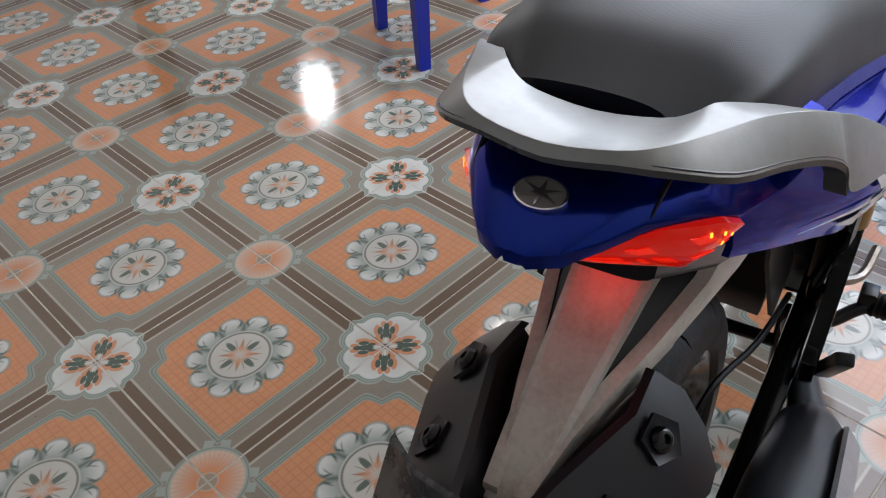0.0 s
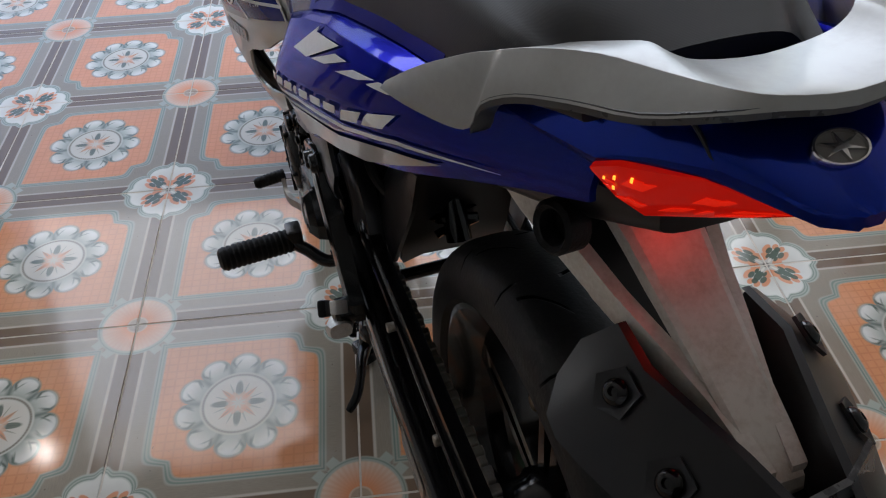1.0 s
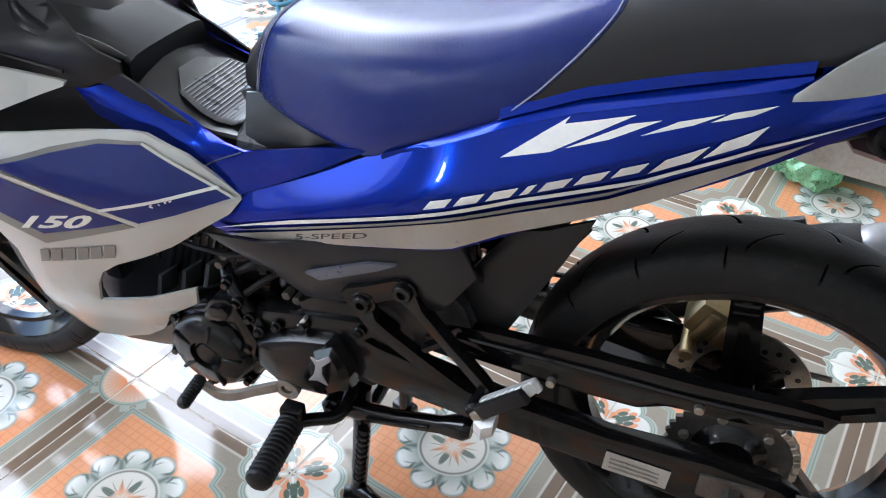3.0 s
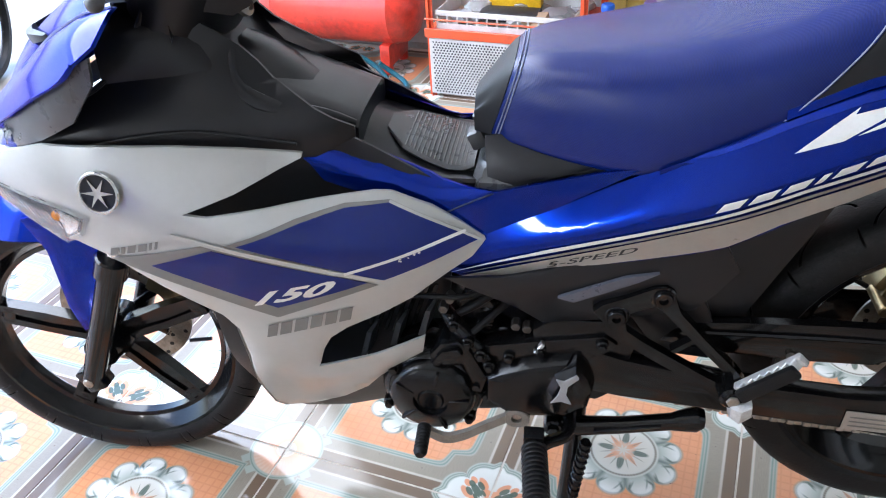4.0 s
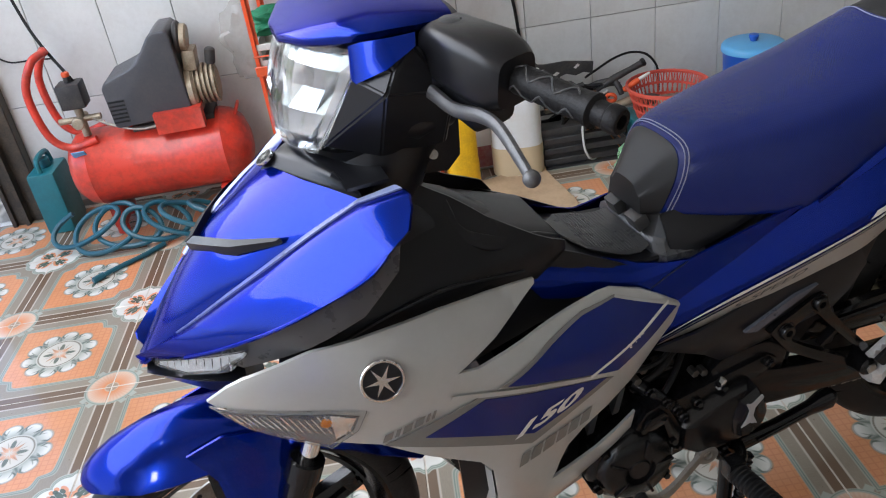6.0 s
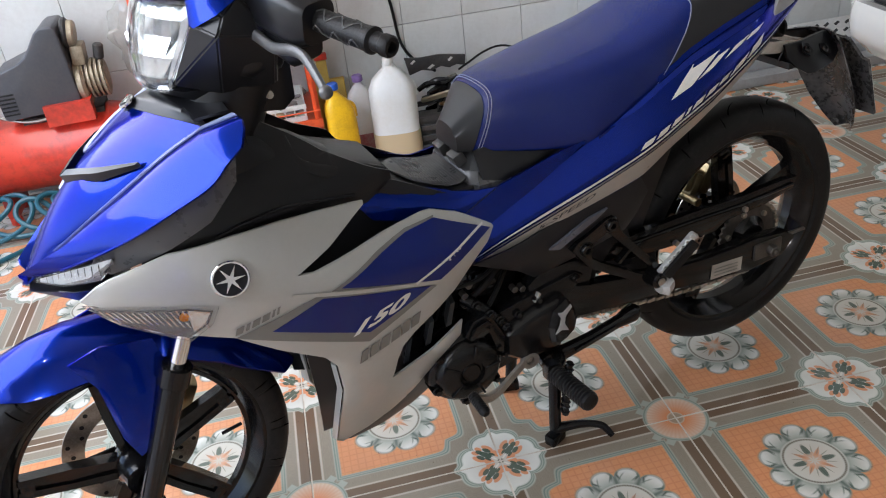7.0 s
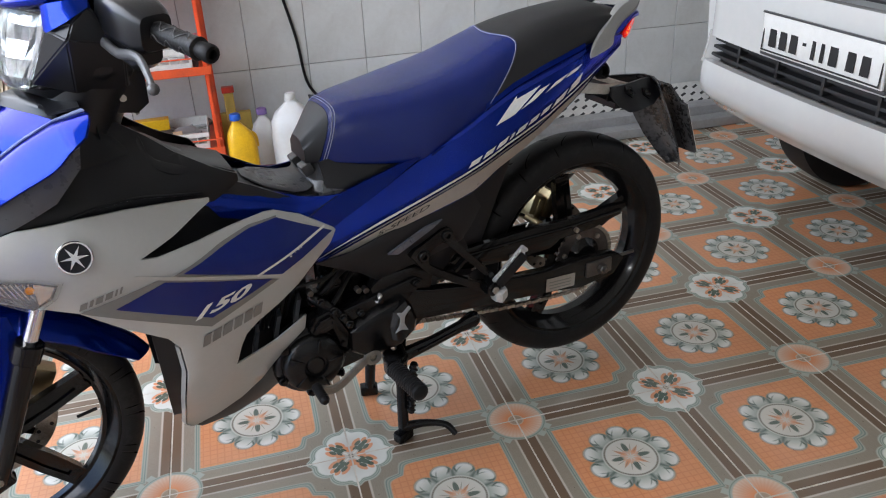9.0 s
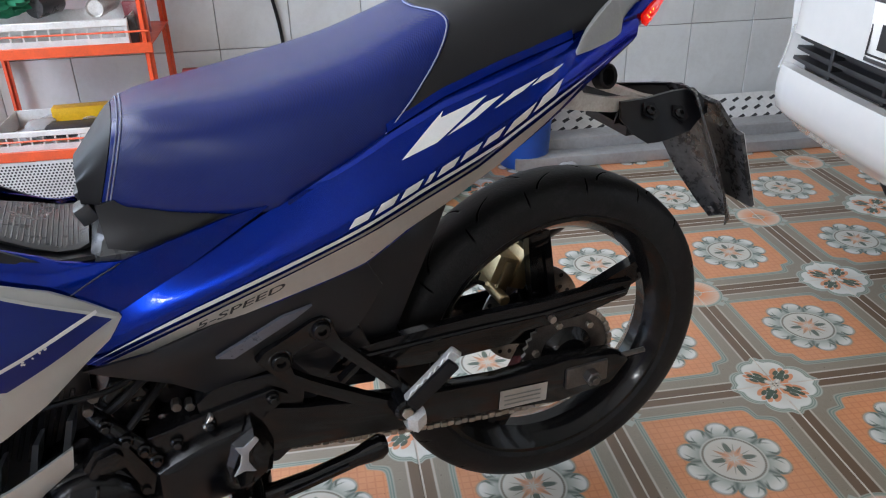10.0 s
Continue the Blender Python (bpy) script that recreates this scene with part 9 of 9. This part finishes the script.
def nose_y(x, z):
    """The bumper's face: bowed, with corners that run back."""
    d = abs(x - CX) / HALF
    back = 0.045 * d * d + 0.27 * max(0.0, d - 0.72) ** 1.6 / 0.28 ** 1.6
    bulge = 0.030 * math.exp(-((z - 0.52) / 0.09) ** 2)
    lower = 0.05 * max(0.0, 0.47 - z) / 0.06
    upper = 0.20 * max(0.0, z - 0.80)
    return -0.985 - back + bulge - lower - upper


def nose_skin(zs, x0, x1, n=44, depth=0.03, push=0.0):
    bm = bmesh.new()
    rows = [[bm.verts.new((x0 + (x1 - x0) * i / n, nose_y(x0 + (x1 - x0) * i / n, z) + push, z)) for i in range(n + 1)] for z in zs]
    for a, b in zip(rows, rows[1:]):
        for i in range(n):
            bm.faces.new((a[i], a[i + 1], b[i + 1], b[i]))
    res = bmesh.ops.extrude_face_region(bm, geom=bm.faces[:])
    bmesh.ops.translate(bm, vec=(0, -depth, 0), verts=[v for v in res["geom"] if isinstance(v, bmesh.types.BMVert)])
    return bm


car = thing("truck", "white light truck with a black lower grille", "truck", pose(0, 0, 0))
L0, L1 = CX - HALF, CX + HALF
bumper = part("bumper", nose_skin([0.405, 0.42, 0.44, 0.47, 0.50, 0.53, 0.555, 0.572], L0, L1), CAR_WHITE, car, "white front bumper")
part("bumper_top", nose_skin([0.648, 0.66, 0.70, 0.74, 0.78, 0.81, 0.835], L0, L1), CAR_WHITE, bumper)
for a, b in ((L0, CX - 0.57), (CX + 0.57, L1)):
    part("bumper_cheek", nose_skin([0.568, 0.59, 0.61, 0.63, 0.652], a, b, 12), CAR_WHITE, bumper)
for s in (1, -1):
    part("opening_edge", loft([[(CX + s * 0.572, nose_y(CX + s * 0.57, z) + 0.002, z), (CX + s * 0.545, nose_y(CX + s * 0.57, z) - 0.05, z), (CX + s * 0.555, nose_y(CX + s * 0.57, z) - 0.05, z), (CX + s * 0.585, nose_y(CX + s * 0.57, z) - 0.004, z)] for z in (0.560, 0.61, 0.660)]), CAR_WHITE, bumper)
grille = part("grille", nose_skin([0.565, 0.61, 0.655], CX - 0.57, CX + 0.57, 30, 0.01, -0.055), CAR_BLACK, car, "black lower grille")
for z in (0.588, 0.612, 0.636):
    part("grille_bar", nose_skin([z - 0.004, z + 0.004], CX - 0.56, CX + 0.56, 30, 0.03, -0.022), CAR_BLACK, grille)
for k in range(5):
    x = CX - 0.40 + k * 0.20
    part("grille_post", box(x - 0.006, x + 0.006, nose_y(x, 0.61) - 0.052, nose_y(x, 0.61) - 0.020, 0.572, 0.650, 0.002, 1), CAR_BLACK, grille)
upper = part("upper_grille", nose_skin([0.848, 0.88, 0.93, 0.98], CX - 0.42, CX + 0.42, 30, 0.01, -0.03), CAR_BLACK, car, "black upper grille")
for z in (0.865, 0.90, 0.935, 0.97):
    part("grille_bar", nose_skin([z - 0.005, z + 0.005], CX - 0.42, CX + 0.42, 30, 0.03, -0.004), GREY_PLASTIC, upper)
plate = part("number_plate", moved(box(-0.235, 0.235, -0.004, 0.004, -0.055, 0.055, 0.004), pose(CX, nose_y(CX, 0.72) + 0.020, 0.722, -3, 0, 0)), PLATE_WHITE, car, "white enamel number plate")
m_plate = pose(CX, nose_y(CX, 0.72) + 0.0245, 0.722, -3, 0, 180)
part("plate_rim", moved(join(box(-0.230, 0.230, -0.0008, 0.0008, 0.044, 0.048), box(-0.230, 0.230, -0.0008, 0.0008, -0.048, -0.044), box(-0.230, -0.226, -0.0008, 0.0008, -0.044, 0.044), box(0.226, 0.230, -0.0008, 0.0008, -0.044, 0.044)), m_plate), CAR_BLACK, plate, smooth=False)
for k, (x, w) in enumerate(((-0.185, 0.030), (-0.140, 0.030), (-0.095, 0.030), (-0.052, 0.014), (-0.015, 0.014), (0.020, 0.014), (0.062, 0.030), (0.125, 0.030), (0.175, 0.030))):
    h = 0.004 if w == 0.014 and k == 3 else 0.033
    part("plate_bar", moved(box(x - w / 2, x + w / 2, -0.0012, 0.0008, -h, h, 0.0006, 1), m_plate), CAR_BLACK, plate)
part("plate_frame", moved(join(box(-0.243, 0.243, -0.006, 0.003, -0.064, -0.054, 0.002, 1), box(-0.243, 0.243, -0.006, 0.003, 0.054, 0.060, 0.002, 1)), pose(CX, nose_y(CX, 0.72) + 0.020, 0.722, -3, 0, 0)), GREY_PLASTIC, plate)
for s in (1, -1):
    part("headlamp", nose_skin([0.850, 0.90, 0.95, 0.99], CX + s * 0.58 - 0.14, CX + s * 0.58 + 0.14, 14, 0.02, -0.006), CLEAR_LENS, car, "clear headlamp")
    part("headlamp_bowl", nose_skin([0.850, 0.90, 0.95, 0.99], CX + s * 0.58 - 0.135, CX + s * 0.58 + 0.135, 14, 0.01, -0.035), REFLECTOR, car)
part("front_panel", loft([[(CX - HALF + 0.02, y0, z), (CX + HALF - 0.02, y0, z), (CX + HALF, y0 - 0.35, z), (CX + HALF, -2.3, z), (CX - HALF, -2.3, z), (CX - HALF, y0 - 0.35, z)] for y0, z in ((-1.12, 0.50), (-1.10, 0.84), (-1.14, 1.02), (-1.30, 1.15))]), CAR_WHITE, car, "white cab front", smooth=False)
part("cab", loft([[(CX - HALF * k, y0, z), (CX + HALF * k, y0, z), (CX + HALF * k, -2.4, z), (CX - HALF * k, -2.4, z)] for y0, k, z in ((-1.30, 1.0, 1.152), (-1.62, 0.93, 1.62), (-1.72, 0.88, 1.72))]), CAR_WHITE, car, smooth=False)
part("windscreen", loft([[(CX - HALF * k, y0 + 0.012, z), (CX + HALF * k, y0 + 0.012, z), (CX + HALF * k, y0 - 0.01, z), (CX - HALF * k, y0 - 0.01, z)] for y0, k, z in ((-1.335, 0.90, 1.20), (-1.60, 0.84, 1.58))]), GLASS, car, "dark windscreen", smooth=False)
part("load_bed", box(CX - HALF, CX + HALF, -4.3, -2.44, 0.62, 1.15, 0.02), CAR_WHITE, car)
part("chassis", box(CX - 0.5, CX + 0.5, -4.2, -1.25, 0.34, 0.52, 0.02), CAR_BLACK, car)
for s in (1, -1):
    for y in (-1.72, -3.6):
        w = part("wheel", moved(lathe([(0.19, -0.05), (0.20, -0.075), (0.255, -0.085), (0.29, -0.07), (0.295, 0), (0.29, 0.07), (0.255, 0.085), (0.20, 0.075), (0.19, 0.05)], 48, True), pose(CX + s * 0.64, y, 0.295, 0, 90, 0)), RUBBER, car, "black truck tyre")
        part("wheel_disc", moved(lathe([(0, -0.03), (0.10, -0.03), (0.14, -0.01), (0.20, -0.04), (0.20, 0.04), (0.14, 0.03), (0.10, 0.06), (0, 0.06)], 32), pose(CX + s * 0.64, y, 0.295, 0, 90, 0)), GREY_STEEL, w)
part("wheel_arch", join(*[box(CX + s * 0.5 - 0.01, CX + s * 0.76, -2.15, -1.18, 0.60, 0.63) for s in (1, -1)]), CAR_BLACK, car, smooth=False)


# ---- blue plastic chair beside the motorcycle ----
CHAIR_BLUE = material("blue_chair_plastic", (0.012, 0.035, 0.46), 0.32, dirt=(0.03, 0.04, 0.22), dirt_amount=0.4)
chair = thing("plastic_chair", "royal blue moulded plastic chair on the tiles", "chair", pose(-0.447, 1.075, 0, 0, 0, 70))
LEGS = [(0.19, 0.17), (0.19, -0.17), (-0.19, 0.17), (-0.19, -0.17)]
part("seat", box(-0.21, 0.21, -0.20, 0.20, 0.405, 0.430, 0.012, 3), CHAIR_BLUE, chair)
for x, y in LEGS:
    tx, ty = x * 0.90, y * 0.92
    part("leg", loft([[(x - 0.017, y - 0.017, 0), (x + 0.017, y - 0.017, 0), (x + 0.017, y + 0.017, 0), (x - 0.017, y + 0.017, 0)], [(tx - 0.026, ty - 0.026, 0.405), (tx + 0.026, ty - 0.026, 0.405), (tx + 0.026, ty + 0.026, 0.405), (tx - 0.026, ty + 0.026, 0.405)]]), CHAIR_BLUE, chair, smooth=False)
part("backrest", moved(box(-0.012, 0.012, -0.19, 0.19, 0, 0.40, 0.010, 3), pose(-0.20, 0, 0.42, 0, -12, 0)), CHAIR_BLUE, chair)

# ---- tyre of another motorcycle parked inside ----
pk = thing("parked_scooter", "parked motorcycle of which only the black tyre shows", "motorcycle", pose(-1.78, 0.66, 0))
part("tyre", moved(lathe([(0.205, -0.03), (0.22, -0.045), (0.26, -0.042), (0.285, -0.02), (0.288, 0), (0.285, 0.02), (0.26, 0.042), (0.22, 0.045), (0.205, 0.03)], 56, True), pose(0, 0, 0.288, 90, 0, -25)), RUBBER, pk)

# ---- shop front and yard ----
STONE = bpy.data.materials.new("marbled_stone_cladding")
STONE.use_nodes = True
_t = STONE.node_tree
_tc = _t.nodes.new("ShaderNodeTexCoord")
_v = _t.nodes.new("ShaderNodeTexVoronoi")
_v.feature = "DISTANCE_TO_EDGE"
_v.inputs["Scale"].default_value = 11.0
_t.links.new(_tc.outputs["Object"], _v.inputs["Vector"])
_edge = Ex(_t, _v.outputs["Distance"]) + (noise_of(_t, 14.0, 4.0, 0.6) - 0.5) * 0.25
_col = mixed(_t, _edge.step(0.09, 0.05), rgb(0.58, 0.58, 0.55), mixed(_t, noise_of(_t, 9.0, 4.0, 0.6).step(0.5, 0.2), rgb(0.24, 0.245, 0.235), rgb(0.40, 0.40, 0.38)))
_t.links.new(_col, _t.nodes["Principled BSDF"].inputs["Base Color"])
_t.nodes["Principled BSDF"].inputs["Roughness"].default_value = 0.3
DARK_STEEL = material("dark_shutter_rail", (0.05, 0.045, 0.04), 0.4, metal=0.5, dirt=(0.16, 0.12, 0.08), dirt_amount=0.6, dirt_scale=15)
solo("pillar", box(2.76, 3.15, 2.26, 2.50, 0.012, 3.3, 0.004, 1), STONE, "pillar clad in grey marbled stone slabs", "pillar", kind="structure")
solo("pillar_base", box(2.752, 3.16, 2.252, 2.51, -0.05, 0.012), DIM_PLASTER, "grey foot of the pillar", "pillar", kind="structure", smooth=False)
solo("shutter_rail", join(box(2.735, 2.757, 2.19, 2.255, 0, 3.4, 0.002, 1), box(2.72, 2.735, 2.190, 2.205, 0, 3.4), box(2.72, 2.735, 2.240, 2.255, 0, 3.4), box(2.757, 2.806, 2.13, 2.25, 0, 3.4, 0.003, 1)), DARK_STEEL, "dark steel shutter guide beside the pillar", "shutter rail", kind="structure")
WX = -0.95
solo("wall_front", box(LEFT_X - 0.2, WX, FRONT_Y - 0.18, FRONT_Y, 0, 3.3), DIM_PLASTER, "plain plastered wall beside the open shop front", "wall", kind="structure", smooth=False)
solo("lintel", box(WX, WALL_X + 0.2, FRONT_Y - 0.18, FRONT_Y, 3.0, 3.3), DIM_PLASTER, "lintel over the open shop front", "lintel", kind="structure", smooth=False)
BULB_GLASS = material("glowing_bulb", (0.9, 0.9, 0.88), 0.3, emission=(1.0, 0.97, 0.90), power=0.7)
pendant = thing("pendant_lamp", "bare glowing bulb hanging on a cord from the ceiling", "lamp", pose(-0.99, 1.83, 2.50))
part("bulb", lathe([(0, -0.055), (0.022, -0.050), (0.034, -0.030), (0.034, -0.008), (0.020, 0.022), (0.014, 0.034), (0, 0.034)], 20), BULB_GLASS, pendant, "glowing white bulb")
part("holder", lathe([(0, 0.028), (0.018, 0.028), (0.020, 0.034), (0.018, 0.075), (0.006, 0.085), (0, 0.085)], 18), PLASTIC, pendant)
part("cord", rod((0, 0, 0.08), (0, 0, 0.80), 0.003, 8), RUBBER, pendant)
glow = new("bulb_light", bpy.data.lights.new("bulb_light", "POINT"))
glow.data.energy, glow.data.shadow_soft_size, glow.data.color = 1.0, 0.034, (1.0, 0.97, 0.92)
glow.matrix_world = pose(-0.99, 1.83, 2.38)
MOSS = material("mossy_rubble", (0.16, 0.15, 0.10), 0.9, dirt=(0.07, 0.11, 0.03), dirt_amount=0.9, dirt_scale=6, grain=0.6, grain_scale=60)
solo("stone_kerb", moved(crumple((0.30, 0.85, 0.14), 5, 0.6, 4, 0.3), pose(3.75, 3.35, -0.06, 0, 0, 12)), MOSS, "broken mossy kerb at the yard's edge", "kerb")
solo("white_carton", moved(join(box(-0.16, 0.16, -0.004, 0.004, 0, 0.16), box(-0.004, 0.004, -0.1, 0.1, 0, 0.16), box(-0.16, 0.0, -0.10, 0.10, 0.0, 0.004)), pose(3.12, 2.80, -0.05, 0, 0, 60)), WHITE_PLASTIC, "torn white carton on the damp concrete", "carton", smooth=False)
solo("brown_carton", moved(box(-0.15, 0.15, -0.12, 0.12, 0, 0.22, 0.006), pose(3.34, 2.92, 0.0, 0, -18, 30)), CARDBOARD, "crushed ribbed brown carton behind the pillar", "carton")
solo("tin_cup", moved(lathe([(0, 0), (0.03, 0), (0.038, 0.06), (0.040, 0.062), (0.036, 0.06), (0.028, 0.004), (0, 0.004)], 20), pose(3.08, 2.83, 0.115, 40, 0, 0)), CHROME, "small shiny tin cup on the carton", "cup")
PEBBLE = material("white_pebbles", (0.62, 0.62, 0.60), 0.7, dirt=(0.2, 0.2, 0.19), dirt_amount=0.7, dirt_scale=20)
gr = random.Random(8)
pb = []
for k in range(170):
    b = bmesh.new()
    bmesh.ops.create_icosphere(b, subdivisions=1, radius=gr.uniform(0.025, 0.06))
    pb.append(moved(b, pose(gr.uniform(3.35, 4.3), gr.uniform(2.7, 3.5), gr.uniform(-0.05, 0.12), gr.uniform(0, 90), gr.uniform(0, 90), 0) @ Matrix.Diagonal((1.2, 0.9, 0.6, 1))))
tagged(part("pebbles", join(*pb), PEBBLE), "heap of white pebbles beside the pillar", "pebbles", kind="stuff")
LEAF = material("grass_leaf", (0.10, 0.20, 0.035), 0.5, dirt=(0.17, 0.26, 0.06), dirt_amount=0.7, dirt_scale=3)
gv, gf = [], []
for k in range(2600):
    x, y = gr.uniform(3.15, 5.6), gr.uniform(3.35, 6.2)
    if y < 3.55 + 0.35 * noise.noise(Vector((x * 2, 0, 0))) or x < 3.15 + 0.1 * y - 0.3:
        continue
    a, h, w = gr.uniform(0, 6.28), gr.uniform(0.06, 0.20), gr.uniform(0.004, 0.010)
    dx, dy = math.cos(a), math.sin(a)
    lx, ly = gr.uniform(-0.08, 0.08), gr.uniform(-0.08, 0.08)
    i = len(gv)
    gv += [(x - dx * w, y - dy * w, -0.05), (x + dx * w, y + dy * w, -0.05), (x + dx * w * 0.7 + lx * 0.4, y + dy * w * 0.7 + ly * 0.4, -0.05 + h * 0.6), (x - dx * w * 0.7 + lx * 0.4, y - dy * w * 0.7 + ly * 0.4, -0.05 + h * 0.6), (x + lx, y + ly, -0.05 + h)]
    gf += [(i, i + 1, i + 2, i + 3), (i + 3, i + 2, i + 4)]
gm = bpy.data.meshes.new("grass")
gm.from_pydata(gv, [], gf)
gm.materials.append(LEAF)
tagged(new("grass", gm), "patch of low green grass and weeds", "grass", kind="stuff")
# wheel of a parked motorcycle in the yard
ow = thing("parked_motorcycle", "motorcycle parked in the yard, spoked wheel in sight", "motorcycle", pose(2.18, 3.02, 0.235, 0, 0, 25))
part("tyre", moved(lathe([(0.225, -0.025), (0.235, -0.04), (0.265, -0.036), (0.283, -0.016), (0.285, 0), (0.283, 0.016), (0.265, 0.036), (0.235, 0.04), (0.225, 0.025)], 64, True), pose(0, 0, 0, 90, 0, 0)), RUBBER, ow)
part("rim", moved(lathe([(0.205, -0.02), (0.226, -0.022), (0.226, 0.022), (0.205, 0.02), (0.212, 0)], 56, True), pose(0, 0, 0, 90, 0, 0)), CHROME, ow)
for k in range(24):
    a = k * 2 * math.pi / 24
    part("wire_spoke", tube([(0.02 * math.cos(a + 0.6), (k % 2 - 0.5) * 0.04, 0.02 * math.sin(a + 0.6)), (0.208 * math.cos(a), 0, 0.208 * math.sin(a))], 0.0015, 4, 1), STEEL, ow, smooth=False)
part("hub", moved(lathe([(0, -0.04), (0.025, -0.04), (0.025, 0.04), (0, 0.04)], 20), pose(0, 0, 0, 90, 0, 0)), ENGINE, ow)


# ---- floor tiles, piece by piece ----
def tile_mesh(mat):
    bm = box(-0.1988, 0.1988, -0.1988, 0.1988, -0.010, 0.0, 0.0012, 1)
    me = bpy.data.meshes.new("floor_tile")
    bm.to_mesh(me)
    bm.free()
    me.materials.append(mat)
    return me


TILE_MESH = tile_mesh(TILE)
_rng = random.Random(3)
count = 0
for i in range(-11, 7):
    for j in range(-10, 6):
        cx, cy = (i + 0.5) * T, (j + 0.5) * T
        if cx - T / 2 > WALL_X - 0.05 or cx + T / 2 < LEFT_X:
            continue
        ob = new("floor_tile", TILE_MESH)
        # corner (i, j) carries the disc where i + j is even
        turn = 90 * ((i + j) % 2 == 0) + 180 * _rng.randint(0, 1)
        ob.matrix_basis = pose(cx, cy, _rng.uniform(-0.0004, 0.0004), _rng.uniform(-0.05, 0.05), _rng.uniform(-0.05, 0.05), turn)
        ob.parent = floor
        count += 1

wb = box(-0.006, 0.006, -0.1238, 0.1238, -0.1988, 0.1988, 0.0015, 1)
wall_me = bpy.data.meshes.new("wall_tile")
wb.to_mesh(wall_me)
wb.free()
wall_me.materials.append(WALL_TILE)
east = bpy.data.objects["wall_east"]
for r in range(7):
    for k in range(24):
        y, z = 0.452 + 0.125 + 0.25 * (6 - k), 0.23 + 0.4 * r
        if y > 2.2:
            continue
        ob = new("wall_tile", wall_me)
        ob.matrix_basis = pose(WALL_X + 0.0065 + _rng.uniform(-0.0006, 0.0006), y, z, _rng.uniform(-0.08, 0.08), _rng.uniform(-0.06, 0.06), _rng.uniform(-0.06, 0.06))
        ob.parent = east
